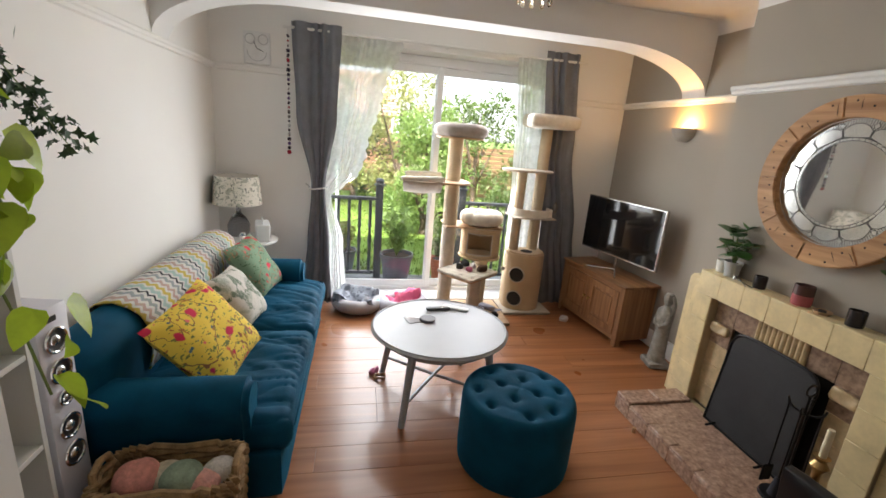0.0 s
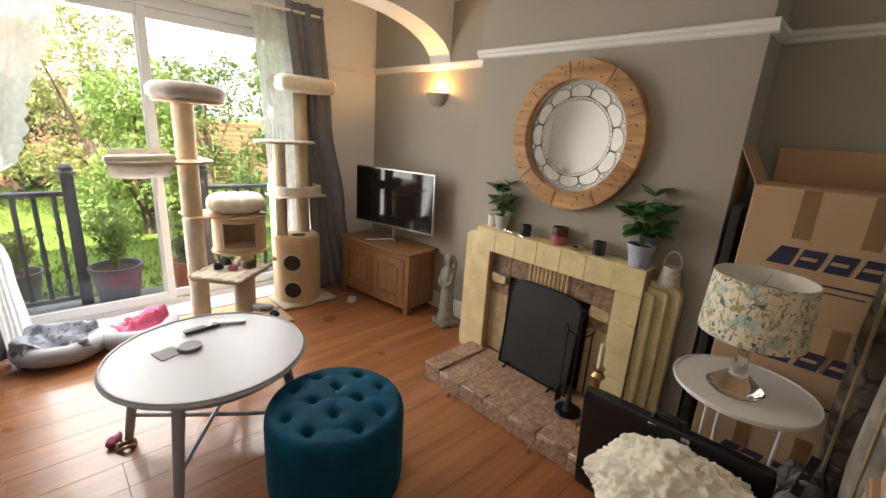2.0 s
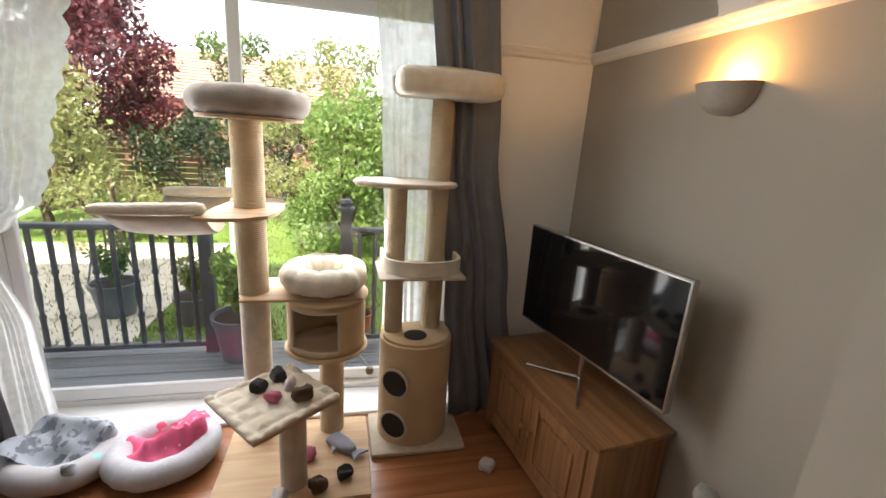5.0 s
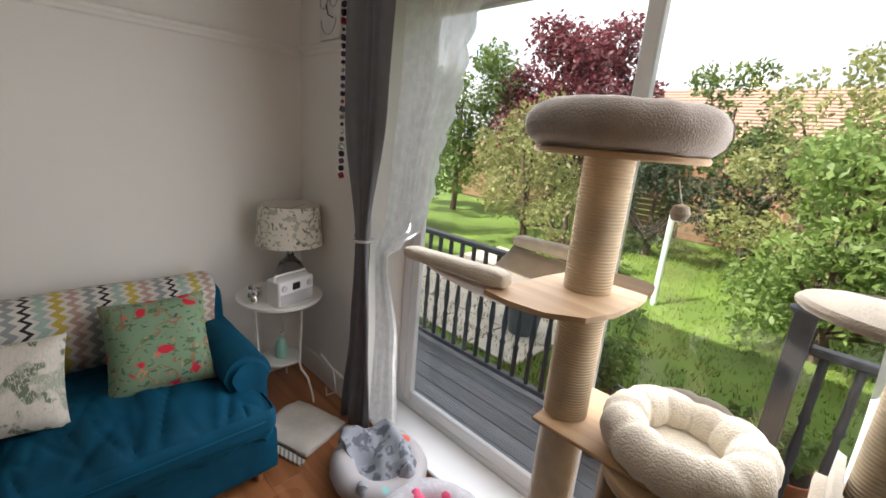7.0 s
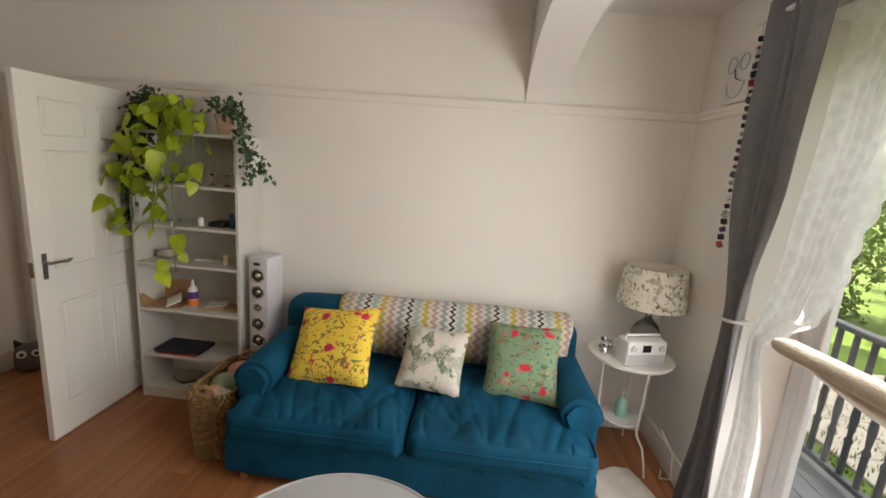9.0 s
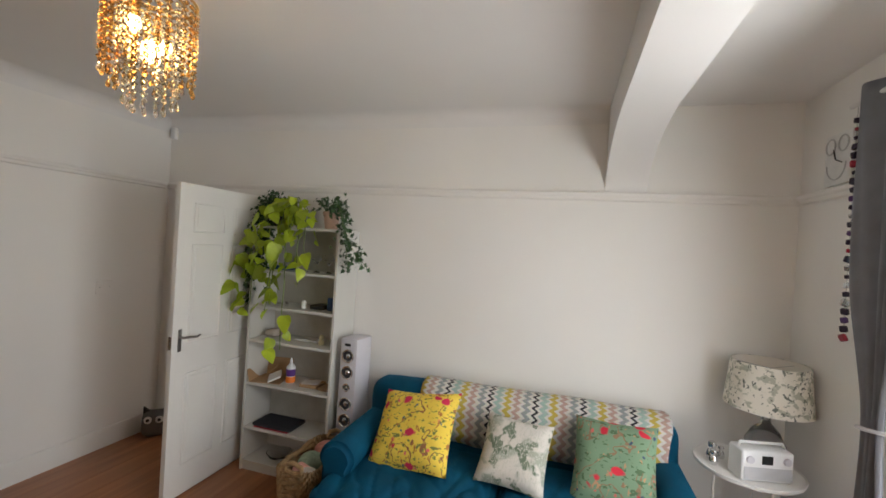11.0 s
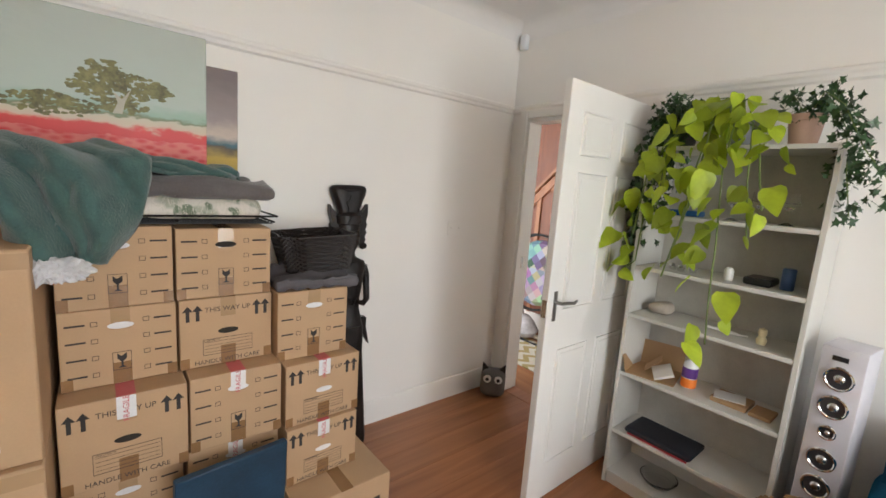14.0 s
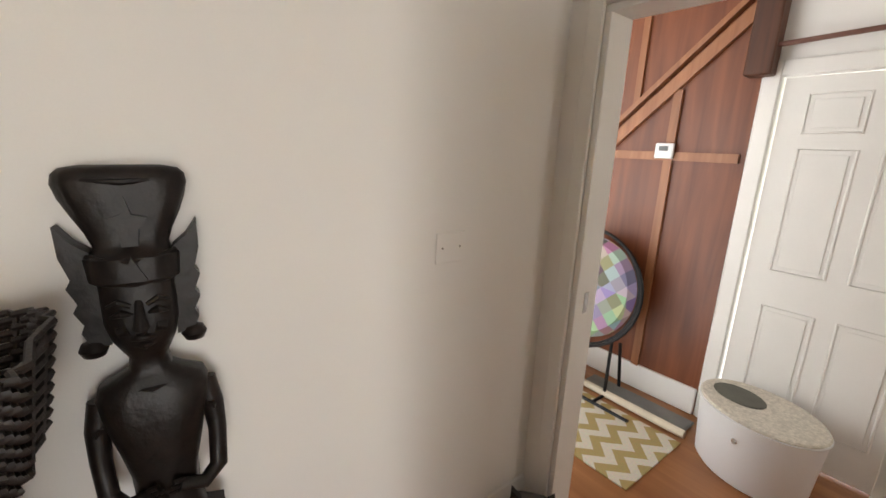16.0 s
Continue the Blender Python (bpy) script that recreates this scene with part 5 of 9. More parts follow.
part("case", B((-0.055, -0.12, 0.0), (0.055, 0.12, 0.145), 0.014, 3), UPVC, rd)
part("grille", B((0.0552, -0.11, 0.012), (0.0565, 0.11, 0.07)), mat("radio_grille", (0.5, 0.5, 0.52), 0.5, bump=0.4, fine=400), rd, "silver speaker grille")
part("display", B((0.0552, -0.03, 0.085), (0.0568, 0.02, 0.125)), BLACK_PLASTIC, rd)
for y in (-0.085, 0.085):
    part("dial", moved(L([(0, 0), (0.018, 0), (0.017, 0.008), (0, 0.009)]), pose(0.0552, y, 0.105, 0, 90, 0)), SPK, rd)
part("carry_handle", T([(0, -0.11, 0.14), (0, -0.10, 0.165), (0, 0.10, 0.165), (0, 0.11, 0.14)], 0.007), UPVC, rd)
for k, (x, y, s) in enumerate(((-0.90, 3.63, 1.0), (-0.84, 3.62, 0.8), (-0.93, 3.68, 0.7))):
    solid("silver_mouse", moved(L([(0, 0), (0.022, 0.0), (0.028, 0.022), (0.02, 0.05), (0.014, 0.058), (0.021, 0.072), (0.017, 0.09), (0, 0.097)], n=16), Matrix.Scale(s, 4)), CHROME, "small silver animal ornament on the side table", "ornament", m=pose(x, y, 0.676), group="silver animals")
bo = thing("pump_bottle", pose(-0.90, 3.79, 0.273), "pale green pump bottle on the lower tray", "bottle")
MINT = mat("mint_plastic", (0.30, 0.58, 0.48), 0.35, vary=0.05)
part("body", L([(0, 0), (0.034, 0), (0.036, 0.02), (0.034, 0.09), (0.014, 0.12), (0, 0.12)]), MINT, bo)
part("pump", T([(0, 0, 0.12), (0, 0, 0.165), (0.035, 0, 0.168)], 0.006), WHITE_SATIN, bo)
solid("lamp_cable", T([(-0.74, 3.97, 0.3), (-0.68, 4.02, 0.2), (-0.66, 4.03, 0.05), (-0.72, 4.0, 0.006), (-0.8, 4.04, 0.006)], 0.004), WHITE_SATIN, "white cable trailing behind the side table", "cable")

# wall clock and hanging beads
ck = thing("wall_clock", pose(-0.84, NY - 0.002, 2.10), "white square wall clock with cut-out face", "clock")
CK = mat("clock_white", (0.74, 0.74, 0.73), 0.5)
part("body", soft_box((-0.105, -0.022, 0.0), (0.105, 0, 0.25), 0.011, 6), CK, ck)
for x in (-0.05, 0.05):
    part("eye_ring", T([(x + 0.037 * math.cos(a), -0.024, 0.19 + 0.037 * math.sin(a)) for a in [2 * math.pi * k / 20 for k in range(20)]], 0.004, 5, True), mat("clock_grey", (0.5, 0.5, 0.5), 0.5), ck)
part("face_ring", T([(0.075 * math.cos(a), -0.024, 0.1 + 0.075 * math.sin(a)) for a in [math.pi + math.pi * k / 20 for k in range(21)]], 0.003, 5), bpy.data.materials["clock_grey"], ck)
part("hand", T([(0, -0.027, 0.12), (0.05, -0.027, 0.10)], 0.003, 5), BLACK_PLASTIC, ck)
part("hand", T([(0, -0.027, 0.12), (-0.02, -0.027, 0.17)], 0.003, 5), BLACK_PLASTIC, ck)
bd = thing("bead_string", pose(-0.587, 3.990, 1.40), "hanging string of dark and silver beads", "wall hanging")
part("string", T([(0, 0, 0), (0, 0, 0.992)], 0.0015, 4), STEEL, bd)
g = random.Random(2)
BEADS = [mat("bead_dark", (0.03, 0.02, 0.04), 0.2), mat("bead_red", (0.35, 0.03, 0.05), 0.2), STEEL, mat("bead_violet", (0.10, 0.05, 0.16), 0.2)]
for k in range(26):
    s = g.uniform(0.007, 0.016)
    z = 0.01 + 0.96 * k / 26
    part("bead", moved(B((-s, -s * 0.6, -s), (s, s * 0.6, s), s * 0.3), pose(0, 0, z, g.uniform(-20, 20), g.uniform(-20, 20), g.uniform(0, 90))), BEADS[0] if k % 2 else g.choice(BEADS), bd)

# folded cloth mat on the floor by the sofa
STRIPE = bpy.data.materials.new("striped_edge_cloth")
zigzag_material(STRIPE, [(0.66, 0.62, 0.56), (0.25, 0.24, 0.23)], [0.0, 0.55], 0.03, 5.0)
cl = thing("floor_cloth", pose(-0.52, 3.74, 0, 0, 0, 18), "pale cloth with striped edge crumpled on the floor", "cloth")
part("cloth", soft_box((-0.20, -0.16, 0.0), (0.18, 0.16, 0.035), 0.015, 12, 0.010, 12), mat("pale_cloth", (0.58, 0.54, 0.48), 0.95, vary=0.15, bump=0.3), cl)
part("striped_edge", soft_box((-0.21, -0.21, 0.0), (0.19, -0.165, 0.014), 0.006, 6), STRIPE, cl)

# ---- coffee table ----
TX, TY, TH = 0.545, 2.475, 0.49
ct = thing("coffee_table", pose(TX, TY, 0, 0, 0, 8), "round white painted coffee table with crossed stretchers", "coffee table")
TABLE_PAINT = mat("table_white", (0.38, 0.39, 0.41), 0.38, vary=0.03, scale=5, bump=0.02)
part("tabletop", round_slab(bmesh.new(), 0.435, TH - 0.026, TH - 0.002, 0.01, 64), TABLE_PAINT, ct)
part("raised_rim", T([(0.421 * math.cos(a), 0.421 * math.sin(a), TH - 0.0015) for a in [2 * math.pi * k / 64 for k in range(64)]], 0.006, 6, True), TABLE_PAINT, ct)
part("apron", L([(0.33, TH - 0.085), (0.35, TH - 0.085), (0.35, TH - 0.027), (0.33, TH - 0.027)], n=48), TABLE_PAINT, ct)
for k in range(4):
    a = math.pi / 4 + k * math.pi / 2
    c, s = math.cos(a), math.sin(a)
    part("leg", T([(0.33 * c, 0.33 * s, TH - 0.03), (0.42 * c, 0.42 * s, 0.0)], [0.026, 0.019], 12), TABLE_PAINT, ct)
for s in (-1, 1):
    a = s * math.pi / 4
    d = Vector((math.cos(a), math.sin(a), 0)) * 0.39
    part("stretcher", T([(-d.x, -d.y, 0.135), (0, 0, 0.14 + 0.012 * s), (d.x, d.y, 0.135)], 0.011, 8), TABLE_PAINT, ct)
rem = thing("remote_control", pose(0.70, 2.72, TH - 0.001, 0, 0, -28), "white remote control on the coffee table", "remote", "remotes")
part("case", soft_box((-0.09, -0.022, 0), (0.09, 0.022, 0.018), 0.008, 5), UPVC, rem)
rem2 = thing("remote_control", pose(0.575, 2.715, TH - 0.001, 0, 0, 4), "dark grey remote with silver dial", "remote", "remotes")
part("case", soft_box((-0.085, -0.022, 0), (0.085, 0.022, 0.018), 0.008, 5), mat("dark_grey_plastic", (0.05, 0.05, 0.055), 0.4), rem2)
part("dial", L([(0.008, 0.0185), (0.017, 0.0185), (0.017, 0.021), (0.008, 0.021)], (0.03, 0, 0), 20), STEEL, rem2)
COAST = mat("slate_coaster", (0.10, 0.09, 0.11), 0.5, vary=0.15)
for k in range(3):
    solid("coaster", round_slab(bmesh.new(), 0.05, 0, 0.005, 0.001, 28), COAST, "round dark coaster stacked on the coffee table", "coaster", m=pose(0.47 + 0.004 * k, 2.54 + 0.003 * k, TH - 0.001 + 0.0052 * k), group="stacked coasters")
solid("glass_square", B((-0.05, -0.05, 0), (0.05, 0.05, 0.005), 0.001), GLASS, "clear glass square coaster on the table", "coaster", m=pose(0.385, 2.55, TH - 0.001, 0, 0, 15))

# ---- pouffe ----
pf = thing("pouffe", pose(0.866, 1.865, 0), "round teal velvet pouffe with deep-buttoned top", "pouffe")
RP, HP = 0.297, 0.405
tufts = [(0.068 * i, 0.068 * j) for i in (-3, -1, 1, 3) for j in (-3, -1, 1, 3) if abs(i) + abs(j) < 6]
turn_ = math.radians(12)
tufts = [(x * math.cos(turn_) - y * math.sin(turn_), x * math.sin(turn_) + y * math.cos(turn_)) for x, y in tufts]


def tufted_height(x, y):
    """Padded top: hollows at the buttons, soft folds from each one to its neighbours."""
    c, q = math.cos(-turn_), math.sin(-turn_)
    u, v = (x * c - y * q) / 0.068, (x * q + y * c) / 0.068
    d = min(math.hypot(x - tx, y - ty) for tx, ty in tufts)
    inside = max(0.0, 1 - (math.hypot(x, y) / (RP * 0.86)) ** 6)
    fold = math.exp(-((math.sin(math.pi * (u + v) / 4) / 0.22) ** 2)) + math.exp(-((math.sin(math.pi * (u - v) / 4) / 0.22) ** 2))
    return 0.022 * (1 - (math.hypot(x, y) / RP) ** 2) - 0.036 * math.exp(-(d / 0.019) ** 2) - 0.012 * math.exp(-(d / 0.045) ** 2) - 0.004 * fold * inside


bm = bmesh.new()
verts = [[bm.verts.new((0, 0, HP + tufted_height(0, 0)))]]
N = 96
for i in range(1, 40):
    r = RP * 0.90 * i / 39
    verts.append([bm.verts.new((r * math.cos(a), r * math.sin(a), HP + tufted_height(r * math.cos(a), r * math.sin(a)))) for a in [2 * math.pi * k / N for k in range(N)]])
for r, z in ((0.945, -0.006), (0.975, -0.02), (0.993, -0.042), (1.0, -0.07), (1.003, -0.2), (1.0, -0.34), (0.985, -HP + 0.012), (0.97, -HP + 0.002), (0.9, -HP)):
    verts.append([bm.verts.new((RP * r * math.cos(2 * math.pi * k / N), RP * r * math.sin(2 * math.pi * k / N), HP + z)) for k in range(N)])
for a, b in zip(verts, verts[1:]):
    for k in range(N):
        j = (k + 1) % N
        if len(a) == 1:
            bm.faces.new((a[0], b[k], b[j]))
        else:
            bm.faces.new((a[k], b[k], b[j], a[j]))
part("upholstery", bm, TEAL, pf, angle=80)
for tx, ty in tufts:
    part("button", L([(0.012, -0.006), (0.011, 0.001), (0, 0.004)], (tx, ty, HP + tufted_height(tx, ty) + 0.006), 12), TEAL, pf)

# ---- cat trees ----
def donut_bed(parent, name, x, y, z, r, tube_r, material, squash=0.9, floor_r=True, ex=1.0, lobes=0):
    pts = [(x + ex * (r - tube_r) * math.cos(a), y + (r - tube_r) * math.sin(a), z + tube_r * squash) for a in [2 * math.pi * k / 88 for k in range(88)]]
    girth = [tube_r * (1 - (0.13 * abs(math.cos(math.pi * lobes * k / 88)) ** 8 if lobes else 0)) for k in range(88)]
    bm = T(pts, girth, 14, True)
    for v in bm.verts:
        v.co.z = z + (v.co.z - z) * squash
        v.co += Vector((1, 1, 1)) * 0.10 * tube_r * noise.noise(v.co * 14)
    ob = part(name, bm, material, parent, angle=80)
    part("inner_pad", round_slab(bmesh.new(), (r - tube_r), z, z + tube_r * 0.6, 0.008, 28, x, y) if ex == 1 else moved(round_slab(bmesh.new(), (r - tube_r), 0, tube_r * 0.6, 0.008, 28), pose(x, y, z) @ Matrix.Diagonal((ex, 1, 1, 1))), material, parent)
    return ob


t1 = thing("cat_tree", pose(0, 0, 0), "beige cat tree with sisal post, hammock, drum house and bed", "cat tree", "cat trees")
part("base_plate", soft_box((0.72, 3.46, 0.0), (1.42, 4.03, 0.032), 0.012, 4), PLY, t1)
PX, PY = 0.87, 3.935
for z0, z1 in ((0.032, 0.50), (0.50, 0.827), (0.845, 1.241), (1.258, 1.636)):
    part("sisal_post" if z0 > 1 else "post", T([(PX, PY, z0), (PX, PY, z1 - 0.001)], 0.068, 24), SISAL if z0 > 0.7 else BEIGE_PLUSH, t1)
part("top_plate", round_slab(bmesh.new(), 0.215, 1.636, 1.652, 0.004, 36, 0.90, 3.905), PLY, t1)
donut_bed(t1, "top_bed", 0.90, 3.905, 1.653, 0.245, 0.068, GREY_PLUSH)
part("side_bed_pad", round_slab(bmesh.new(), 0.2, 1.665, 1.735, 0.02, 32, 0.90, 3.905), GREY_PLUSH, t1)
plate = [(0.71, 3.655), (0.80, 3.645), (0.90, 3.66), (0.98, 3.72), (1.01, 3.82), (1.015, 3.97), (1.0, 4.10), (0.985, 4.16), (0.94, 4.185), (0.86, 4.18), (0.80, 4.13), (0.755, 4.04), (0.735, 3.92), (0.725, 3.78)]
part("hammock_plate", prism(bmesh.new(), plate, "z", 1.242, 1.257), PLY, t1, angle=30)
part("hammock_bar", moved(soft_box((-0.195, -0.033, 0.0), (0.195, 0.033, 0.045), 0.022, 8, 0.003), pose(0.555, 3.69, 1.2575, 0, 0, 6)), CREAM_FLEECE, t1, "plush padded bar")
part("hammock_bar", moved(soft_box((-0.18, -0.033, 0.0), (0.18, 0.033, 0.048), 0.022, 8, 0.003), pose(0.62, 4.165, 1.2575, 0, 0, 2)), CREAM_FLEECE, t1, "plush padded bar")
bm = bmesh.new()
rows_ = []
for k in range(13):
    v = k / 12
    y = 3.70 + (4.15 - 3.70) * v
    z = 1.26 - 0.12 * math.sin(math.pi * v)
    x0 = 0.38 + 0.07 * v
    rows_.append([bm.verts.new((x0 + (0.74 - x0) * j / 6, y, z - 0.012 * math.sin(math.pi * j / 6))) for j in range(7)])
for a, b in zip(rows_, rows_[1:]):
    for j in range(6):
        bm.faces.new((a[j], a[j + 1], b[j + 1], b[j]))
thicken(part("hammock_sling", bm, BEIGE_PLUSH, t1, "sagging plush hammock sling"), 0.008)
part("middle_plate", soft_box((0.82, 3.82, 0.827), (1.38, 4.14, 0.844), 0.008, 5), PLY, t1)
DX, DY = 1.205, 3.975
part("drum_base", round_slab(bmesh.new(), 0.21, 0.52, 0.54, 0.006, 40, DX, DY), TAN_FELT, t1)
part("drum_top", round_slab(bmesh.new(), 0.21, 0.806, 0.826, 0.006, 40, DX, DY), TAN_FELT, t1)
bm = bmesh.new()
a0, na = math.radians(-108), 48
zs_ = (0.5405, 0.575, 0.66, 0.775, 0.8055)
cols = [[bm.verts.new((DX + 0.188 * math.cos(a0 + 2 * math.pi * k / na), DY + 0.188 * math.sin(a0 + 2 * math.pi * k / na), z)) for z in zs_] for k in range(na)]
for k in range(na):
    for q in range(4):
        if q in (1, 2) and (k < 5 or k >= na - 5):
            continue
        bm.faces.new((cols[k][q], cols[(k + 1) % na][q], cols[(k + 1) % na][q + 1], cols[k][q + 1]))
thicken(part("drum_house", bm, TAN_FELT, t1, "tan felt drum house with a square opening", angle=60), 0.014)
rim = [(a, z) for a, z in [(-0.654 + 1.308 * k / 10, 0.573) for k in range(11)] + [(0.654 - 1.308 * k / 10, 0.777) for k in range(11)]]
part("opening_binding", T([(DX + 0.191 * math.cos(a0 + a), DY + 0.191 * math.sin(a0 + a), z) for a, z in rim], 0.007, 6, True), BEIGE_PLUSH, t1)
donut_bed(t1, "drum_bed", DX - 0.01, DY, 0.8445, 0.215, 0.062, CREAM_FLEECE, 1.05, lobes=11)
part("lower_post", T([(1.23, 3.95, 0.032), (1.23, 3.95, 0.52)], 0.064, 22), SISAL, t1)
part("tray_post", T([(1.07, 3.58, 0.032), (1.07, 3.58, 0.455)], 0.06, 22), BEIGE_PLUSH, t1)
tr = part("tray_board", soft_box((-0.195, -0.185, 0), (0.195, 0.185, 0.016), 0.006, 4), PLY, t1, m=pose(0.998, 3.575, 0.456, 0, 0, 39))
QUILT = print_mat("quilted_mat", (0.62, 0.56, 0.46), [((0.48, 0.42, 0.34), "spot", 14, 0.35, 0.30, ONE)], weave=200)
bm = soft_box((-0.205, -0.195, 0.0165), (0.205, 0.195, 0.046), 0.014, 40, 0.003, 16)
for v in bm.verts:
    if v.co.z > 0.034:
        v.co.z -= 0.010 * max(abs(math.cos(math.pi * v.co.x / 0.082)) ** 10, abs(math.cos(math.pi * v.co.y / 0.078)) ** 10)
part("quilted_pad", bm, QUILT, tr, "cream quilted pad")
for k, (x, y) in enumerate(((1.10, 3.80), (1.42, 3.9))):
    part("toy_ball", L([(0, -0.022), (0.016, -0.016), (0.022, 0), (0.016, 0.016), (0, 0.022)], (x if k == 0 else 1.42, 3.83, 1.53 if k == 0 else 0.44), 14), BEIGE_PLUSH, t1)
    part("toy_string", T([(x if k == 0 else 1.42, 3.83, 1.55 if k == 0 else 0.46), (x - 0.02 if k == 0 else 1.37, 3.84, 1.602 if k == 0 else 0.525)], 0.0015, 4), WHITE_SATIN, t1)

t2 = thing("cat_tree", pose(0, 0, 0), "beige cat tree with two-hole tower, tray and tall basket", "cat tree", "cat trees")
QX, QY = 1.665, 3.90
part("base_plate", soft_box((1.43, 3.70, 0.0), (1.93, 4.05, 0.03), 0.012, 5), BEIGE_PLUSH, t2)
bm = bmesh.new()
out = [(QX - 0.17, 4.04), (QX - 0.19, 3.90)] + [(QX + 0.19 * math.cos(a), 3.90 + 0.17 * math.sin(a)) for a in [math.pi + math.pi * k / 14 for k in range(1, 14)]] + [(QX + 0.19, 3.90), (QX + 0.19, 4.04)]
prism(bm, out, "z", 0.031, 0.612)
bmesh.ops.bevel(bm, geom=[e for e in bm.edges if min(v.co.z for v in e.verts) > 0.60], offset=0.015, segments=2, affect="EDGES")
part("tower", bm, TAN_FELT, t2, "tan felt tower", angle=50)
for z in (0.155, 0.40):
    d = Vector((-0.62, -0.78, 0)).normalized()
    c = Vector((QX + 0.19 * d.x * 0.985, 3.90 + 0.17 * d.y * 1.03, z))
    # the tower is solid: a flat near-black disc paints the shade inside each hole
    part("hole", moved(L([(0, 0.002), (0.072, 0.002), (0.072, 0.003), (0, 0.003)], n=28), Matrix.Translation(c) @ d.to_track_quat("Z", "Y").to_matrix().to_4x4() @ pose(0, 0, 0.010)), DARK, t2, "flat dark disc painted as the shade in a round hole")
    part("hole_rim", moved(T([(0.074 * math.cos(a), 0.074 * math.sin(a), 0.0) for a in [2 * math.pi * k / 28 for k in range(28)]], 0.008, 6, True), Matrix.Translation(c) @ d.to_track_quat("Z", "Y").to_matrix().to_4x4() @ pose(0, 0, 0.008)), BEIGE_PLUSH, t2)
# the top hole's shade is likewise a flat dark disc
part("top_hole_disc", L([(0, 0.614), (0.06, 0.614), (0.06, 0.615), (0, 0.615)], (QX - 0.01, 3.86, 0), 28), DARK, t2, "flat dark disc painted as the shade in a round hole")
part("post", T([(1.545, 3.94, 0.612), (1.545, 3.94, 1.385)], 0.048, 20), SISAL, t2)
part("post", T([(1.755, 3.975, 0.612), (1.755, 3.975, 1.79)], 0.054, 20), SISAL, t2)
part("tray_bottom", soft_box((1.45, 3.74, 0.95), (1.87, 4.04, 0.968), 0.008, 5), BEIGE_PLUSH, t2)
bm = bmesh.new()
tray_out = [(1.475, 4.035), (1.475, 3.86)] + [(1.67 + 0.195 * math.cos(a), 3.86 + 0.115 * math.sin(a)) for a in [math.pi + math.pi * k / 12 for k in range(1, 12)]] + [(1.865, 3.86), (1.865, 4.035)]
inn = [(1.67 + (x - 1.67) * 0.92, 3.90 + (y - 3.90) * 0.90) for x, y in tray_out]
for p, q, p2, q2 in zip(tray_out, tray_out[1:], inn, inn[1:]):
    ring = [bm.verts.new((*v, z)) for v, z in ((p, 0.969), (q, 0.969), (q, 1.04), (p, 1.04), (p2, 0.969), (q2, 0.969), (q2, 1.04), (p2, 1.04))]
    for f in ((0, 1, 2, 3), (5, 4, 7, 6), (3, 2, 6, 7)):
        bm.faces.new([ring[i] for i in f])
bmesh.ops.remove_doubles(bm, verts=bm.verts[:], dist=0.0005)
part("tray_rim", bm, CREAM_FLEECE, t2, "plush tray rim", angle=60)
part("upper_shelf", moved(round_slab(bmesh.new(), 0.225, 1.385, 1.407, 0.008, 36), pose(1.58, 3.90, 0) @ Matrix.Diagonal((1.12, 0.72, 1, 1))), BEIGE_PLUSH, t2, "plush half-round shelf")
part("top_basket", soft_box((1.51, 3.78, 1.79), (2.005, 4.06, 1.915), 0.05, 10, 0.003), CREAM_FLEECE, t2, "plush top basket")
part("basket_inside", moved(round_slab(bmesh.new(), 0.13, 1.905, 1.919, 0.004, 28), pose(1.76, 3.925, 0) @ Matrix.Diagonal((1.4, 0.8, 1, 1))), BEIGE_PLUSH, t2)
solid("feather_toy", moved(L([(0, 0), (0.02, 0.02), (0.026, 0.06), (0.012, 0.1), (0, 0.12)], n=10), pose(1.90, 3.88, 1.0)), mat("feather", (0.16, 0.14, 0.12), 0.9, bump=0.8), "dark feather toy tucked behind the cat tray", "cat toy")

# toys and small clutter on the quilted pad and floor
g = random.Random(9)
TOYM = [mat("toy_black", (0.02, 0.018, 0.018), 0.9), mat("toy_pink", (0.45, 0.12, 0.2), 0.9), mat("toy_white", (0.55, 0.5, 0.5), 0.9), mat("toy_brown", (0.09, 0.05, 0.03), 0.9)]
for k, (x, y, z) in enumerate(((0.93, 3.62, 0.499), (1.0, 3.54, 0.499), (1.06, 3.62, 0.499), (1.12, 3.54, 0.499), (1.0, 3.70, 0.499), (0.15, 2.72, 0.0), (1.02, 3.46, 0.034), (1.18, 3.52, 0.034), (1.30, 3.58, 0.034), (1.12, 3.72, 0.034), (2.0, 3.55, 0.0))):
    s = g.uniform(0.03, 0.045)
    solid("cat_toy", soft_box((-s, -s * 0.8, 0), (s, s * 0.8, s * 1.3), s * 0.5, 6, 0.012, 30, 0, k), TOYM[k % 4], "small plush cat toy lying about", "cat toy", m=pose(x, y, z, 0, 0, g.uniform(0, 180)), group="cat toys")
ff = thing("fish_toy", pose(1.300, 3.765, 0.033, 0, 0, -48), "grey plush fish toy lying on the cat tree base", "cat toy", "cat toys")
FISH = mat("grey_blue_fleece", (0.26, 0.27, 0.33), 0.95, vary=0.15, bump=0.6, fine=180)
bm = soft_box((-0.11, -0.045, 0.0), (0.07, 0.045, 0.04), 0.02, 12, 0.004, 14)
for v in bm.verts:
    v.co.y *= 1 - 0.65 * max(0, (v.co.x + 0.02) / 0.09) ** 1.5
part("body", bm, FISH, ff)
part("tail", prism(bmesh.new(), [(0.06, -0.012), (0.115, -0.05), (0.10, 0.0), (0.115, 0.05), (0.06, 0.012)], "z", 0.012, 0.024), FISH, ff)
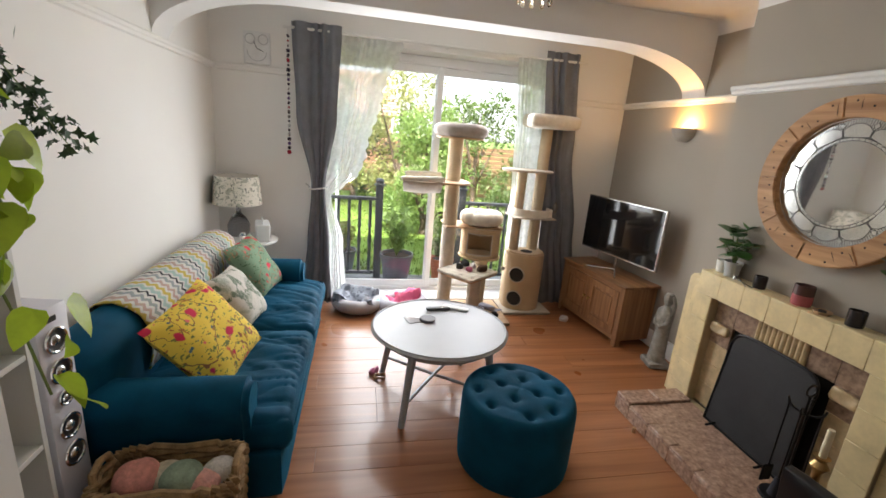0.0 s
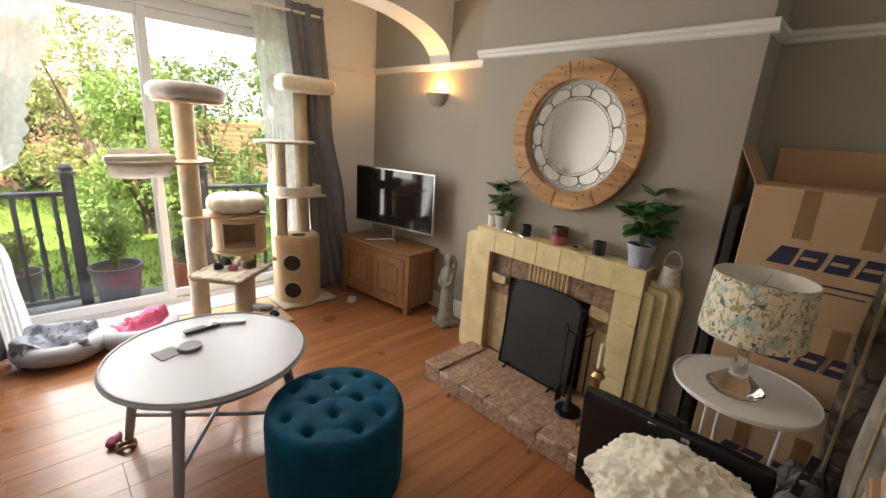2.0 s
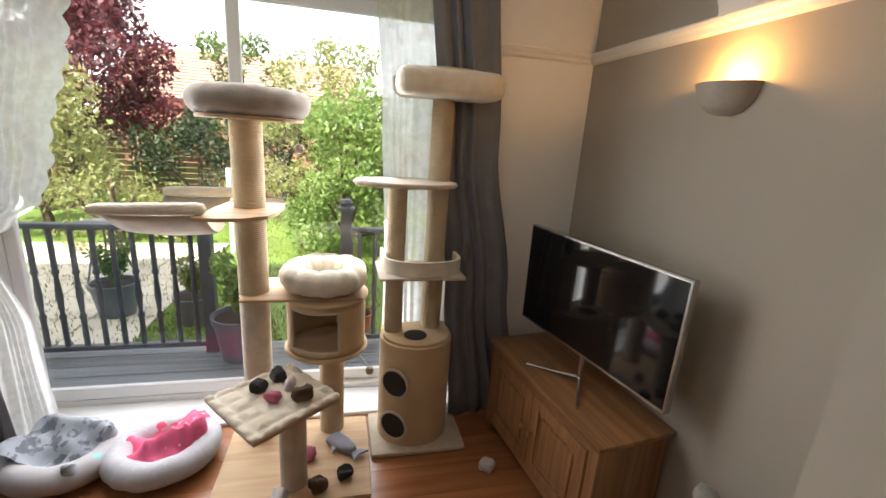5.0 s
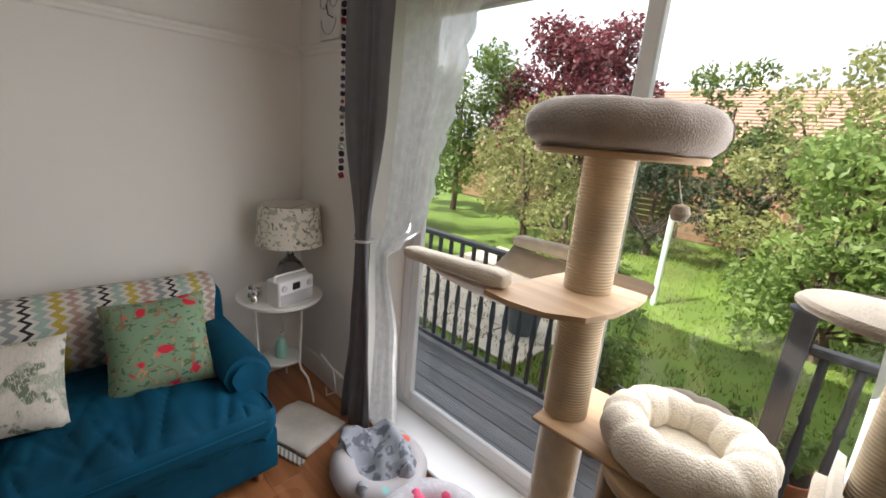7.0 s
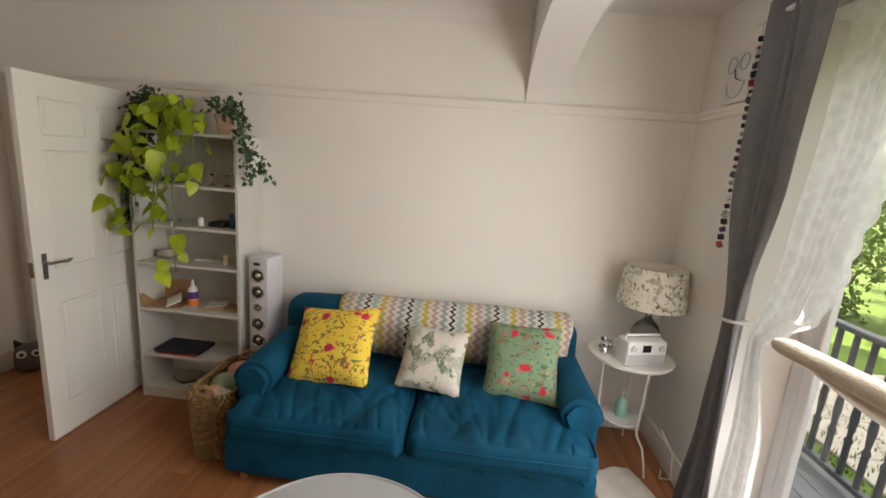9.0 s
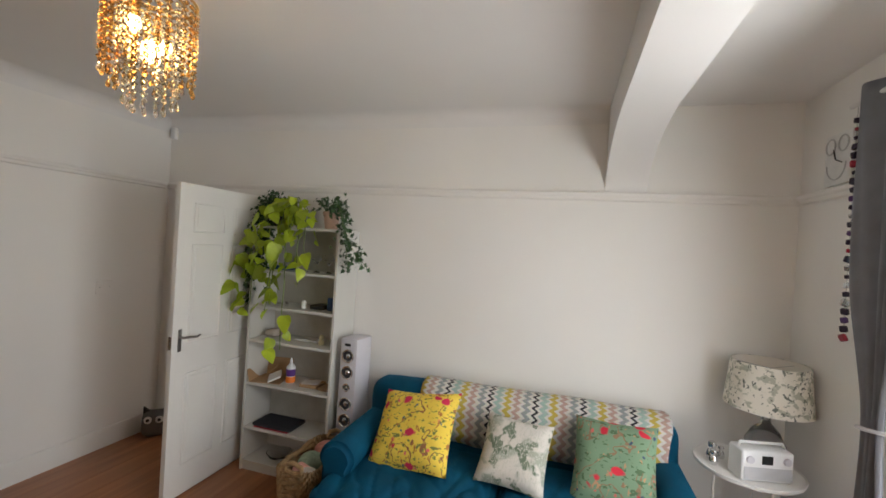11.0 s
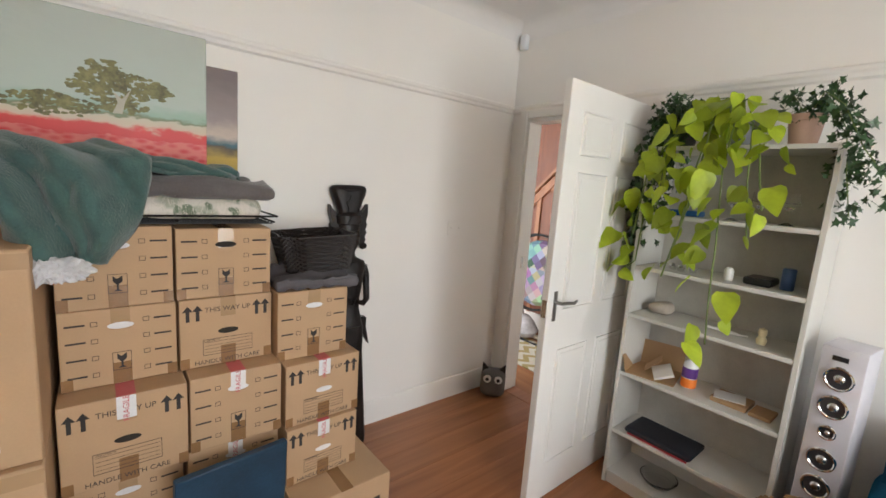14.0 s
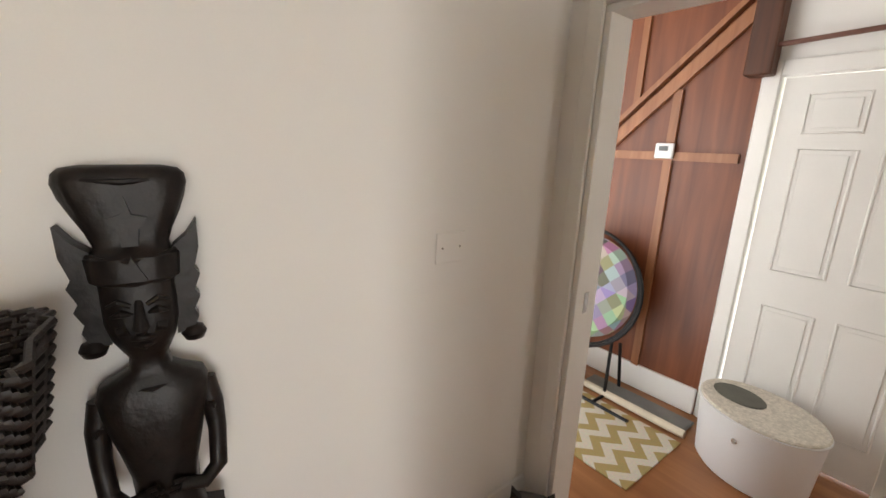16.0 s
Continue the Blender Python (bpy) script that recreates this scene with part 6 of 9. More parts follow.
part("fin", prism(bmesh.new(), [(-0.06, -0.04), (-0.02, -0.04), (-0.01, -0.075)], "z", 0.012, 0.022), FISH, ff)
ht = thing("hair_clip", pose(0.19, 2.66, 0), "brown and black hair clip on the floor", "hair clip")
part("clip", T([(0.035 * math.cos(a), 0.028 * math.sin(a), 0.015 + 0.008 * math.sin(3 * a)) for a in [2 * math.pi * k / 16 for k in range(16)]], 0.010, 6, True), mat("amber_plastic", (0.35, 0.18, 0.07), 0.3), ht)

# ---- pet beds ----
def pet_bed(x, y, ang, outer, blanket, label):
    b = thing("pet_bed", pose(x, y, 0, 0, 0, ang), label, "pet bed", "pet beds")
    part("base", moved(round_slab(bmesh.new(), 0.185, 0.002, 0.05, 0.02, 36), Matrix.Diagonal((1.1, 0.95, 1, 1))), outer, b)
    donut_bed(b, "bolster", 0, 0, 0.025, 0.235, 0.062, outer, 0.95, True, 1.08)
    part("blanket", soft_box((-0.18, -0.15, 0.06), (0.18, 0.15, 0.14), 0.035, 22, 0.05, 12, 0, int(x * 10)), blanket, b, "crumpled fleece blanket")
    return b


SPOT_BED = print_mat("spotted_bed", (0.37, 0.355, 0.365), [((0.36, 0.36, 0.40), "noise", 16, 0.55, 0.60, ONE), ((0.62, 0.12, 0.08), "spot", 5, 0.13, 0.11, ONE), ((0.2, 0.5, 0.5), "spot", 6, 0.1, 0.085, ONE)])
PATTERN_BED = print_mat("white_patterned_bed", (0.39, 0.38, 0.41), [((0.42, 0.43, 0.48), "noise", 30, 0.56, 0.60, ONE)])
pet_bed(0.03, 3.86, -20, SPOT_BED, print_mat("grey_star_fleece", (0.26, 0.28, 0.32), [((0.12, 0.13, 0.16), "noise", 22, 0.54, 0.6, ONE)]), "round white pet bed with grey patterned blanket")
pet_bed(0.45, 3.83, 15, PATTERN_BED, print_mat("pink_star_fleece", (0.62, 0.10, 0.20), [((0.75, 0.45, 0.52), "spot", 20, 0.16, 0.12, ONE)]), "round white pet bed with pink spotted blanket")

# ---- television and cabinet ----
cb = thing("tv_cabinet", pose(2.105, 3.895, 0, 0, 0, 7.1), "dark oak corner cabinet with two panelled doors", "cabinet")
W, D, H = 0.885, 0.36, 0.555
part("body", B((0.02, -W + 0.01, 0.05), (D, -0.01, H - 0.025), 0.004), OAK, cb)
part("top", B((-0.012, -W - 0.012, H - 0.0245), (D + 0.01, 0.012, H), 0.007, 2), OAK_X, cb)
for y in (-W + 0.0, -0.055):
    part("corner_post", B((0.0, y, 0.0), (0.055, y + 0.055, H - 0.025), 0.004), OAK, cb)
part("plinth_rail", B((0.006, -W + 0.056, 0.05), (0.0195, -0.056, 0.10), 0.002), OAK_X, cb)
part("top_rail", B((0.006, -W + 0.056, H - 0.065), (0.0195, -0.056, H - 0.026), 0.002), OAK_X, cb)
for y0, y1, ky in ((-W + 0.058, -W / 2 - 0.002, -W / 2 - 0.03), (-W / 2 + 0.002, -0.058, -W / 2 + 0.03)):
    z0, z1 = 0.102, H - 0.067
    d = part("cabinet_door", B((0.004, y0, z0), (0.019, y1, z1), 0.002), OAK, cb)
    bm = bmesh.new()
    for a, b in (((y0 + 0.001, z0), (y0 + 0.055, z1)), ((y1 - 0.055, z0), (y1 - 0.001, z1)), ((y0 + 0.056, z0), (y1 - 0.056, z0 + 0.055)), ((y0 + 0.056, z1 - 0.055), (y1 - 0.056, z1))):
        box(bm, (-0.006, a[0], a[1]), (0.0035, b[0], b[1]), 0.002)
    part("frame", bm, OAK, d)
    part("raised_panel", B((-0.003, y0 + 0.075, z0 + 0.075), (0.0035, y1 - 0.075, z1 - 0.075), 0.006), OAK, d)
    part("knob", moved(L([(0.006, 0), (0.006, 0.012), (0.014, 0.018), (0.012, 0.028), (0, 0.03)], n=14), pose(-0.006, ky, 0.30, 0, -90, 0)), BRASS, d, "brass knob")
tv = thing("television", pose(2.245, 3.87, H + 0.0005, 0, 0, 11.0), "flat television with thin silver bezel, switched off", "television")
part("bezel", B((0.0, -0.91, 0.145), (0.035, 0.0, 0.66), 0.004), STEEL, tv)
SCREEN = mat("glossy_screen", (0.008, 0.008, 0.009), 0.06, vary=0.1, bump=0)
part("screen", B((-0.0015, -0.90, 0.16), (0.0, -0.01, 0.65)), SCREEN, tv, "black glossy screen", smooth=False)
part("stand_neck", T([(0.03, -0.455, 0.16), (0.03, -0.455, 0.02)], 0.012), STEEL, tv)
part("stand_foot", T([(0.03, -0.455, 0.025), (-0.12, -0.62, 0.006)], 0.008), STEEL, tv)
part("stand_foot", T([(0.03, -0.455, 0.025), (-0.12, -0.25, 0.006)], 0.008), STEEL, tv)
bm = box(bmesh.new(), (-0.085, -0.085, 0), (0.085, 0.085, 0.05), 0.01)
lathe(bm, [(0, 0.05), (0.07, 0.05), (0.066, 0.12), (0.060, 0.24), (0.056, 0.32), (0.064, 0.38), (0.072, 0.44), (0.066, 0.475), (0.034, 0.50), (0.024, 0.515), (0.036, 0.54), (0.042, 0.575), (0.034, 0.61), (0, 0.622)], n=22)
for v in bm.verts:
    if v.co.z > 0.06:
        v.co.x *= 0.82
        v.co += Vector((v.co.x, v.co.y, 0)) * 0.16 * noise.noise(Vector((v.co.x * 60, v.co.y * 60, v.co.z * 7)))
for s in (-1, 1):
    tube(bm, [(0, s * 0.066, 0.455), (-0.02, s * 0.076, 0.39), (-0.052, s * 0.040, 0.345), (-0.058, s * 0.008, 0.36)], [0.02, 0.018, 0.015, 0.013], 8)
tube(bm, [(0.012, 0.036, 0.60), (0.03, 0.05, 0.54), (0.03, 0.055, 0.46), (0.02, -0.055, 0.46), (0.03, -0.05, 0.54), (0.012, -0.036, 0.60)], 0.014, 8)
solid("garden_statue", bm, mat("weathered_stone", (0.27, 0.255, 0.225), 0.9, vary=0.35, scale=18, bump=0.5), "weathered grey stone figure standing on the floor", "statue", m=pose(2.40, 2.73, 0, 0, 0, -12))

# ---- wall light ----
sc = thing("wall_light", pose(EX - 0.001, 3.165, 1.755), "plaster uplighter bowl glowing warm on the wall", "wall light")
bm = bmesh.new()
prof = [(0.02, 0.0), (0.055, 0.012), (0.085, 0.045), (0.10, 0.095), (0.105, 0.105), (0.095, 0.105), (0.08, 0.06), (0.02, 0.03)]
prevr = None
for r, z in prof:
    row = [bm.verts.new((-r * math.sin(math.pi * k / 16), r * 1.15 * math.cos(math.pi * k / 16), z)) for k in range(17)]
    if prevr:
        for k in range(16):
            bm.faces.new((prevr[k], prevr[k + 1], row[k + 1], row[k]))
    prevr = row
part("bowl", bm, mat("plaster_bowl", (0.42, 0.38, 0.32), 0.7), sc)
part("bulb", L([(0, 0), (0.012, 0.0), (0.022, 0.03), (0.02, 0.05), (0, 0.062)], (-0.05, 0, 0.05), 14), glow("warm_bulb", (1.0, 0.55, 0.2), 3), sc, "glowing warm bulb")

# ---- chandelier ----
CHX, CHY = 0.545, 1.47
ch = thing("chandelier", pose(CHX, CHY, 2.02), "amber crystal-drop ceiling chandelier, lit", "chandelier")
AMBER = glass("amber_crystal", (0.92, 0.56, 0.20), 0.05, 1.5)
CLEARC = glass("clear_crystal", (0.95, 0.85, 0.68), 0.03, 1.5)
part("ceiling_plate", L([(0, 0.535), (0.06, 0.535), (0.065, 0.545), (0.065, CZ - 2.0201), (0, CZ - 2.0201)], n=24), CHROME, ch)
part("stem", T([(0, 0, 0.44), (0, 0, 0.54)], 0.008), CHROME, ch)
for r, z in ((0.130, 0.44), (0.09, 0.44), (0.05, 0.43)):
    part("ring", T([(r * math.cos(a), r * math.sin(a), z) for a in [2 * math.pi * k / 32 for k in range(32)]], 0.005, 6, True), BRASS, ch)
for k in range(4):
    a = k * math.pi / 2
    part("spoke", T([(0, 0, 0.44), (0.130 * math.cos(a), 0.130 * math.sin(a), 0.44)], 0.003, 5), BRASS, ch)
def crystal_strand(n, drop, mats):
    bm = bmesh.new()
    z = -0.008
    for k in range(n):
        s = 0.0105
        lathe(bm, [(0, z), (s, z - s), (0, z - 2 * s)], (0, 0, 0), 6)
        z -= 2.25 * s
    lathe(bm, [(0, z), (drop * 0.35, z - drop), (drop * 0.22, z - drop * 1.45), (0, z - drop * 1.6)], (0, 0, 0), 6)
    return bm


sm = [mesh_of("strand", crystal_strand(n, d, 0), m, smooth=False) for n, d, m in ((9, 0.022, AMBER), (10, 0.022, CLEARC), (11, 0.024, AMBER), (13, 0.024, CLEARC))]
g = random.Random(6)
for r, cnt, pick in ((0.130, 30, (0, 1, 2)), (0.09, 18, (1, 2, 3)), (0.05, 9, (3, 3))):
    for k in range(cnt):
        a = 2 * math.pi * k / cnt
        ob = new("crystal_strand", sm[g.choice(pick)])
        ob.parent = ch
        ob.matrix_basis = pose(r * math.cos(a), r * math.sin(a), 0.437 - (0.03 if r < 0.08 else 0), 0, 0, g.uniform(0, 360))
part("bulb", L([(0, 0.0), (0.018, 0.01), (0.028, 0.04), (0.02, 0.07), (0, 0.08)], (0, 0, 0.22), 14), glow("chandelier_glow", (1.0, 0.66, 0.30), 8), ch, "glowing bulb")
for s in (-1, 1):
    part("bulb", L([(0, 0.0), (0.012, 0.01), (0.02, 0.03), (0.014, 0.05), (0, 0.055)], (0.08 * s, 0.03 * s, 0.28), 14), bpy.data.materials["chandelier_glow"], ch, "glowing bulb")

# ---- fireplace ----
CREAM_TILE = mat("cream_glazed_tile", (0.78, 0.64, 0.36), 0.3, vary=0.12, scale=9, bump=0.06, fine=50)
BROWN_TILE = mat("mottled_brown_tile", (0.42, 0.29, 0.20), 0.35, vary=0.5, scale=34, bump=0.15, fine=60, second=(0.16, 0.095, 0.062))
HEARTH_TILE = mat("mottled_hearth_tile", (0.56, 0.38, 0.275), 0.32, vary=0.5, scale=44, bump=0.15, fine=80, second=(0.22, 0.12, 0.085))
TAN_TILE = mat("tan_glazed_tile", (0.56, 0.42, 0.24), 0.35, vary=0.2, scale=18, bump=0.1, fine=60)
GROUT = mat("tile_grout", (0.50, 0.41, 0.25), 0.9)
fp = thing("fireplace", pose(0, 0, 0), "stepped cream tiled fireplace with brown tile inset", "fireplace")
FX = 2.185
part("core", B((FX + 0.012, 1.152, 0.0), (BX - 0.001, 1.285, 0.945)), GROUT, fp)
part("core", B((FX + 0.012, 2.155, 0.0), (BX - 0.001, 2.275, 0.945)), GROUT, fp)
part("core", B((FX + 0.012, 1.286, 0.815), (BX - 0.001, 2.154, 0.945)), GROUT, fp)


def tile(y0, y1, z0, z1, x0=FX, x1=FX + 0.0115, material=CREAM_TILE, name="tile", bev=0.0022):
    part(name, B((x0, y0 + 0.0004, z0 + 0.0004), (x1, y1 - 0.0004, z1 - 0.0004), bev), material, fp)


n = 7
for k in range(n):
    y0 = 1.15 + (2.277 - 1.15) * k / n
    y1 = 1.15 + (2.277 - 1.15) * (k + 1) / n
    tile(y0, y1, 0.813, 0.958)
    part("mantel_tile", B((FX - 0.002, y0 + 0.0004, 0.946), (BX - 0.001, y1 - 0.0004, 0.962), 0.004), CREAM_TILE, fp)
for y0, y1 in ((1.15, 1.287), (2.153, 2.277)):
    for k in range(5):
        tile(y0, y1, 0.813 * k / 5, 0.813 * (k + 1) / 5)
for side, edge in ((-1, 1.15), (1, 2.277)):
    # layers from the widest and tallest at the wall to the narrowest in front, each with a rounded outer shoulder
    for k, (w, top, x0, x1) in enumerate(((0.160, 0.895, FX + 0.075, BX - 0.001), (0.110, 0.868, FX + 0.048, FX + 0.0745), (0.058, 0.842, FX + 0.022, FX + 0.0475))):
        rad = 0.05 - 0.012 * k
        out = [(edge, 0.0), (edge + side * w, 0.0)] + [(edge + side * (w - rad + rad * math.cos(a)), top - rad + rad * math.sin(a)) for a in [math.pi / 2 * q / 6 for q in range(7)]] + [(edge, top)]
        bm = prism(bmesh.new(), out, "x", x0, x1)
        bmesh.ops.bevel(bm, geom=[e for e in bm.edges if max(v.co.x for v in e.verts) < x0 + 0.001], offset=0.006, segments=2, affect="EDGES")
        part("stepped_wing", bm, CREAM_TILE, fp, "stepped cream tiled wing")
        for q in range(1, 6):
            part("tile_joint", B((x0 - 0.0006, edge + (0.001 if side > 0 else -w + 0.006), q * top / 6), (x0 + 0.001, edge + (w - 0.006 if side > 0 else -0.001), q * top / 6 + 0.0016)), GROUT, fp, smooth=False)
IX = FX + 0.06
ys = [1.287 + (2.153 - 1.287) * k / 6 for k in range(7)]
for k in range(6):
    if k in (0, 5):
        for j in range(4):
            tile(ys[k], ys[k + 1], 0.10 + 0.142 * j, 0.10 + 0.142 * (j + 1), IX, IX + 0.02, TAN_TILE if j < 3 else BROWN_TILE, "inset_tile")
    tile(ys[k], ys[k + 1], 0.668, 0.813, IX, IX + 0.02, BROWN_TILE, "inset_tile")
for k in (2, 3):
    for j in range(5):
        y = ys[k] + (ys[k + 1] - ys[k]) * (j + 0.5) / 5
        part("reed", T([(IX - 0.001, y, 0.672), (IX - 0.001, y, 0.808)], 0.0142, 8), TAN_TILE, fp)
for y0, y1 in ((1.30, 1.42), (2.02, 2.14)):
    part("corner_bracket", soft_box((IX - 0.03, y0, 0.60), (IX - 0.001, y1, 0.666), 0.012, 8, 0.010, 26), TAN_TILE, fp, "moulded tan bracket")
# the firebox is a solid black block behind the inset tiles
part("firebox", B((IX + 0.021, 1.43, 0.10), (BX - 0.002, 2.01, 0.667)), mat("firebox_black", (0.012, 0.011, 0.01), 0.95), fp, "plain black block filling the fire opening")
part("inset_back", B((IX + 0.021, 1.288, 0.1), (BX - 0.003, 1.429, 0.812)), GROUT, fp)
part("inset_back", B((IX + 0.021, 2.011, 0.1), (BX - 0.003, 2.152, 0.812)), GROUT, fp)
part("inset_back", B((IX + 0.021, 1.43, 0.668), (BX - 0.003, 2.01, 0.812)), GROUT, fp)
he = thing("hearth", pose(0, 0, 0), "raised mottled brown tiled hearth", "hearth")
part("bed", B((1.745, 1.01, 0.0), (FX + 0.058, 2.225, 0.088)), GROUT, he)
hy = [1.005 + (2.10 - 1.005) * k / 6 for k in range(7)]
for k in range(6):
    for x0, x1 in ((1.80, 1.995), (1.995, FX - 0.002)):
        part("tile", B((x0 + 0.0005, hy[k] + 0.0005, 0.0885), (x1 - 0.0005, hy[k + 1] - 0.0005, 0.102), 0.0015), HEARTH_TILE, he)
    part("edge_tile", B((1.73, hy[k] + 0.001, 0.002), (1.7445, hy[k + 1] - 0.001, 0.088), 0.003), HEARTH_TILE, he)
    part("nosing_tile", B((1.73, hy[k] + 0.001, 0.0885), (1.799, hy[k + 1] - 0.001, 0.106), 0.006), HEARTH_TILE, he)
for k in range(2):
    x0, x1 = 1.73 + 0.228 * k, 1.73 + 0.228 * (k + 1) - 0.002
    part("end_tile", B((x0, 2.102, 0.0885), (x1, 2.24, 0.118), 0.006), HEARTH_TILE, he)
    part("end_tile", B((x0, 2.2255, 0.002), (x1, 2.24, 0.088), 0.003), HEARTH_TILE, he)
part("edge_tile", B((1.73, 2.101, 0.002), (1.7445, 2.225, 0.088), 0.003), HEARTH_TILE, he)
fs = thing("fire_screen", pose(2.140, 1.70, 0.106, 0, 6, -2), "black mesh fire screen with clipped corners", "fire screen")
out = [(-0.252, 0.0), (0.252, 0.0), (0.252, 0.50), (0.244, 0.54), (0.225, 0.565), (0.19, 0.58), (0.10, 0.588), (-0.10, 0.588), (-0.19, 0.58), (-0.225, 0.565), (-0.244, 0.54), (-0.252, 0.50)]
part("mesh_panel", prism(bmesh.new(), [(y * 0.97, 0.01 + z * 0.97) for y, z in out], "x", -0.003, 0.003), mat("black_mesh", (0.02, 0.02, 0.022), 0.5, 0.3, vary=0.3, bump=0.5, fine=500), fs)
part("frame", T([(0, y, z) for y, z in out], 0.009, 8, True), BLACK_IRON, fs)
for y in (-0.17, 0.17):
    part("foot", T([(0.06, y, 0.0), (0, y, 0.02), (-0.06, y, 0.0)], 0.007), BLACK_IRON, fs)
tl = thing("fire_tools", pose(2.02, 1.36, 0.107), "black iron fireside companion set", "fire tools")
part("base", L([(0, 0), (0.075, 0), (0.07, 0.015), (0.02, 0.025), (0, 0.025)]), BLACK_IRON, tl)
part("stem", T([(0, 0, 0.02), (0, 0, 0.55)], 0.007), BLACK_IRON, tl)
part("ring", T([(0.028 * math.cos(a), 0, 0.58 + 0.028 * math.sin(a)) for a in [2 * math.pi * k / 16 for k in range(16)]], 0.005, 6, True), BLACK_IRON, tl)
for k in range(4):
    a = 0.4 + k * math.pi / 2
    c, s = math.cos(a), math.sin(a)
    part("hook_arm", T([(0, 0, 0.46), (0.04 * c, 0.04 * s, 0.47), (0.065 * c, 0.065 * s, 0.49), (0.07 * c, 0.07 * s, 0.515)], 0.005), BLACK_IRON, tl)
    tool = part(("poker", "shovel", "brush", "tongs")[k], T([(0.062 * c, 0.062 * s, 0.50), (0.062 * c, 0.062 * s, 0.13)], 0.005), BLACK_IRON, tl)
    if k == 1:
        part("blade", B((0.062 * c - 0.03, 0.062 * s - 0.006, 0.05), (0.062 * c + 0.03, 0.062 * s + 0.006, 0.14), 0.005), BLACK_IRON, tool)
    if k == 2:
        part("bristles", T([(0.062 * c, 0.062 * s, 0.14), (0.062 * c, 0.062 * s, 0.045)], [0.012, 0.026], 10), mat("bristle", (0.03, 0.03, 0.04), 0.95, bump=0.8), tool)
cs = thing("candlestick", pose(1.95, 1.20, 0.107) @ Matrix.Scale(1.25, 4), "turned brass candlestick with cream candle", "candlestick")
part("stick", L([(0, 0), (0.05, 0), (0.052, 0.012), (0.02, 0.03), (0.014, 0.06), (0.028, 0.08), (0.014, 0.10), (0.012, 0.15), (0.027, 0.175), (0.013, 0.20), (0.013, 0.24), (0.028, 0.265), (0.016, 0.285), (0.024, 0.30), (0, 0.30)]), BRASS, cs)
part("candle", L([(0, 0.30), (0.011, 0.30), (0.011, 0.40), (0.009, 0.405), (0, 0.403)]), mat("candle_wax", (0.75, 0.66, 0.45), 0.5), cs, "cream wax candle")
for k in range(2):
    solid("cork_stub", L([(0, 0), (0.013, 0), (0.011, 0.032), (0, 0.032)], (1.70 - 0.01 * k, 1.98 - 0.6 * k, 0), 10), mat("cork", (0.4, 0.24, 0.12), 0.9), "small cork stub by the hearth", "cork")

# ---- round mosaic mirror ----
MY, MZ = 1.715, 1.58
mr_ = thing("wall_mirror", pose(BX - 0.002, MY - 0.008, MZ) @ Matrix.Scale(1.03, 4), "round mirror with mosaic petals in a reclaimed wood ring", "mirror")
SILVER = mat("mirror_silver", (0.86, 0.87, 0.86), 0.03, 1.0, vary=0.01, bump=0)
PETAL = mat("mirror_petal", (0.88, 0.88, 0.84), 0.12, 1.0, vary=0.05, scale=20, bump=0.02)
nseg = 9
for k in range(nseg):
    bm = bmesh.new()
    a0, a1 = 2 * math.pi * k / nseg + 0.0015, 2 * math.pi * (k + 1) / nseg - 0.0015
    pts = [(0.395 * math.cos(a0 + (a1 - a0) * j / 6), 0.395 * math.sin(a0 + (a1 - a0) * j / 6)) for j in range(7)] + [(0.298 * math.cos(a1 + (a0 - a1) * j / 6), 0.298 * math.sin(a1 + (a0 - a1) * j / 6)) for j in range(7)]
    prism(bm, pts, "x", -0.055, 0)
    bmesh.ops.bevel(bm, geom=[e for e in bm.edges if max(v.co.x for v in e.verts) < -0.05], offset=0.005, segments=2, affect="EDGES")
    p = part("wood_segment", bm, MIRROR_WOOD, mr_, "knotty reclaimed pine" if k == 0 else "", angle=35)
    for j in range(3):
        a = a0 + (a1 - a0) * (0.2 + 0.3 * j)
        r = 0.325 + 0.022 * ((j * 2 + k) % 3)
        part("nail_hole", moved(L([(0, 0), (0.005, 0), (0.005, 0.001), (0, 0.001)], n=8), pose(-0.0552, r * math.cos(a), r * math.sin(a), 0, -90, 0)), DARK, p)
part("grout_disc", moved(L([(0, 0), (0.30, 0), (0.30, 0.012), (0, 0.012)], n=64), pose(-0.001, 0, 0, 0, -90, 0)), mat("mosaic_grout", (0.17, 0.17, 0.16), 0.8), mr_, "dark mosaic grout", angle=30)
part("mirror_glass", moved(L([(0, 0.0125), (0.196, 0.0125), (0.196, 0.0165), (0, 0.0165)], n=64), pose(-0.001, 0, 0, 0, -90, 0)), SILVER, mr_, "round mirror glass", smooth=False)
for k in range(48):
    a = 2 * math.pi * k / 48
    part("bead_tile", moved(B((-0.0055, -0.0118, 0.0125), (0.0055, 0.0118, 0.0165)), pose(-0.001, 0, 0, 0, -90, 0) @ pose(0.2038 * math.cos(a), 0.2038 * math.sin(a), 0, 0, 0, math.degrees(a))), PETAL, mr_, smooth=False)
npet = 12
FACE = pose(-0.001, 0, 0, 0, -90, 0)
PET = [(0.0, -0.0530), (0.026, -0.0600), (0.046, -0.044), (0.057, -0.020), (0.060, 0.004), (0.055, 0.026), (0.043, 0.046), (0.026, 0.0600), (0.0, 0.0530)]
GEM = [(-0.012, 0.0), (0.004, -0.0115), (0.016, 0.0), (0.004, 0.0115)]
GROUT_M = bpy.data.materials["mosaic_grout"]
pet_mesh = mesh_of("petal", prism(bmesh.new(), PET, "z", 0, 0.0030), PETAL, smooth=False)
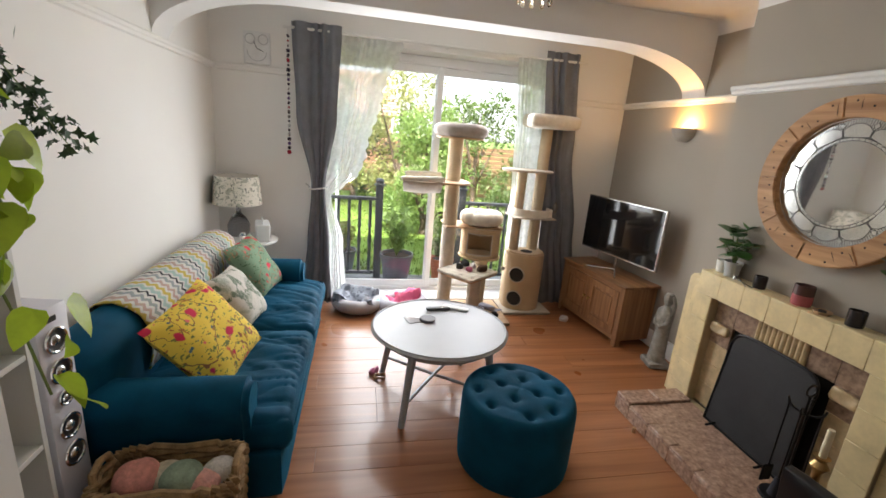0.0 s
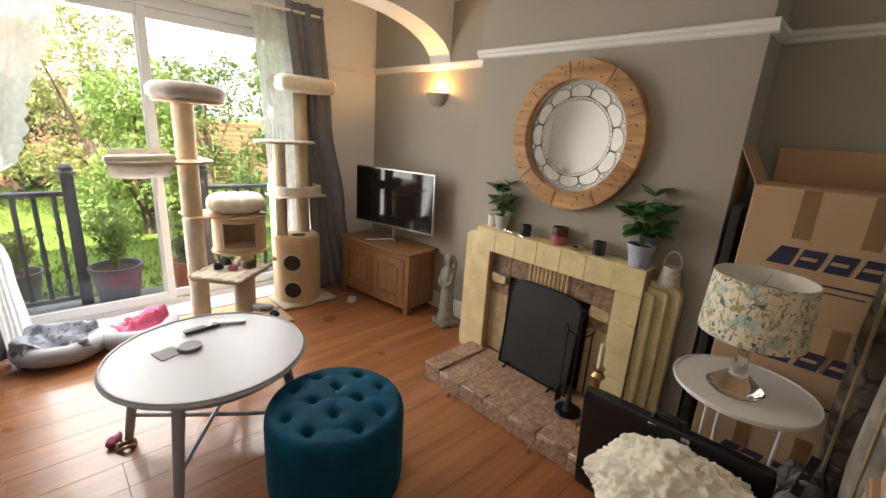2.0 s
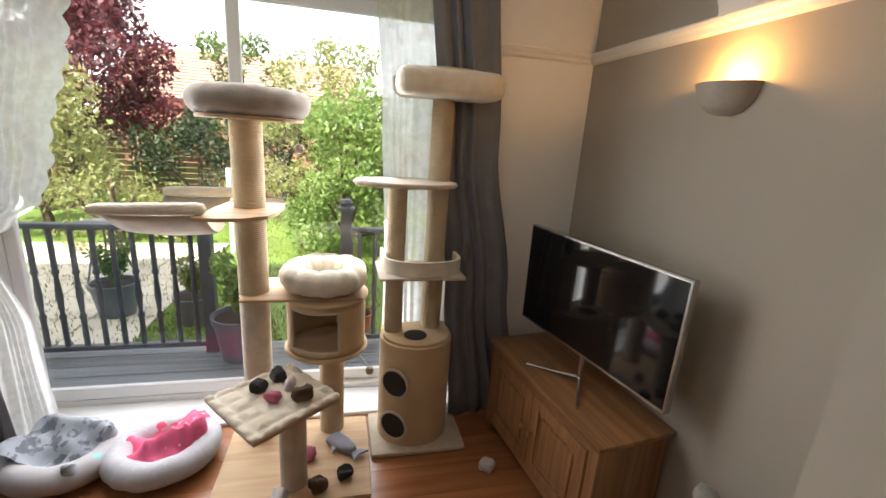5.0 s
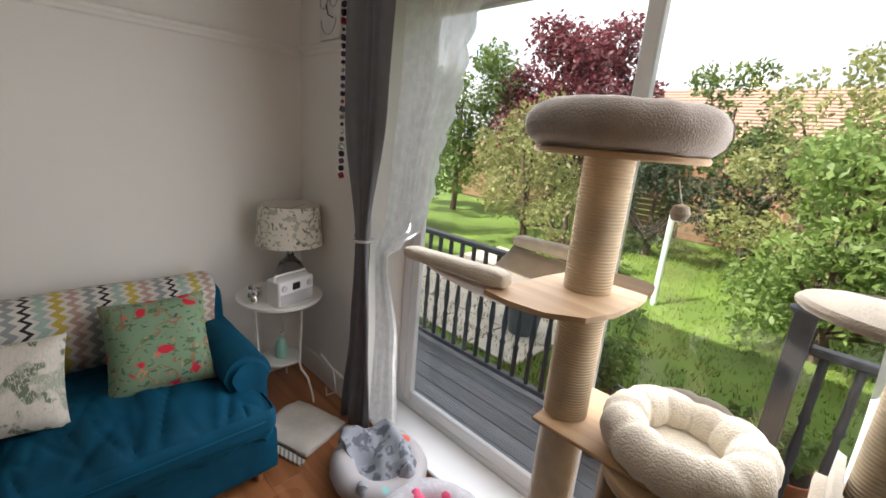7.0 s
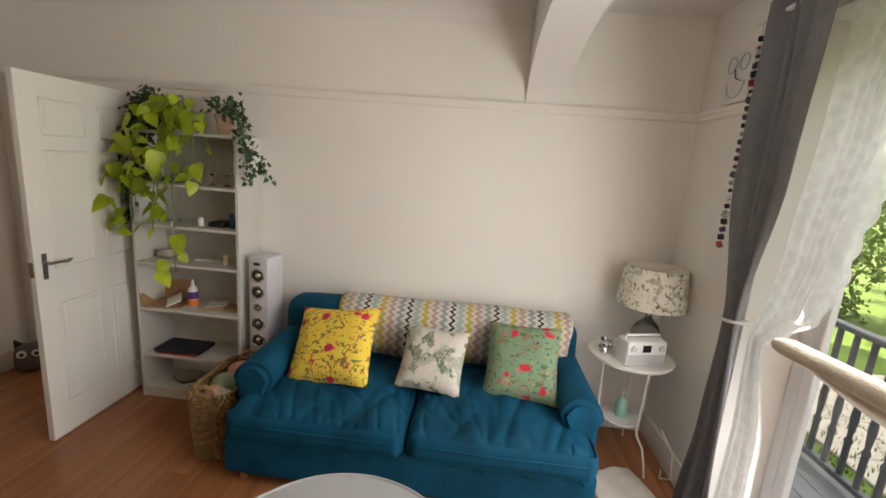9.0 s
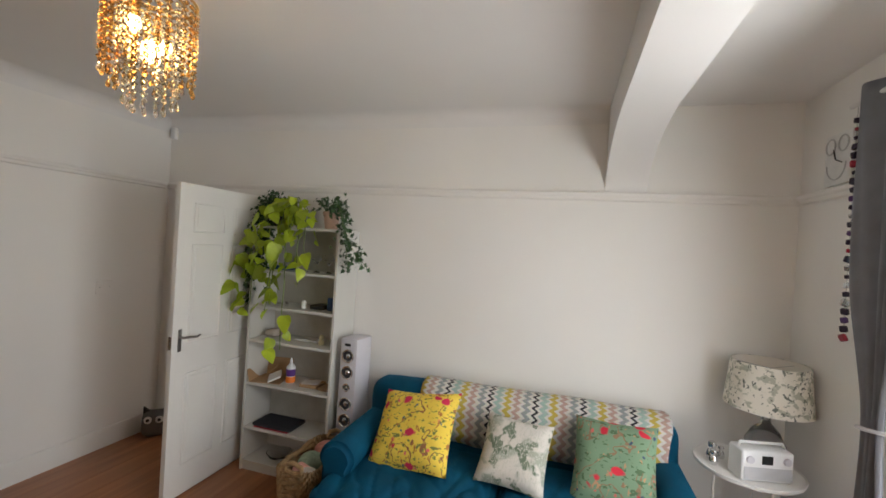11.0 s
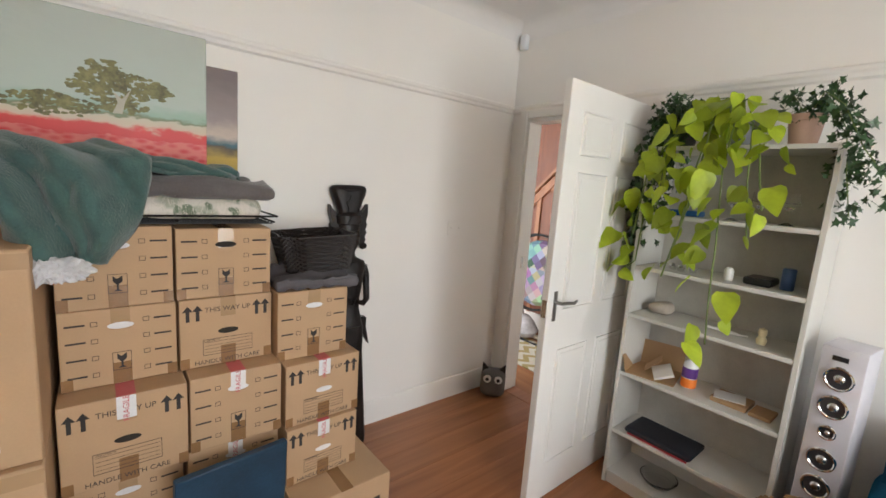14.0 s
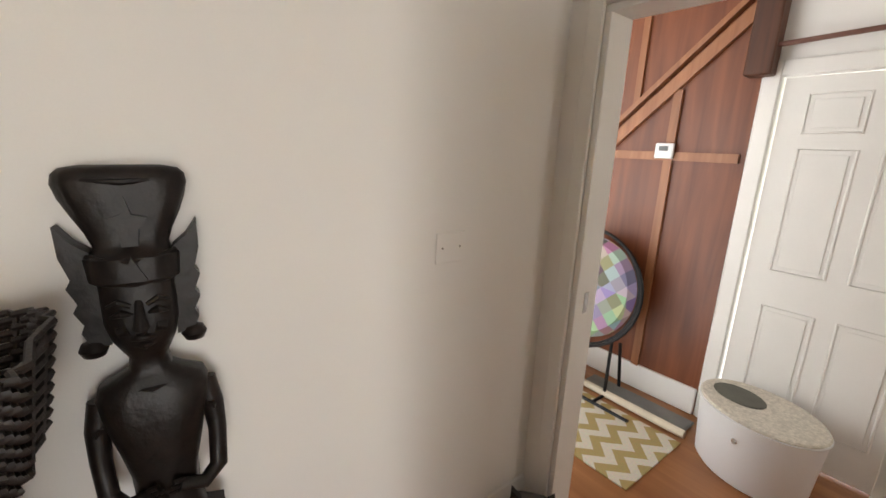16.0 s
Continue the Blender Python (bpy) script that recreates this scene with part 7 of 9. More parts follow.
grout_petal = mesh_of("petal_grout", prism(bmesh.new(), [(x + 0.003 * (1 if x > 0.03 else 0), y + math.copysign(0.0018, y)) for x, y in PET], "z", 0, 0.0030), GROUT_M, smooth=False)
gem_mesh = mesh_of("diamond_tile", prism(bmesh.new(), GEM, "z", 0, 0.0030), PETAL, smooth=False)
grout_gem = mesh_of("diamond_grout", prism(bmesh.new(), [(0.004 + (x - 0.004) * 1.35, y * 1.35) for x, y in GEM], "z", 0, 0.0030), GROUT_M, smooth=False)
shard_mesh = mesh_of("shard", prism(bmesh.new(), [(0.0, -0.0030), (1.0, -0.0041), (1.0, 0.0041), (0.0, 0.0030)], "z", 0, 0.004), PETAL, smooth=False)
for k in range(npet):
    a = 2 * math.pi * k / npet
    for name_, mesh_, z_, grow in (("petal", pet_mesh, 0.0150, 1.0), ("petal_grout", grout_petal, 0.0135, 1.0)):
        ob = new(name_, mesh_)
        ob.parent = mr_
        ob.matrix_basis = FACE @ pose(0.2125 * math.cos(a), 0.2125 * math.sin(a), z_, 0, 0, math.degrees(a)) @ Matrix.Diagonal((1, 1 if k % 3 else 0.97, 1, 1))
    b = a + math.pi / npet
    for name_, mesh_, z_ in (("diamond_tile", gem_mesh, 0.0150), ("diamond_grout", grout_gem, 0.0135)):
        ob = new(name_, mesh_)
        ob.parent = mr_
        ob.matrix_basis = FACE @ pose(0.266 * math.cos(b), 0.266 * math.sin(b), z_, 0, 0, math.degrees(b))
    for j in range(14):
        off = (j + 0.5) / 14 * 2 - 1
        da, r = off * math.pi / npet, 0.250
        ob = new("shard", shard_mesh)
        ob.parent = mr_
        ob.matrix_basis = FACE @ pose(r * math.cos(a + da), r * math.sin(a + da), 0.0118, 0, 0, math.degrees(a + da)) @ Matrix.Diagonal((0.2965 - r, 1, 1, 1))
part("silver_edge", T([(-0.016, 0.2965 * math.cos(a), 0.2965 * math.sin(a)) for a in [2 * math.pi * k / 96 for k in range(96)]], 0.0028, 6, True), CHROME, mr_, "silver beaded edge")
g = random.Random(44)
for k in range(15):
    a = 2 * math.pi * k / 15 + g.uniform(-0.2, 0.2)
    r0 = g.choice((0.30, 0.315, 0.33))
    part("crack", moved(prism(bmesh.new(), [(0, -0.0006), (0.012, -0.002), (0.03, -0.0008), (0.055, 0.0), (0.03, 0.0016), (0.012, 0.001)], "z", 0, 0.0006), FACE @ pose(r0 * math.cos(a), r0 * math.sin(a), 0.0545, 0, 0, math.degrees(a) + g.uniform(-14, 14))), DARK, mr_, smooth=False)

# ---- mantel things ----
MT = 0.9625
RUBBER = mat("dark_green_leaf", (0.055, 0.145, 0.038), 0.3, vary=0.35, scale=12, bump=0.1, fine=60)


def oval_leaf(length, width, fold=0.18, droop=0.2):
    """A broad rounded leaf on a short stalk, growing along -z, facing +x."""
    bm = bmesh.new()
    out = [(0.0, 0.0), (0.03, -0.12), (0.26, -0.30), (0.42, -0.50), (0.48, -0.68), (0.38, -0.88), (0.16, -0.985), (0.0, -1.0)]
    mid = [bm.verts.new((-droop * length * z * z, 0, length * z)) for _, z in out]
    for s in (-1, 1):
        edge = [mid[k] if k in (0, 7) else bm.verts.new((fold * width * w * 2 * w - droop * length * z * z, s * width * w, length * z)) for k, (w, z) in enumerate(out)]
        for k in range(7):
            q = [mid[k], edge[k], edge[k + 1], mid[k + 1]]
            q = [v for i, v in enumerate(q) if v not in q[:i]]
            bm.faces.new(q if s > 0 else q[::-1])
    return bm


oval = [mesh_of("oval_leaf", oval_leaf(*q), RUBBER, angle=80) for q in ((0.10, 0.094, 0.16, 0.22), (0.085, 0.082, 0.2, 0.1), (0.07, 0.064, 0.12, 0.3))]


def bushy(parent, h, r, n, base, seed, size):
    """Upright stems, each with pairs of broad leaves held out and up."""
    g = random.Random(seed)
    stems = 7
    for k in range(stems):
        a = 2 * math.pi * k / stems + g.uniform(-0.3, 0.3)
        lean = r * (0.25 if k == 0 else g.uniform(0.35, 0.62))
        top = Vector((lean * math.cos(a), lean * math.sin(a), base + h * (1.0 if k == 0 else g.uniform(0.5, 0.9))))
        knee = Vector((top.x * 0.35, top.y * 0.35, base + (top.z - base) * 0.55))
        part("stem", T([(0, 0, base - 0.01), knee, top], [0.0035, 0.003, 0.002], 5), STEM, parent)
        pairs = n // stems
        for j in range(pairs):
            f = 0.2 + 0.8 * (j + 1) / pairs
            p = Vector((0, 0, base)).lerp(knee, f * 2) if f < 0.5 else knee.lerp(top, f * 2 - 1)
            for q in range(2 if f < 0.99 else 3):
                ob = new("leaf", g.choice(oval))
                ob.parent = parent
                az = a + j * 1.6 + math.pi * q * (1 if f < 0.99 else 0.66) + g.uniform(-0.4, 0.4)
                tilt = g.uniform(-1.95, -1.25) if f < 0.99 else g.uniform(-2.5, -2.0)
                ob.matrix_basis = Matrix.Translation(p) @ Euler((0, 0, az)).to_matrix().to_4x4() @ Euler((0, tilt, 0)).to_matrix().to_4x4() @ Matrix.Scale(size * g.uniform(0.75, 1.15), 4)


p1 = pot("potted_plant", "small glossy-leaved plant in a pale grey pot on the mantelpiece", 2.255, 2.13, MT, 0.05, 0.095, mat("pale_pot", (0.52, 0.54, 0.53), 0.4))
bushy(p1, 0.20, 0.14, 28, 0.085, 5, 0.90)
BLUEPOT = print_mat("blue_woven_pot", (0.46, 0.50, 0.62), [((0.20, 0.24, 0.42), "spot", 95, 0.30, 0.22, (1, 1, 1.6))], rough=0.4, weave=60)
p2 = pot("potted_plant", "leafy green plant in a blue patterned pot on the mantelpiece", 2.235, 1.215, MT, 0.066, 0.115, BLUEPOT)
bushy(p2, 0.25, 0.20, 28, 0.10, 11, 1.22)
SMOKEG = glass("smoked_cup", (0.10, 0.09, 0.085), 0.1)
for y, r, h in ((1.93, 0.033, 0.07), (1.44, 0.035, 0.075)):
    j = thing("candle_holder", pose(2.25, y, MT), "dark smoked glass candle holder", "candle holder", "candle holders")
    part("cup", L([(0, 0), (r * 0.95, 0), (r, 0.01), (r, h), (r - 0.003, h), (r - 0.004, 0.012), (0, 0.012)]), mat("smoked_dark", (0.03, 0.026, 0.024), 0.15), j)
    part("wax", L([(0, h * 0.45), (r - 0.005, h * 0.45), (r - 0.005, h * 0.44)]), mat("dark_wax", (0.12, 0.09, 0.08), 0.5), j)
jc = thing("jar_candle", pose(2.25, 1.69, MT), "pink jar candle with smoked glass rim", "candle")
part("jar", L([(0, 0), (0.042, 0), (0.045, 0.01), (0.045, 0.055)]), mat("pink_glass", (0.45, 0.12, 0.13), 0.12, vary=0.1), jc)
part("rim", L([(0.045, 0.0551), (0.045, 0.105), (0.042, 0.105), (0.042, 0.06), (0, 0.058)]), mat("smoked_rim", (0.10, 0.05, 0.045), 0.12), jc, "smoked glass upper rim")
ds = thing("wooden_dish", pose(2.24, 1.575, MT), "small wooden dish with tea light", "dish")
part("dish", L([(0, 0), (0.03, 0), (0.04, 0.016), (0.036, 0.016), (0.028, 0.006), (0, 0.006)]), PLY, ds)
part("tealight", L([(0, 0.0065), (0.016, 0.0065), (0.016, 0.018), (0, 0.018)]), DARK, ds)
wj = thing("white_vase", pose(2.275, 2.225, MT), "small white ceramic vase on the mantelpiece", "vase")
part("vase", L([(0, 0), (0.028, 0), (0.031, 0.02), (0.033, 0.075), (0.030, 0.078), (0.028, 0.03), (0, 0.02)]), WHITE_SATIN, wj)
ln = thing("lantern", pose(2.272, 1.065, 0.8955), "white pierced metal lantern with wire handle", "lantern")
part("body", L([(0, 0), (0.05, 0), (0.052, 0.01), (0.040, 0.085), (0.044, 0.10), (0.04, 0.10), (0.036, 0.085), (0.047, 0.012), (0, 0.008)]), mat("lantern_white", (0.66, 0.62, 0.54), 0.5, vary=0.2, scale=60, bump=0.5, fine=60), ln)
part("handle", T([(0, 0.042 * math.cos(a), 0.10 + 0.075 * math.sin(a)) for a in [math.pi * k / 14 for k in range(15)]], 0.003, 6), WHITE_SATIN, ln)
sn = thing("snuffer", pose(2.215, 1.99, MT, 0, 0, 70), "silver candle snuffer and trimmer", "candle snuffer")
part("rod", T([(-0.09, 0, 0.006), (0.09, 0.01, 0.006)], 0.003, 6), CHROME, sn)
part("rod", T([(-0.07, 0.03, 0.006), (0.08, -0.01, 0.008)], 0.003, 6), CHROME, sn)
part("cup", L([(0.012, 0), (0.008, 0.02), (0, 0.024)], (0.09, 0.01, 0.0), 12), CHROME, sn)

# ---- corner with lamp, boxes, case ----
st2 = copy_thing(st, pose(1.885, 0.625, 0.03))
tagged(st2, "round white side table holding a lamp by packed boxes")
l2 = thing("table_lamp", pose(1.84, 0.645, 0.7065), "table lamp with floral shade and clear glass base", "table lamp", "table lamps")
part("base", L([(0, 0), (0.085, 0.0), (0.095, 0.012), (0.07, 0.035), (0.03, 0.07), (0.018, 0.13), (0.02, 0.17), (0, 0.17)], n=32), glass("lamp_glass", (0.95, 0.93, 0.9), 0.01), l2, "clear bell glass base")
part("stem", L([(0, 0.17), (0.012, 0.17), (0.012, 0.30), (0, 0.30)]), STEEL, l2)
shade(l2, 0.165, 0.155, 0.225, 0.445, BLUE_SHADE)
INK = mat("navy_print", (0.035, 0.03, 0.06), 0.8)
TAPE = mat("brown_tape", (0.27, 0.15, 0.07), 0.25, vary=0.12, bump=0.1)
CLEAR_TAPE = mat("clear_tape", (0.42, 0.28, 0.16), 0.15, vary=0.1, bump=0.15, fine=20)
BOXB = mat("carton_board", (0.49, 0.325, 0.19), 0.8, vary=0.07, scale=4, bump=0.06, fine=150)
BLACKINK = mat("black_print", (0.035, 0.03, 0.028), 0.8)
REDTAPE = mat("fragile_tape", (0.55, 0.10, 0.12), 0.3)
WHITE_LABEL = mat("white_label", (0.75, 0.75, 0.76), 0.6)


def slant_bars(parent, x, y, z, h, w):
    """The maker's mark on a side that faces -x, as plain slanted shapes."""
    for k in range(5):
        y0 = y - k * w
        out = [(y0, z), (y0 - w * 0.85, z), (y0 - w * 0.85 + (-0.02), z + h), (y0 - 0.02 - w * 0.2, z + h)] if k == 0 else [(y0, z), (y0 - w * 0.8, z), (y0 - w * 0.8 - 0.02, z + h), (y0 - 0.02, z + h)]
        part("printed_mark", prism(bmesh.new(), out, "x", x - 0.0015, x - 0.0005), INK, parent, smooth=False)
        if k:
            part("mark_gap", prism(bmesh.new(), [(y0 - w * 0.15, z + h * 0.42), (y0 - w * 0.7, z + h * 0.42), (y0 - w * 0.7 - 0.005, z + h * 0.6), (y0 - w * 0.15 - 0.005, z + h * 0.6)], "x", x - 0.0022, x - 0.0012), BOXB, parent, smooth=False)


for k, (z0, z1) in enumerate(((0.0, 0.44), (0.441, 0.93), (0.931, 1.44))):
    bx = thing("moving_box", pose(2.16, 0.80, 0, 0, 0, 3), "large brown printed cardboard box stacked in the alcove", "cardboard box", "alcove boxes")
    part("carton", B((0, -0.80, z0), (0.385, 0, z1), 0.004), BOXB, bx)
    slant_bars(bx, 0, -0.10, z0 + (0.21 if k == 2 else 0.30 if k == 1 else 0.22), 0.075, 0.09)
    part("small_print", B((-0.0015, -0.52, z0 + 0.155), (-0.0005, -0.12, z0 + 0.163)), INK, bx)
    part("small_print", B((-0.0015, -0.42, z0 + 0.13), (-0.0005, -0.12, z0 + 0.136)), INK, bx)
    for y in (-0.16, -0.36):
        part("tape", B((-0.0012, y - 0.055, z1 - 0.19), (-0.0004, y, z1)), TAPE, bx, smooth=False)
    if k == 2:
        part("flap", moved(B((0, -0.002, 0), (0.36, 0.002, 0.17)), pose(0.01, -0.002, z1, -28, 0, 0)), BOXB, bx, "open flap")
        part("flap", moved(B((-0.002, -0.78, 0), (0.002, -0.02, 0.16)), pose(0.38, 0, z1, 0, -16, 0)), BOXB, bx, "open flap")
# near-black slab added to paint the alcove's shade between breast and boxes
solid("alcove_shade_slab", B((2.20, 0.83, 0), (2.56, 0.865, 1.34), 0.004), mat("alcove_shade", (0.012, 0.010, 0.009), 0.7), "near-black slab standing in for the shade beside the chimney breast", "panel")
cs_ = thing("black_case", pose(1.73, 1.13, 0, 0, -7, 3), "black flat carry case leaning upright", "case")
part("shell", soft_box((-0.03, -0.68, 0.0), (0.03, 0.0, 0.545), 0.022, 8), mat("black_vinyl", (0.010, 0.010, 0.012), 0.35, vary=0.2, bump=0.2, fine=200), cs_)
part("handle", T([(0, -0.28, 0.54), (0, -0.29, 0.575), (0, -0.39, 0.575), (0, -0.40, 0.54)], 0.011), BLACK_PLASTIC, cs_)
part("clasp", B((-0.034, -0.30, 0.51), (-0.03, -0.27, 0.535), 0.001), CHROME, cs_)
part("clasp", B((-0.034, -0.42, 0.51), (-0.03, -0.39, 0.535), 0.001), CHROME, cs_)
ob_ = thing("open_box", pose(1.40, 0.62, 0, 0, 0, 12), "open cardboard box filled with fleece and fabric", "cardboard box")
for lo, hi in (((-0.24, -0.25, 0), (-0.235, 0.25, 0.40)), ((0.235, -0.25, 0), (0.24, 0.25, 0.40)), ((-0.234, -0.25, 0), (0.234, -0.245, 0.40)), ((-0.234, 0.245, 0), (0.234, 0.25, 0.40))):
    part("side", B(lo, hi), BOXB, ob_)
part("bottom", B((-0.234, -0.244, 0), (0.234, 0.244, 0.005)), BOXB, ob_)
SPOTBLACK = print_mat("black_spotted_fabric", (0.012, 0.012, 0.014), [((0.6, 0.6, 0.6), "spot", 34, 0.18, 0.14, ONE)])
solid("spotted_fabric", soft_box((-0.225, -0.235, 0.006), (0.225, 0.235, 0.43), 0.05, 14, 0.025, 8), SPOTBLACK, "black fabric with white spots packed in the box", "fabric", m=pose(1.40, 0.62, 0, 0, 0, 12))


def fleece(seed, hx, hy, hz):
    """A heap of wool: soft lumps covered with small rounded curls."""
    bm = bmesh.new()
    bmesh.ops.create_icosphere(bm, subdivisions=6, radius=1)
    for v in bm.verts:
        n = v.co.copy()
        p = Vector((n.x * hx, n.y * hy, n.z * hz))
        q = p * 62 + Vector((seed * 3.1, 0, 0)) + 0.5 * Vector((noise.noise(p * 60), noise.noise(p * 60 + Vector((7, 0, 0))), noise.noise(p * 60 + Vector((0, 7, 0)))))
        curl = max(0.0, 1 - noise.voronoi(q)[0][0] * 1.35)
        d = 0.16 * noise.noise(n * 2.4 + Vector((seed, 0, 0))) + 0.10 * noise.noise(n * 6)
        v.co = p * (1 + d) + n * (0.017 * curl + 0.004 * noise.noise(p * 150))
    return bm


SHEEP = mat("sheepskin", (0.86, 0.80, 0.66), 0.95, vary=0.2, scale=16, bump=1.0, fine=90, Sheen_Weight=0.4)
solid("sheepskin", fleece(2, 0.20, 0.26, 0.11), SHEEP, "fluffy cream sheepskin heaped on the open box", "sheepskin", m=pose(1.40, 0.66, 0.475, 0, 0, 12), angle=180)
solid("sheepskin", fleece(5, 0.19, 0.16, 0.10), SHEEP, "fluffy cream fleece spilling from the open box", "sheepskin", m=pose(1.36, 0.42, 0.455, 0, 0, 40), angle=180)
BUBBLE = mat("bubble_wrap", (0.16, 0.16, 0.17), 0.12, vary=0.4, scale=30, bump=0.9, fine=70)
solid("bubble_wrap", soft_box((1.62, 0.322, 0.0), (1.92, 0.445, 0.52), 0.05, 30, 0.03, 12, 0, 4), BUBBLE, "dark shiny bubble wrap bundle with printed tape", "packaging")
solid("printed_tape", moved(B((-0.14, -0.014, 0), (0.14, 0.014, 0.002)), pose(1.77, 0.385, 0.538, 0, 0, -6)), BLACK_PLASTIC, "black tape with small white print on the bundle", "tape")



def rolled_carpet(x, y, r, h, lean, pile, label):
    """A carpet rolled up and stood on end; the spiral shows at its top."""
    c = thing("rolled_carpet", pose(x, y, 0, lean, 0, 0), label, "carpet", "rolled carpets")
    bm = T([(0.004 * math.sin(7 * k), 0.004 * math.cos(5 * k), h * k / 9) for k in range(10)], [r * (1 + 0.025 * math.sin(3.3 * k)) for k in range(10)], 28)
    for v in bm.verts:
        v.co += 0.008 * Vector((noise.noise(v.co * 7), noise.noise(v.co * 7 + Vector((5, 0, 0))), 0))
    part("roll", bm, pile, c, angle=60)
    spiral = [(r * (1 - 0.8 * k / 70) * math.cos(0.36 * k), r * (1 - 0.8 * k / 70) * math.sin(0.36 * k), h + 0.002) for k in range(71)]
    part("rolled_edge", T(spiral, 0.006, 6), CARPET_BACK, c, "pale woven backing edge")
    part("flap_edge", T([(-r * 0.72, r * 0.72, 0.01), (-r * 0.74, r * 0.72, h * 0.5), (-r * 0.72, r * 0.73, h)], 0.007, 6), CARPET_BACK, c, "pale bound edge")


CARPET_BACK = mat("carpet_backing", (0.36, 0.27, 0.17), 0.95, vary=0.2, bump=0.6)
rolled_carpet(2.03, 0.275, 0.098, 1.52, 0.0, print_mat("brown_pattern_pile", (0.085, 0.068, 0.050), [((0.16, 0.135, 0.10), "noise", 11, 0.50, 0.60, ONE), ((0.035, 0.028, 0.022), "line", 9, 0.05, 0.02, ONE)], weave=160), "dark patterned carpet rolled and stood on end")
rolled_carpet(1.80, 0.208, 0.094, 1.38, 0.0, print_mat("grey_faded_pile", (0.32, 0.29, 0.25), [((0.20, 0.18, 0.155), "noise", 9, 0.50, 0.62, (1, 1, 0.5)), ((0.40, 0.37, 0.32), "noise", 16, 0.58, 0.66, ONE)], weave=160), "pale grey faded carpet rolled and stood on end")

# ---- stacked removal cartons ----
def text_mesh(words, size):
    cu = bpy.data.curves.new("lettering", "FONT")
    cu.body, cu.size, cu.align_x, cu.align_y = words, size, "CENTER", "CENTER"
    cu.extrude = 0.0004
    tmp = bpy.data.objects.new("lettering", cu)
    scene.collection.objects.link(tmp)
    bpy.context.view_layer.update()
    me = bpy.data.meshes.new_from_object(tmp)
    bpy.data.objects.remove(tmp)
    return me


def put_text(words, size, parent, material, m):
    me = text_mesh(words, size)
    me.materials.clear()
    me.materials.append(material)
    ob = new("printed_text", me)
    ob.parent, ob.matrix_basis = parent, m
    return ob


UPRIGHT = Matrix(((-1, 0, 0, 0), (0, 0, 1, 0), (0, 1, 0, 0), (0, 0, 0, 1)))


def on_front(x, z, y, turn=0):
    """A pose on a face that looks along +y, letters upright."""
    return Matrix.Translation((x, y, z)) @ UPRIGHT @ pose(0, 0, 0, 0, 0, turn)


arrow_mesh = mesh_of("arrow", prism(bmesh.new(), [(-0.006, -0.03), (0.006, -0.03), (0.006, 0.008), (0.017, 0.008), (0, 0.03), (-0.017, 0.008), (-0.006, 0.008)], "z", 0, 0.0008), BLACKINK, smooth=False)


def outline(parent, x0, x1, z0, z1, y, t=0.0016):
    bm = bmesh.new()
    for a, b in (((x0, z0), (x1, z0 + t)), ((x0, z1 - t), (x1, z1)), ((x0, z0 + t), (x0 + t, z1 - t)), ((x1 - t, z0 + t), (x1, z1 - t))):
        box(bm, (a[0], y, a[1]), (b[0], y + 0.0008, b[1]))
    part("printed_box", bm, BLACKINK, parent, smooth=False)


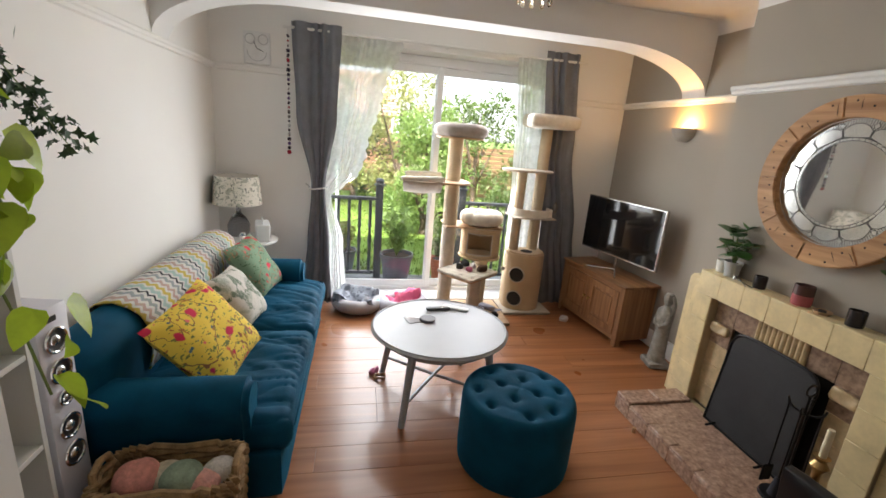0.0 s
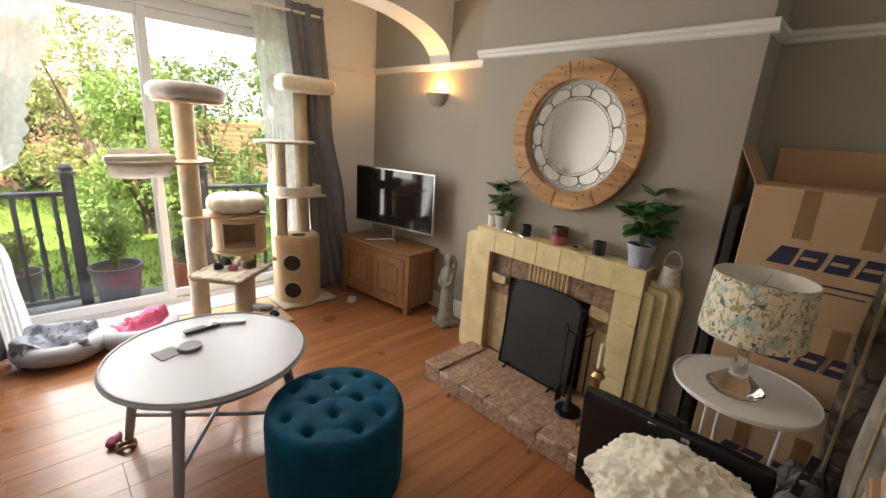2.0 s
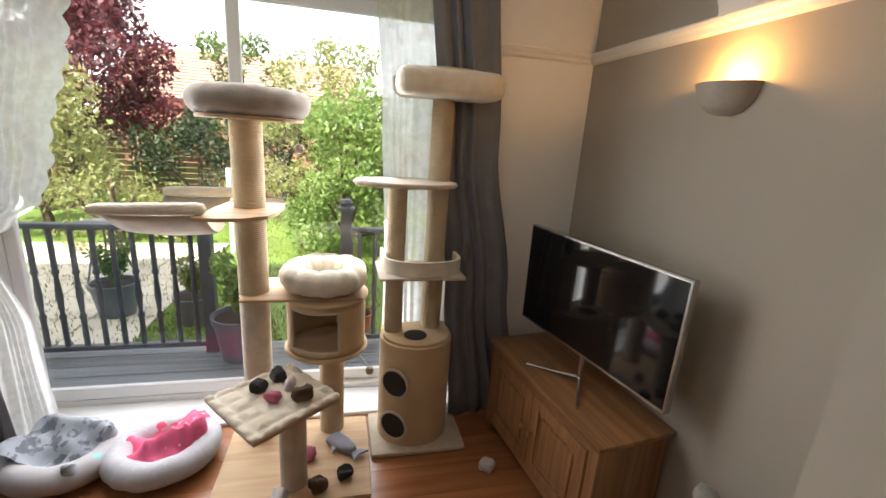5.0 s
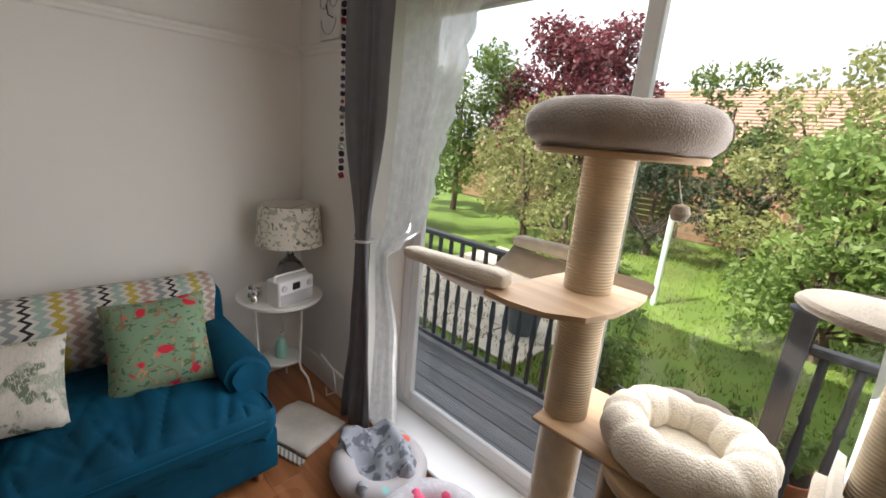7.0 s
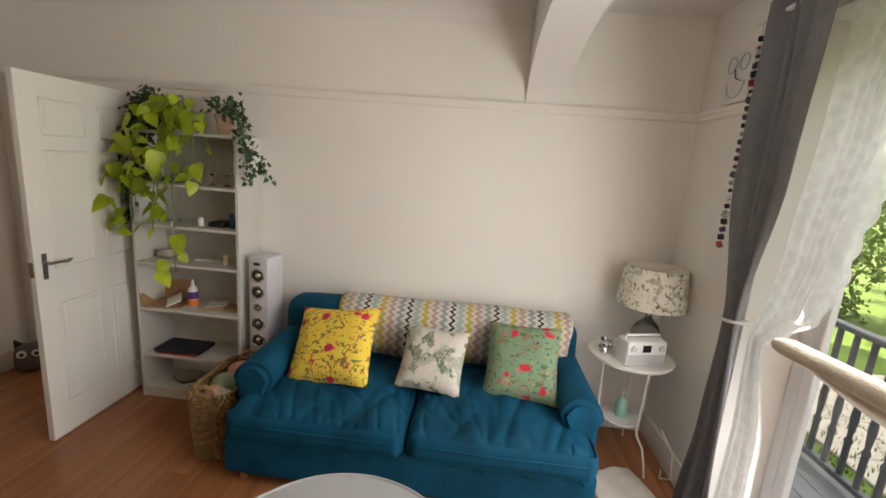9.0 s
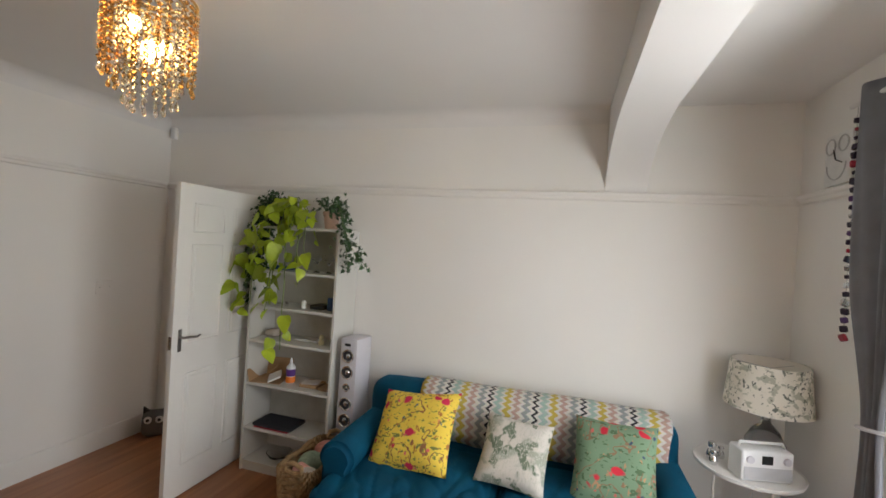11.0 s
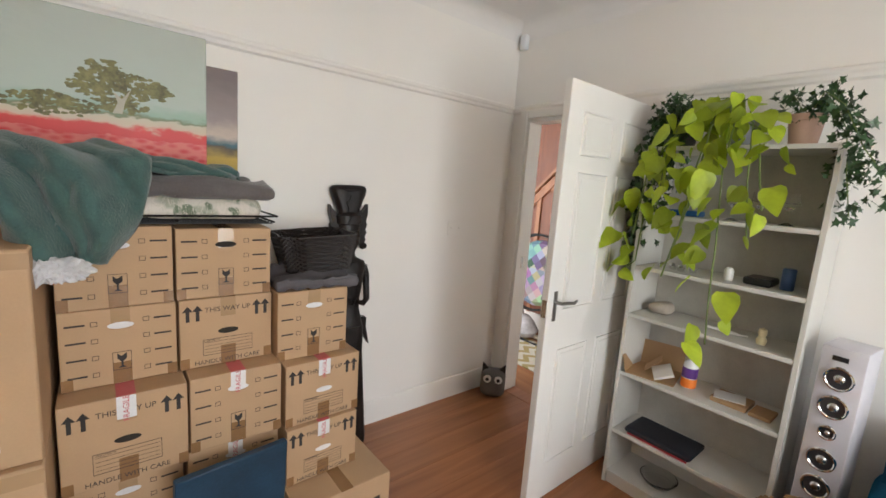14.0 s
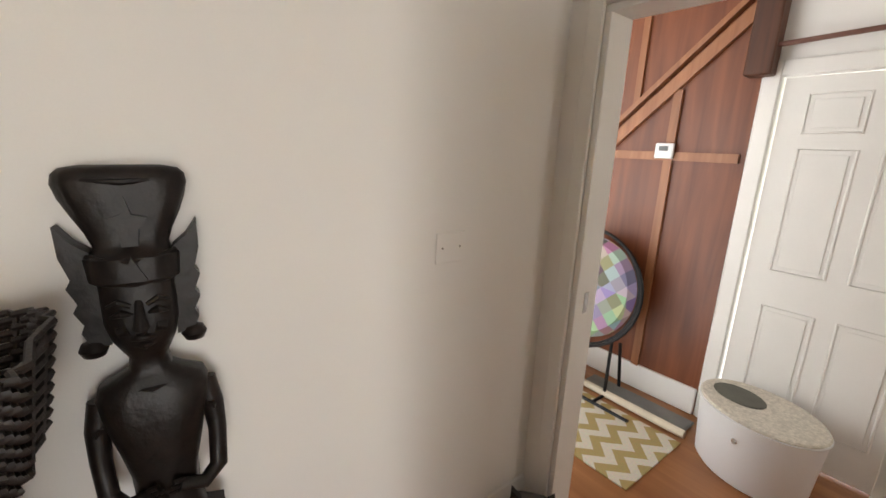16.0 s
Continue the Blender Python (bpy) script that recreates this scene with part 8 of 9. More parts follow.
def carton(x0, x1, y1, z0, z1, style, depth=0.38, turn=0.0, seed=0, fragile=False):
    """A removal carton whose printed face looks along +y; origin at the face's lower middle."""
    w, h = x1 - x0 - 0.004, z1 - z0 - 0.001
    c = thing("moving_box", pose((x0 + x1) / 2, y1, z0, 0, 0, turn), "brown printed cardboard removal box in a tall stack", "cardboard box", "stacked removal boxes")
    g = random.Random(seed)
    part("carton", B((-w / 2, -depth, 0), (w / 2, 0, h), 0.003), BOXB, c)
    hz = h * (0.56 if style == "list" else 0.50)
    # hand hole: a flat oval, some near-black as painted shade, the rest white
    pts = [(0.036 * math.cos(a) + (0.018 if math.cos(a) > 0 else -0.018) * 0.0, 0.0115 * math.sin(a)) for a in [2 * math.pi * k / 20 for k in range(20)]]
    part("hand_hole", prism(bmesh.new(), [(x, hz + 0.055 * (h / 0.26) * (style == "list") + z) for x, z in pts], "y", 0.0004, 0.0014), DARK if g.random() < 0.4 else WHITE_LABEL, c, "flat oval for a hand hole", smooth=False)
    tw = 0.026
    part("tape", B((-tw, 0.0003, h * 0.72), (tw, 0.0009, h), 0), CLEAR_TAPE, c, smooth=False)
    part("tape", B((-tw, -depth * 0.98, h + 0.0002), (tw, 0, h + 0.0008), 0), TAPE, c, smooth=False)
    part("tape", B((-tw, 0.0003, 0.0), (tw, 0.0009, h * 0.28), 0), TAPE, c, smooth=False)
    for s in (-1, 1):
        part("tape", B((min(s * w / 2, s * (w / 2 - 0.03)), 0.0003, 0.0), (max(s * w / 2, s * (w / 2 - 0.03)), 0.0009, 0.04)), TAPE, c, smooth=False)
    y = 0.0006
    if style == "up":
        put_text("THIS WAY UP", 0.026, c, BLACKINK, on_front(0, h * 0.83, y))
        for x in (-w * 0.42, -w * 0.32, w * 0.32, w * 0.42):
            ob = new("printed_arrow", arrow_mesh)
            ob.parent, ob.matrix_basis = c, on_front(x, h * 0.80, y)
        outline(c, -w * 0.27, w * 0.27, h * 0.16, h * 0.40, y)
        for k in range(4):
            part("ruled_line", B((-w * 0.25, y, h * (0.20 + 0.05 * k)), (w * 0.25, y + 0.0006, h * (0.20 + 0.05 * k) + 0.0012)), BLACKINK, c, smooth=False)
        put_text("CONTENTS:", 0.010, c, BLACKINK, on_front(w * 0.17, h * 0.375, y))
        put_text("HANDLE WITH CARE", 0.024, c, BLACKINK, on_front(0, h * 0.06, y))
    else:
        for k in range(4):
            z = h * (0.16 + 0.22 * k)
            for s in (-1, 1):
                xb = s * w * 0.22
                outline(c, xb - 0.009, xb + 0.009, z - 0.008, z + 0.008, y)
                part("printed_word", B((min(s * w * 0.29, s * w * 0.45), y, z - 0.003), (max(s * w * 0.29, s * w * 0.45), y + 0.0006, z + 0.003)), BLACKINK, c, smooth=False)
        outline(c, -0.026, 0.026, h * 0.18, h * 0.42, y)
        bm = prism(bmesh.new(), [(-0.013, h * 0.40), (-0.013, h * 0.33), (-0.003, h * 0.29), (-0.003, h * 0.23), (-0.012, h * 0.205), (0.012, h * 0.205), (0.003, h * 0.23), (0.003, h * 0.29), (0.013, h * 0.33), (0.013, h * 0.40), (0.002, h * 0.36)], "y", y, y + 0.0008)
        part("glass_symbol", bm, BLACKINK, c, smooth=False)
    if fragile:
        part("fragile_tape", B((-0.026, 0.0012, h * 0.74), (0.026, 0.0018, h)), WHITE_LABEL, c, "white and red fragile tape", smooth=False)
        put_text("FRAGILE", 0.024, c, REDTAPE, on_front(0, h * 0.86, 0.0019, 90))
        part("fragile_tape", B((-0.026, -depth * 0.8, h + 0.0010), (0.026, 0, h + 0.0016)), REDTAPE, c, smooth=False)
    return c


for args in ((0.935, 1.26, 0.06, 0.0, 0.235, "list", 0.5), (0.935, 1.26, 0.05, 0.236, 0.475, "list", 0.5), (0.92, 1.265, 0.075, 0.476, 0.775, "up", 0.5, 0, 3, True), (0.935, 1.255, -0.03, 0.776, 1.04, "list", 0.4), (0.94, 1.255, -0.03, 1.041, 1.31, "list", 0.4, 1.5),
             (0.60, 0.93, 0.06, 0.0, 0.235, "list", 0.5), (0.60, 0.925, 0.05, 0.236, 0.49, "list", 0.48, 0, 5, True), (0.595, 0.915, 0.065, 0.491, 0.775, "list", 0.5, -1, 6, True), (0.605, 0.93, -0.03, 0.776, 1.04, "up", 0.4, 0, 7), (0.61, 0.935, -0.035, 1.041, 1.30, "list", 0.4, -1, 8),
             (0.265, 0.585, 0.10, 0.236, 0.487, "up", 0.44, 2, 9, True), (0.255, 0.585, 0.08, 0.488, 0.755, "up", 0.46, 1, 10, True), (0.295, 0.60, 0.02, 0.756, 1.045, "list", 0.36, 0, 11)):
    carton(*args)
lb = thing("moving_box", pose(0.17, 0.25, 0), "wide flat cardboard box on the floor under the stack", "cardboard box", "stacked removal boxes")
part("carton", B((0.0, -0.62, 0), (0.42, 0, 0.233), 0.004), BOXB, lb)
part("tape", B((0.18, -0.6, 0.2332), (0.235, 0.0, 0.2338)), TAPE, lb, smooth=False)
part("glass_symbol", B((0.05, 0.0004, 0.10), (0.08, 0.0012, 0.14)), BLACKINK, lb, smooth=False)
for z0, z1, y1 in ((0.0, 0.72, 0.27), (0.721, 1.29, 0.25)):
    b = thing("moving_box", pose(1.275, y1, z0), "large plain brown carton with packing tape", "cardboard box", "stacked removal boxes")
    part("carton", B((0, -0.72, 0), (0.34, 0, z1 - z0 - 0.001), 0.005), BOXB, b)
    part("tape", B((0.0, 0.0004, z1 - z0 - 0.05), (0.34, 0.001, z1 - z0 - 0.01)), CLEAR_TAPE, b, smooth=False)
    if z0:
        part("label", B((0.08, 0.0005, 0.05), (0.19, 0.0014, 0.2)), WHITE_LABEL, b, "white shipping label", smooth=False)
        for k in range(4):
            part("label_line", B((0.09, 0.0015, 0.07 + 0.03 * k), (0.16, 0.002, 0.076 + 0.03 * k)), BLACKINK, b, smooth=False)
NAVY = mat("navy_canvas", (0.012, 0.045, 0.085), 0.5, vary=0.3, scale=6, bump=0.2)
nv = thing("navy_panel", pose(0.79, 0.13, 0, -4, 0, 6), "dark blue canvas leaning on the boxes", "canvas")
part("canvas", B((-0.18, 0, 0), (0.20, 0.03, 0.50), 0.004), NAVY, nv)

# rack, pillow and blankets on the stack
rk = thing("wire_rack", pose(0, 0, 1.311), "black wire rack lying on the boxes", "rack")
for k in range(9):
    y = -0.41 + 0.045 * k
    part("wire", T([(0.60, y, 0.006), (1.24, y, 0.006)], 0.003, 5), BLACK_IRON, rk)
for x in (0.60, 0.92, 1.24):
    part("wire", T([(x, -0.42, 0.012), (x, -0.03, 0.012)], 0.004, 5), BLACK_IRON, rk)
part("rim", T([(0.59, -0.43, 0.035), (1.25, -0.43, 0.035), (1.25, -0.02, 0.035), (0.59, -0.02, 0.035)], 0.004, 5, True), BLACK_IRON, rk)
solid("pillow", soft_box((0.64, -0.42, 1.330), (1.10, -0.03, 1.405), 0.036, 12, 0.008, 8), FERN_PRINT, "white pillow with grey leaf print on the rack", "pillow")
solid("blanket", soft_box((0.60, -0.44, 1.406), (1.30, 0.0, 1.465), 0.028, 20, 0.022, 9, 0, 2), mat("grey_fleece", (0.115, 0.105, 0.105), 0.95, vary=0.2, bump=0.5, Sheen_Weight=0.3), "dark grey fleece blanket folded on the boxes", "blanket")


def draped(pts_, w, seed, rows=26, cols=18, lift=0.05):
    """Cloth falling over an edge: a path in y-z swept across x with folds."""
    bm = bmesh.new()
    g = []
    for i in range(rows + 1):
        s = i / rows * (len(pts_) - 1)
        k = min(int(s), len(pts_) - 2)
        f = s - k
        a, b = pts_[k], pts_[k + 1]
        y, z, cx = [a[j] + (b[j] - a[j]) * f for j in range(3)]
        row = []
        for c in range(cols + 1):
            u = c / cols - 0.5
            n = noise.noise(Vector((u * 5, s * 0.6, seed)))
            n2 = noise.noise(Vector((u * 13, s * 1.2, seed + 5)))
            row.append(bm.verts.new((cx + u * w * (1 + 0.15 * n), y + lift * abs(n) + 0.5 * lift * abs(n2), z + 0.7 * lift * n2 + 0.02 * n)))
        g.append(row)
    for a, b in zip(g, g[1:]):
        for c in range(cols):
            bm.faces.new((a[c], a[c + 1], b[c + 1], b[c]))
    return bm


KNIT = mat("teal_green_knit", (0.055, 0.115, 0.105), 0.95, vary=0.2, scale=20, bump=0.9, fine=140, Sheen_Weight=0.3)
tb = thing("knitted_throw", pose(0, 0, 0), "teal-green knitted throw with white fringe over the boxes", "blanket")


def bundle(path, w, seed, rows=44, cols=40, lift=0.05, drift=0.0):
    """Soft heavy cloth over an edge: rounded diagonal folds and curled sides."""
    bm = bmesh.new()
    g = []
    n = len(path) - 1
    for i in range(rows + 1):
        s = i / rows * n
        k = min(int(s), n - 1)
        f = s - k
        p0, p1, p2, p3 = [path[max(0, min(n, k + d))] for d in (-1, 0, 1, 2)]
        y, z, cx, ww = [0.5 * (2 * p1[q] + (p2[q] - p0[q]) * f + (2 * p0[q] - 5 * p1[q] + 4 * p2[q] - p3[q]) * f * f + (3 * p1[q] - p0[q] - 3 * p2[q] + p3[q]) * f ** 3) for q in range(4)]
        row = []
        for c in range(cols + 1):
            u = 2 * c / cols - 1
            ph = 5.5 * u + drift * s + seed + 1.3 * noise.noise(Vector((u * 1.4, s * 0.5, seed)))
            fold = lift * (0.55 * math.sin(ph) + 0.3 * math.sin(1.9 * ph + 1)) + 0.4 * lift * noise.noise(Vector((u * 3, s * 1.4, seed + 4)))
            curl = -0.9 * lift * abs(u) ** 6
            flat = min(1.0, max(0.0, (s - 1.0)))
            row.append(bm.verts.new((cx + u * ww * w * 0.5 + 0.25 * fold, y + (fold + curl) * flat, z + (fold + curl) * (1 - 0.75 * flat))))
        g.append(row)
    for a, b in zip(g, g[1:]):
        for c in range(cols):
            bm.faces.new((a[c], a[c + 1], b[c + 1], b[c]))
    return bm


thicken(part("drape", bundle([(-0.40, 1.50, 1.20, 0.9), (-0.18, 1.54, 1.20, 1.0), (0.03, 1.54, 1.185, 1.05), (0.115, 1.46, 1.185, 0.95), (0.13, 1.34, 1.20, 0.78), (0.125, 1.225, 1.22, 0.55)], 0.36, 1.0, cols=64, lift=0.062, drift=2.3), KNIT, tb, angle=80), 0.018)
thicken(part("drape", bundle([(-0.36, 1.475, 0.90, 1.0), (-0.22, 1.505, 0.91, 1.0), (-0.12, 1.515, 0.92, 0.95), (-0.04, 1.49, 0.94, 0.9)], 0.46, 2.3, rows=34, cols=60, lift=0.05, drift=3.2), KNIT, tb, angle=80), 0.014)
part("bulk", soft_box((1.04, -0.40, 1.34), (1.36, 0.06, 1.50), 0.06, 14, 0.03, 7, 0, 7), KNIT, tb)
part("fringe", moved(fleece(9, 0.09, 0.03, 0.03), pose(1.25, 0.16, 1.215, 0, 0, 0)), mat("white_fringe", (0.62, 0.62, 0.64), 0.95, bump=1.0), tb, "white fluffy fringe")

# paintings propped behind the stack
def painting_material(kind):
    m = bpy.data.materials.new(kind)
    m.use_nodes = True
    nt = m.node_tree
    bs = nt.nodes["Principled BSDF"]
    bs.inputs["Roughness"].default_value = 0.45
    co, sx, ramp, nz = [nt.nodes.new(k) for k in ("ShaderNodeTexCoord", "ShaderNodeSeparateXYZ", "ShaderNodeValToRGB", "ShaderNodeTexNoise")]
    nz.inputs["Scale"].default_value, nz.inputs["Detail"].default_value = 14, 6
    mp = nt.nodes.new("ShaderNodeMapping")
    mp.inputs["Scale"].default_value = (1, 1, 2.2)
    nt.links.new(co.outputs["Object"], mp.inputs[0])
    nt.links.new(mp.outputs[0], nz.inputs["Vector"])
    nt.links.new(co.outputs["Object"], sx.inputs[0])
    ad = nt.nodes.new("ShaderNodeMath")
    ad.operation = "MULTIPLY_ADD"
    ad.inputs[1].default_value = 0.07
    nt.links.new(nz.outputs["Fac"], ad.inputs[0])
    nt.links.new(sx.outputs["Z"], ad.inputs[2])
    mr = nt.nodes.new("ShaderNodeMapRange")
    mr.inputs["From Min"].default_value, mr.inputs["From Max"].default_value = 0.05, 0.75 if kind == "poppy_painting" else 0.63
    nt.links.new(ad.outputs[0], mr.inputs["Value"])
    nt.links.new(mr.outputs[0], ramp.inputs[0])
    stops = [(0.0, (0.36, 0.02, 0.02)), (0.2, (0.62, 0.02, 0.025)), (0.405, (0.66, 0.035, 0.035)), (0.425, (0.62, 0.50, 0.38)), (0.465, (0.58, 0.52, 0.40)), (0.475, (0.16, 0.19, 0.09)), (0.50, (0.30, 0.44, 0.34)), (0.56, (0.44, 0.52, 0.46)), (1.0, (0.42, 0.46, 0.42))] if kind == "poppy_painting" else \
            [(0.0, (0.16, 0.11, 0.03)), (0.2, (0.32, 0.22, 0.04)), (0.42, (0.50, 0.33, 0.03)), (0.5, (0.06, 0.04, 0.01)), (0.53, (0.02, 0.10, 0.13)), (0.60, (0.55, 0.45, 0.38)), (0.72, (0.30, 0.24, 0.23)), (1.0, (0.17, 0.13, 0.13))]
    els = ramp.color_ramp.elements
    while len(els) < len(stops):
        els.new(0.5)
    for e, (p, c) in zip(els, stops):
        e.position, e.color = p, (*c, 1)
    last = ramp.outputs[0]
    if kind == "poppy_painting":
        v, n2, mx = [nt.nodes.new(k) for k in ("ShaderNodeTexVoronoi", "ShaderNodeTexNoise", "ShaderNodeMix")]
        v.inputs["Scale"].default_value = 24
        nt.links.new(mp.outputs[0], v.inputs["Vector"])
        mr2, ltn, mul = nt.nodes.new("ShaderNodeMapRange"), nt.nodes.new("ShaderNodeMath"), nt.nodes.new("ShaderNodeMath")
        mr2.inputs["From Min"].default_value, mr2.inputs["From Max"].default_value = 0.2, 0.6
        nt.links.new(v.outputs["Distance"], mr2.inputs["Value"])
        ltn.operation = "LESS_THAN"
        ltn.inputs[1].default_value = 0.30
        nt.links.new(ad.outputs[0], ltn.inputs[0])
        mul.operation = "MULTIPLY"
        nt.links.new(mr2.outputs[0], mul.inputs[0])
        nt.links.new(ltn.outputs[0], mul.inputs[1])
        mx.data_type = "RGBA"
        mx.inputs[7].default_value = (0.74, 0.16, 0.14, 1)
        nt.links.new(mul.outputs[0], mx.inputs[0])
        nt.links.new(last, mx.inputs[6])
        last = mx.outputs[2]
    nt.links.new(last, bs.inputs["Base Color"])
    bp = nt.nodes.new("ShaderNodeBump")
    bp.inputs["Strength"].default_value, bp.inputs["Distance"].default_value = 0.5, 0.004
    nt.links.new(nz.outputs["Fac"], bp.inputs["Height"])
    nt.links.new(bp.outputs[0], bs.inputs["Normal"])
    return m


pa = thing("painting", pose(0.765, -0.435, 1.345, -2, 0, 0), "large canvas painting of a red poppy field with a tree", "painting", "propped paintings")
part("canvas", B((0, 0, 0), (0.92, 0.022, 0.69), 0.003), painting_material("poppy_painting"), pa)
g = random.Random(12)
bm = bmesh.new()
for k in range(680):
    a, r = g.uniform(0, 6.28), g.random() ** 0.6
    cx, cz, rx, rz = ((0.335, 0.485, 0.075, 0.055), (0.23, 0.455, 0.085, 0.05), (0.385, 0.44, 0.055, 0.035), (0.30, 0.44, 0.10, 0.06), (0.17, 0.455, 0.045, 0.025), (0.28, 0.38, 0.08, 0.03))[k % 6] if k < 520 else (0.49, 0.36, 0.13, 0.04)
    x, z = cx + rx * r * math.cos(a) * (1.0 - 0.25 * math.sin(a)), cz + rz * r * math.sin(a)
    s = g.uniform(0.004, 0.012)
    q = g.uniform(0, 3.14)
    bm.faces.new([bm.verts.new((x + s * math.cos(q + t) * (1 + 0.5 * (i % 2)), 0.0222 + 0.0004 * g.random(), z + 0.7 * s * math.sin(q + t))) for i, t in enumerate([2 * math.pi * j / 6 for j in range(6)])])
tagged(part("painted_tree", bm, mat("painted_olive", (0.16, 0.15, 0.05), 0.5, vary=0.5, scale=30), pa, "dabs of olive paint forming trees", smooth=False), kind="stuff")
part("painted_trunk", prism(bmesh.new(), [(0.285, 0.352), (0.315, 0.350), (0.298, 0.39), (0.31, 0.43), (0.285, 0.405), (0.255, 0.445), (0.275, 0.395)], "y", 0.0221, 0.0231), mat("painted_pale", (0.45, 0.42, 0.32), 0.5), pa, smooth=False)
pb = thing("painting", pose(0.635, -0.462, 1.30, -1, 0, 0), "canvas painting of golden fields under a dusky sky", "painting", "propped paintings")
part("canvas", B((0, 0, 0), (0.3, 0.02, 0.64), 0.003), painting_material("dusk_painting"), pb)

# dark wicker basket on the third column
solid("grey_cloth", soft_box((0.255, -0.34, 1.0455), (0.61, 0.03, 1.085), 0.018, 24, 0.028, 12, 0, 5), mat("grey_towel", (0.10, 0.095, 0.105), 0.95, vary=0.2, bump=0.6, fine=200), "crumpled grey towel on a cardboard box", "towel")
WICK = mat("black_wicker", (0.014, 0.008, 0.006), 0.5, vary=0.5, scale=40, bump=0.3)
wb = thing("wicker_basket", pose(0.36, -0.20, 1.094, 0, 3, -4), "black wicker basket tilted on a grey towel", "basket")
woven(0, 0, 0.135, 0.115, 0.006, 0.158, 17, WICK, wb, 0.03, 0.0058, 44, wave=1.1)
part("bottom", B((-0.13, -0.11, 0.0), (0.13, 0.11, 0.01), 0.003), WICK, wb)
for k in range(22):
    a = 2 * math.pi * k / 22
    x, y = math.copysign(abs(math.cos(a)) ** 0.35, math.cos(a)), math.copysign(abs(math.sin(a)) ** 0.35, math.sin(a))
    part("stake", T([(0.133 * x, 0.113 * y, 0.005), (0.163 * x, 0.143 * y, 0.161)], 0.004, 5), WICK, wb)

# carved figure, one plain mesh
bm = bmesh.new()
levels = [(0.0, 0.088, 0.075), (0.03, 0.09, 0.077), (0.30, 0.082, 0.062), (0.45, 0.077, 0.058), (0.55, 0.074, 0.056), (0.62, 0.078, 0.06), (0.68, 0.078, 0.06), (0.74, 0.066, 0.052), (0.80, 0.056, 0.046), (0.86, 0.058, 0.048), (0.92, 0.070, 0.054), (0.97, 0.080, 0.060), (1.01, 0.092, 0.058),
          (1.04, 0.096, 0.052), (1.062, 0.088, 0.046), (1.078, 0.055, 0.038), (1.09, 0.036, 0.034), (1.115, 0.032, 0.034), (1.13, 0.040, 0.044), (1.155, 0.052, 0.054), (1.19, 0.060, 0.058), (1.235, 0.062, 0.054), (1.265, 0.062, 0.052), (1.272, 0.072, 0.060), (1.315, 0.074, 0.060),
          (1.322, 0.060, 0.050), (1.335, 0.058, 0.048), (1.36, 0.066, 0.050), (1.39, 0.080, 0.053), (1.42, 0.092, 0.055), (1.445, 0.098, 0.055), (1.462, 0.096, 0.052), (1.472, 0.086, 0.045), (1.477, 0.06, 0.03)]
prevr, NS = None, 44
for z, hx, hy in levels:
    row = []
    for k in range(NS):
        a = 2 * math.pi * k / NS
        # chiselled facets, deep pleats in the skirt, a hollowed front to the headdress
        f = 1 + 0.045 * noise.noise(Vector((math.cos(a) * 3, math.sin(a) * 3, z * 14)))
        if z < 0.66:
            f -= 0.10 * max(0, math.cos(a * 9 + 0.6 * math.sin(z * 5))) ** 3 * min(1, (0.68 - z) * 4)
        y = hy * f * math.copysign(abs(math.sin(a)) ** 0.75, math.sin(a))
        if z > 1.33 and math.sin(a) > 0.3:
            y *= 0.78 + 0.2 * abs(math.cos(a))
        row.append(bm.verts.new((hx * f * math.copysign(abs(math.cos(a)) ** 0.75, math.cos(a)), y, z)))
    if prevr:
        for k in range(NS):
            bm.faces.new((prevr[k], prevr[(k + 1) % NS], row[(k + 1) % NS], row[k]))
    prevr = row
bm.faces.new(prevr)
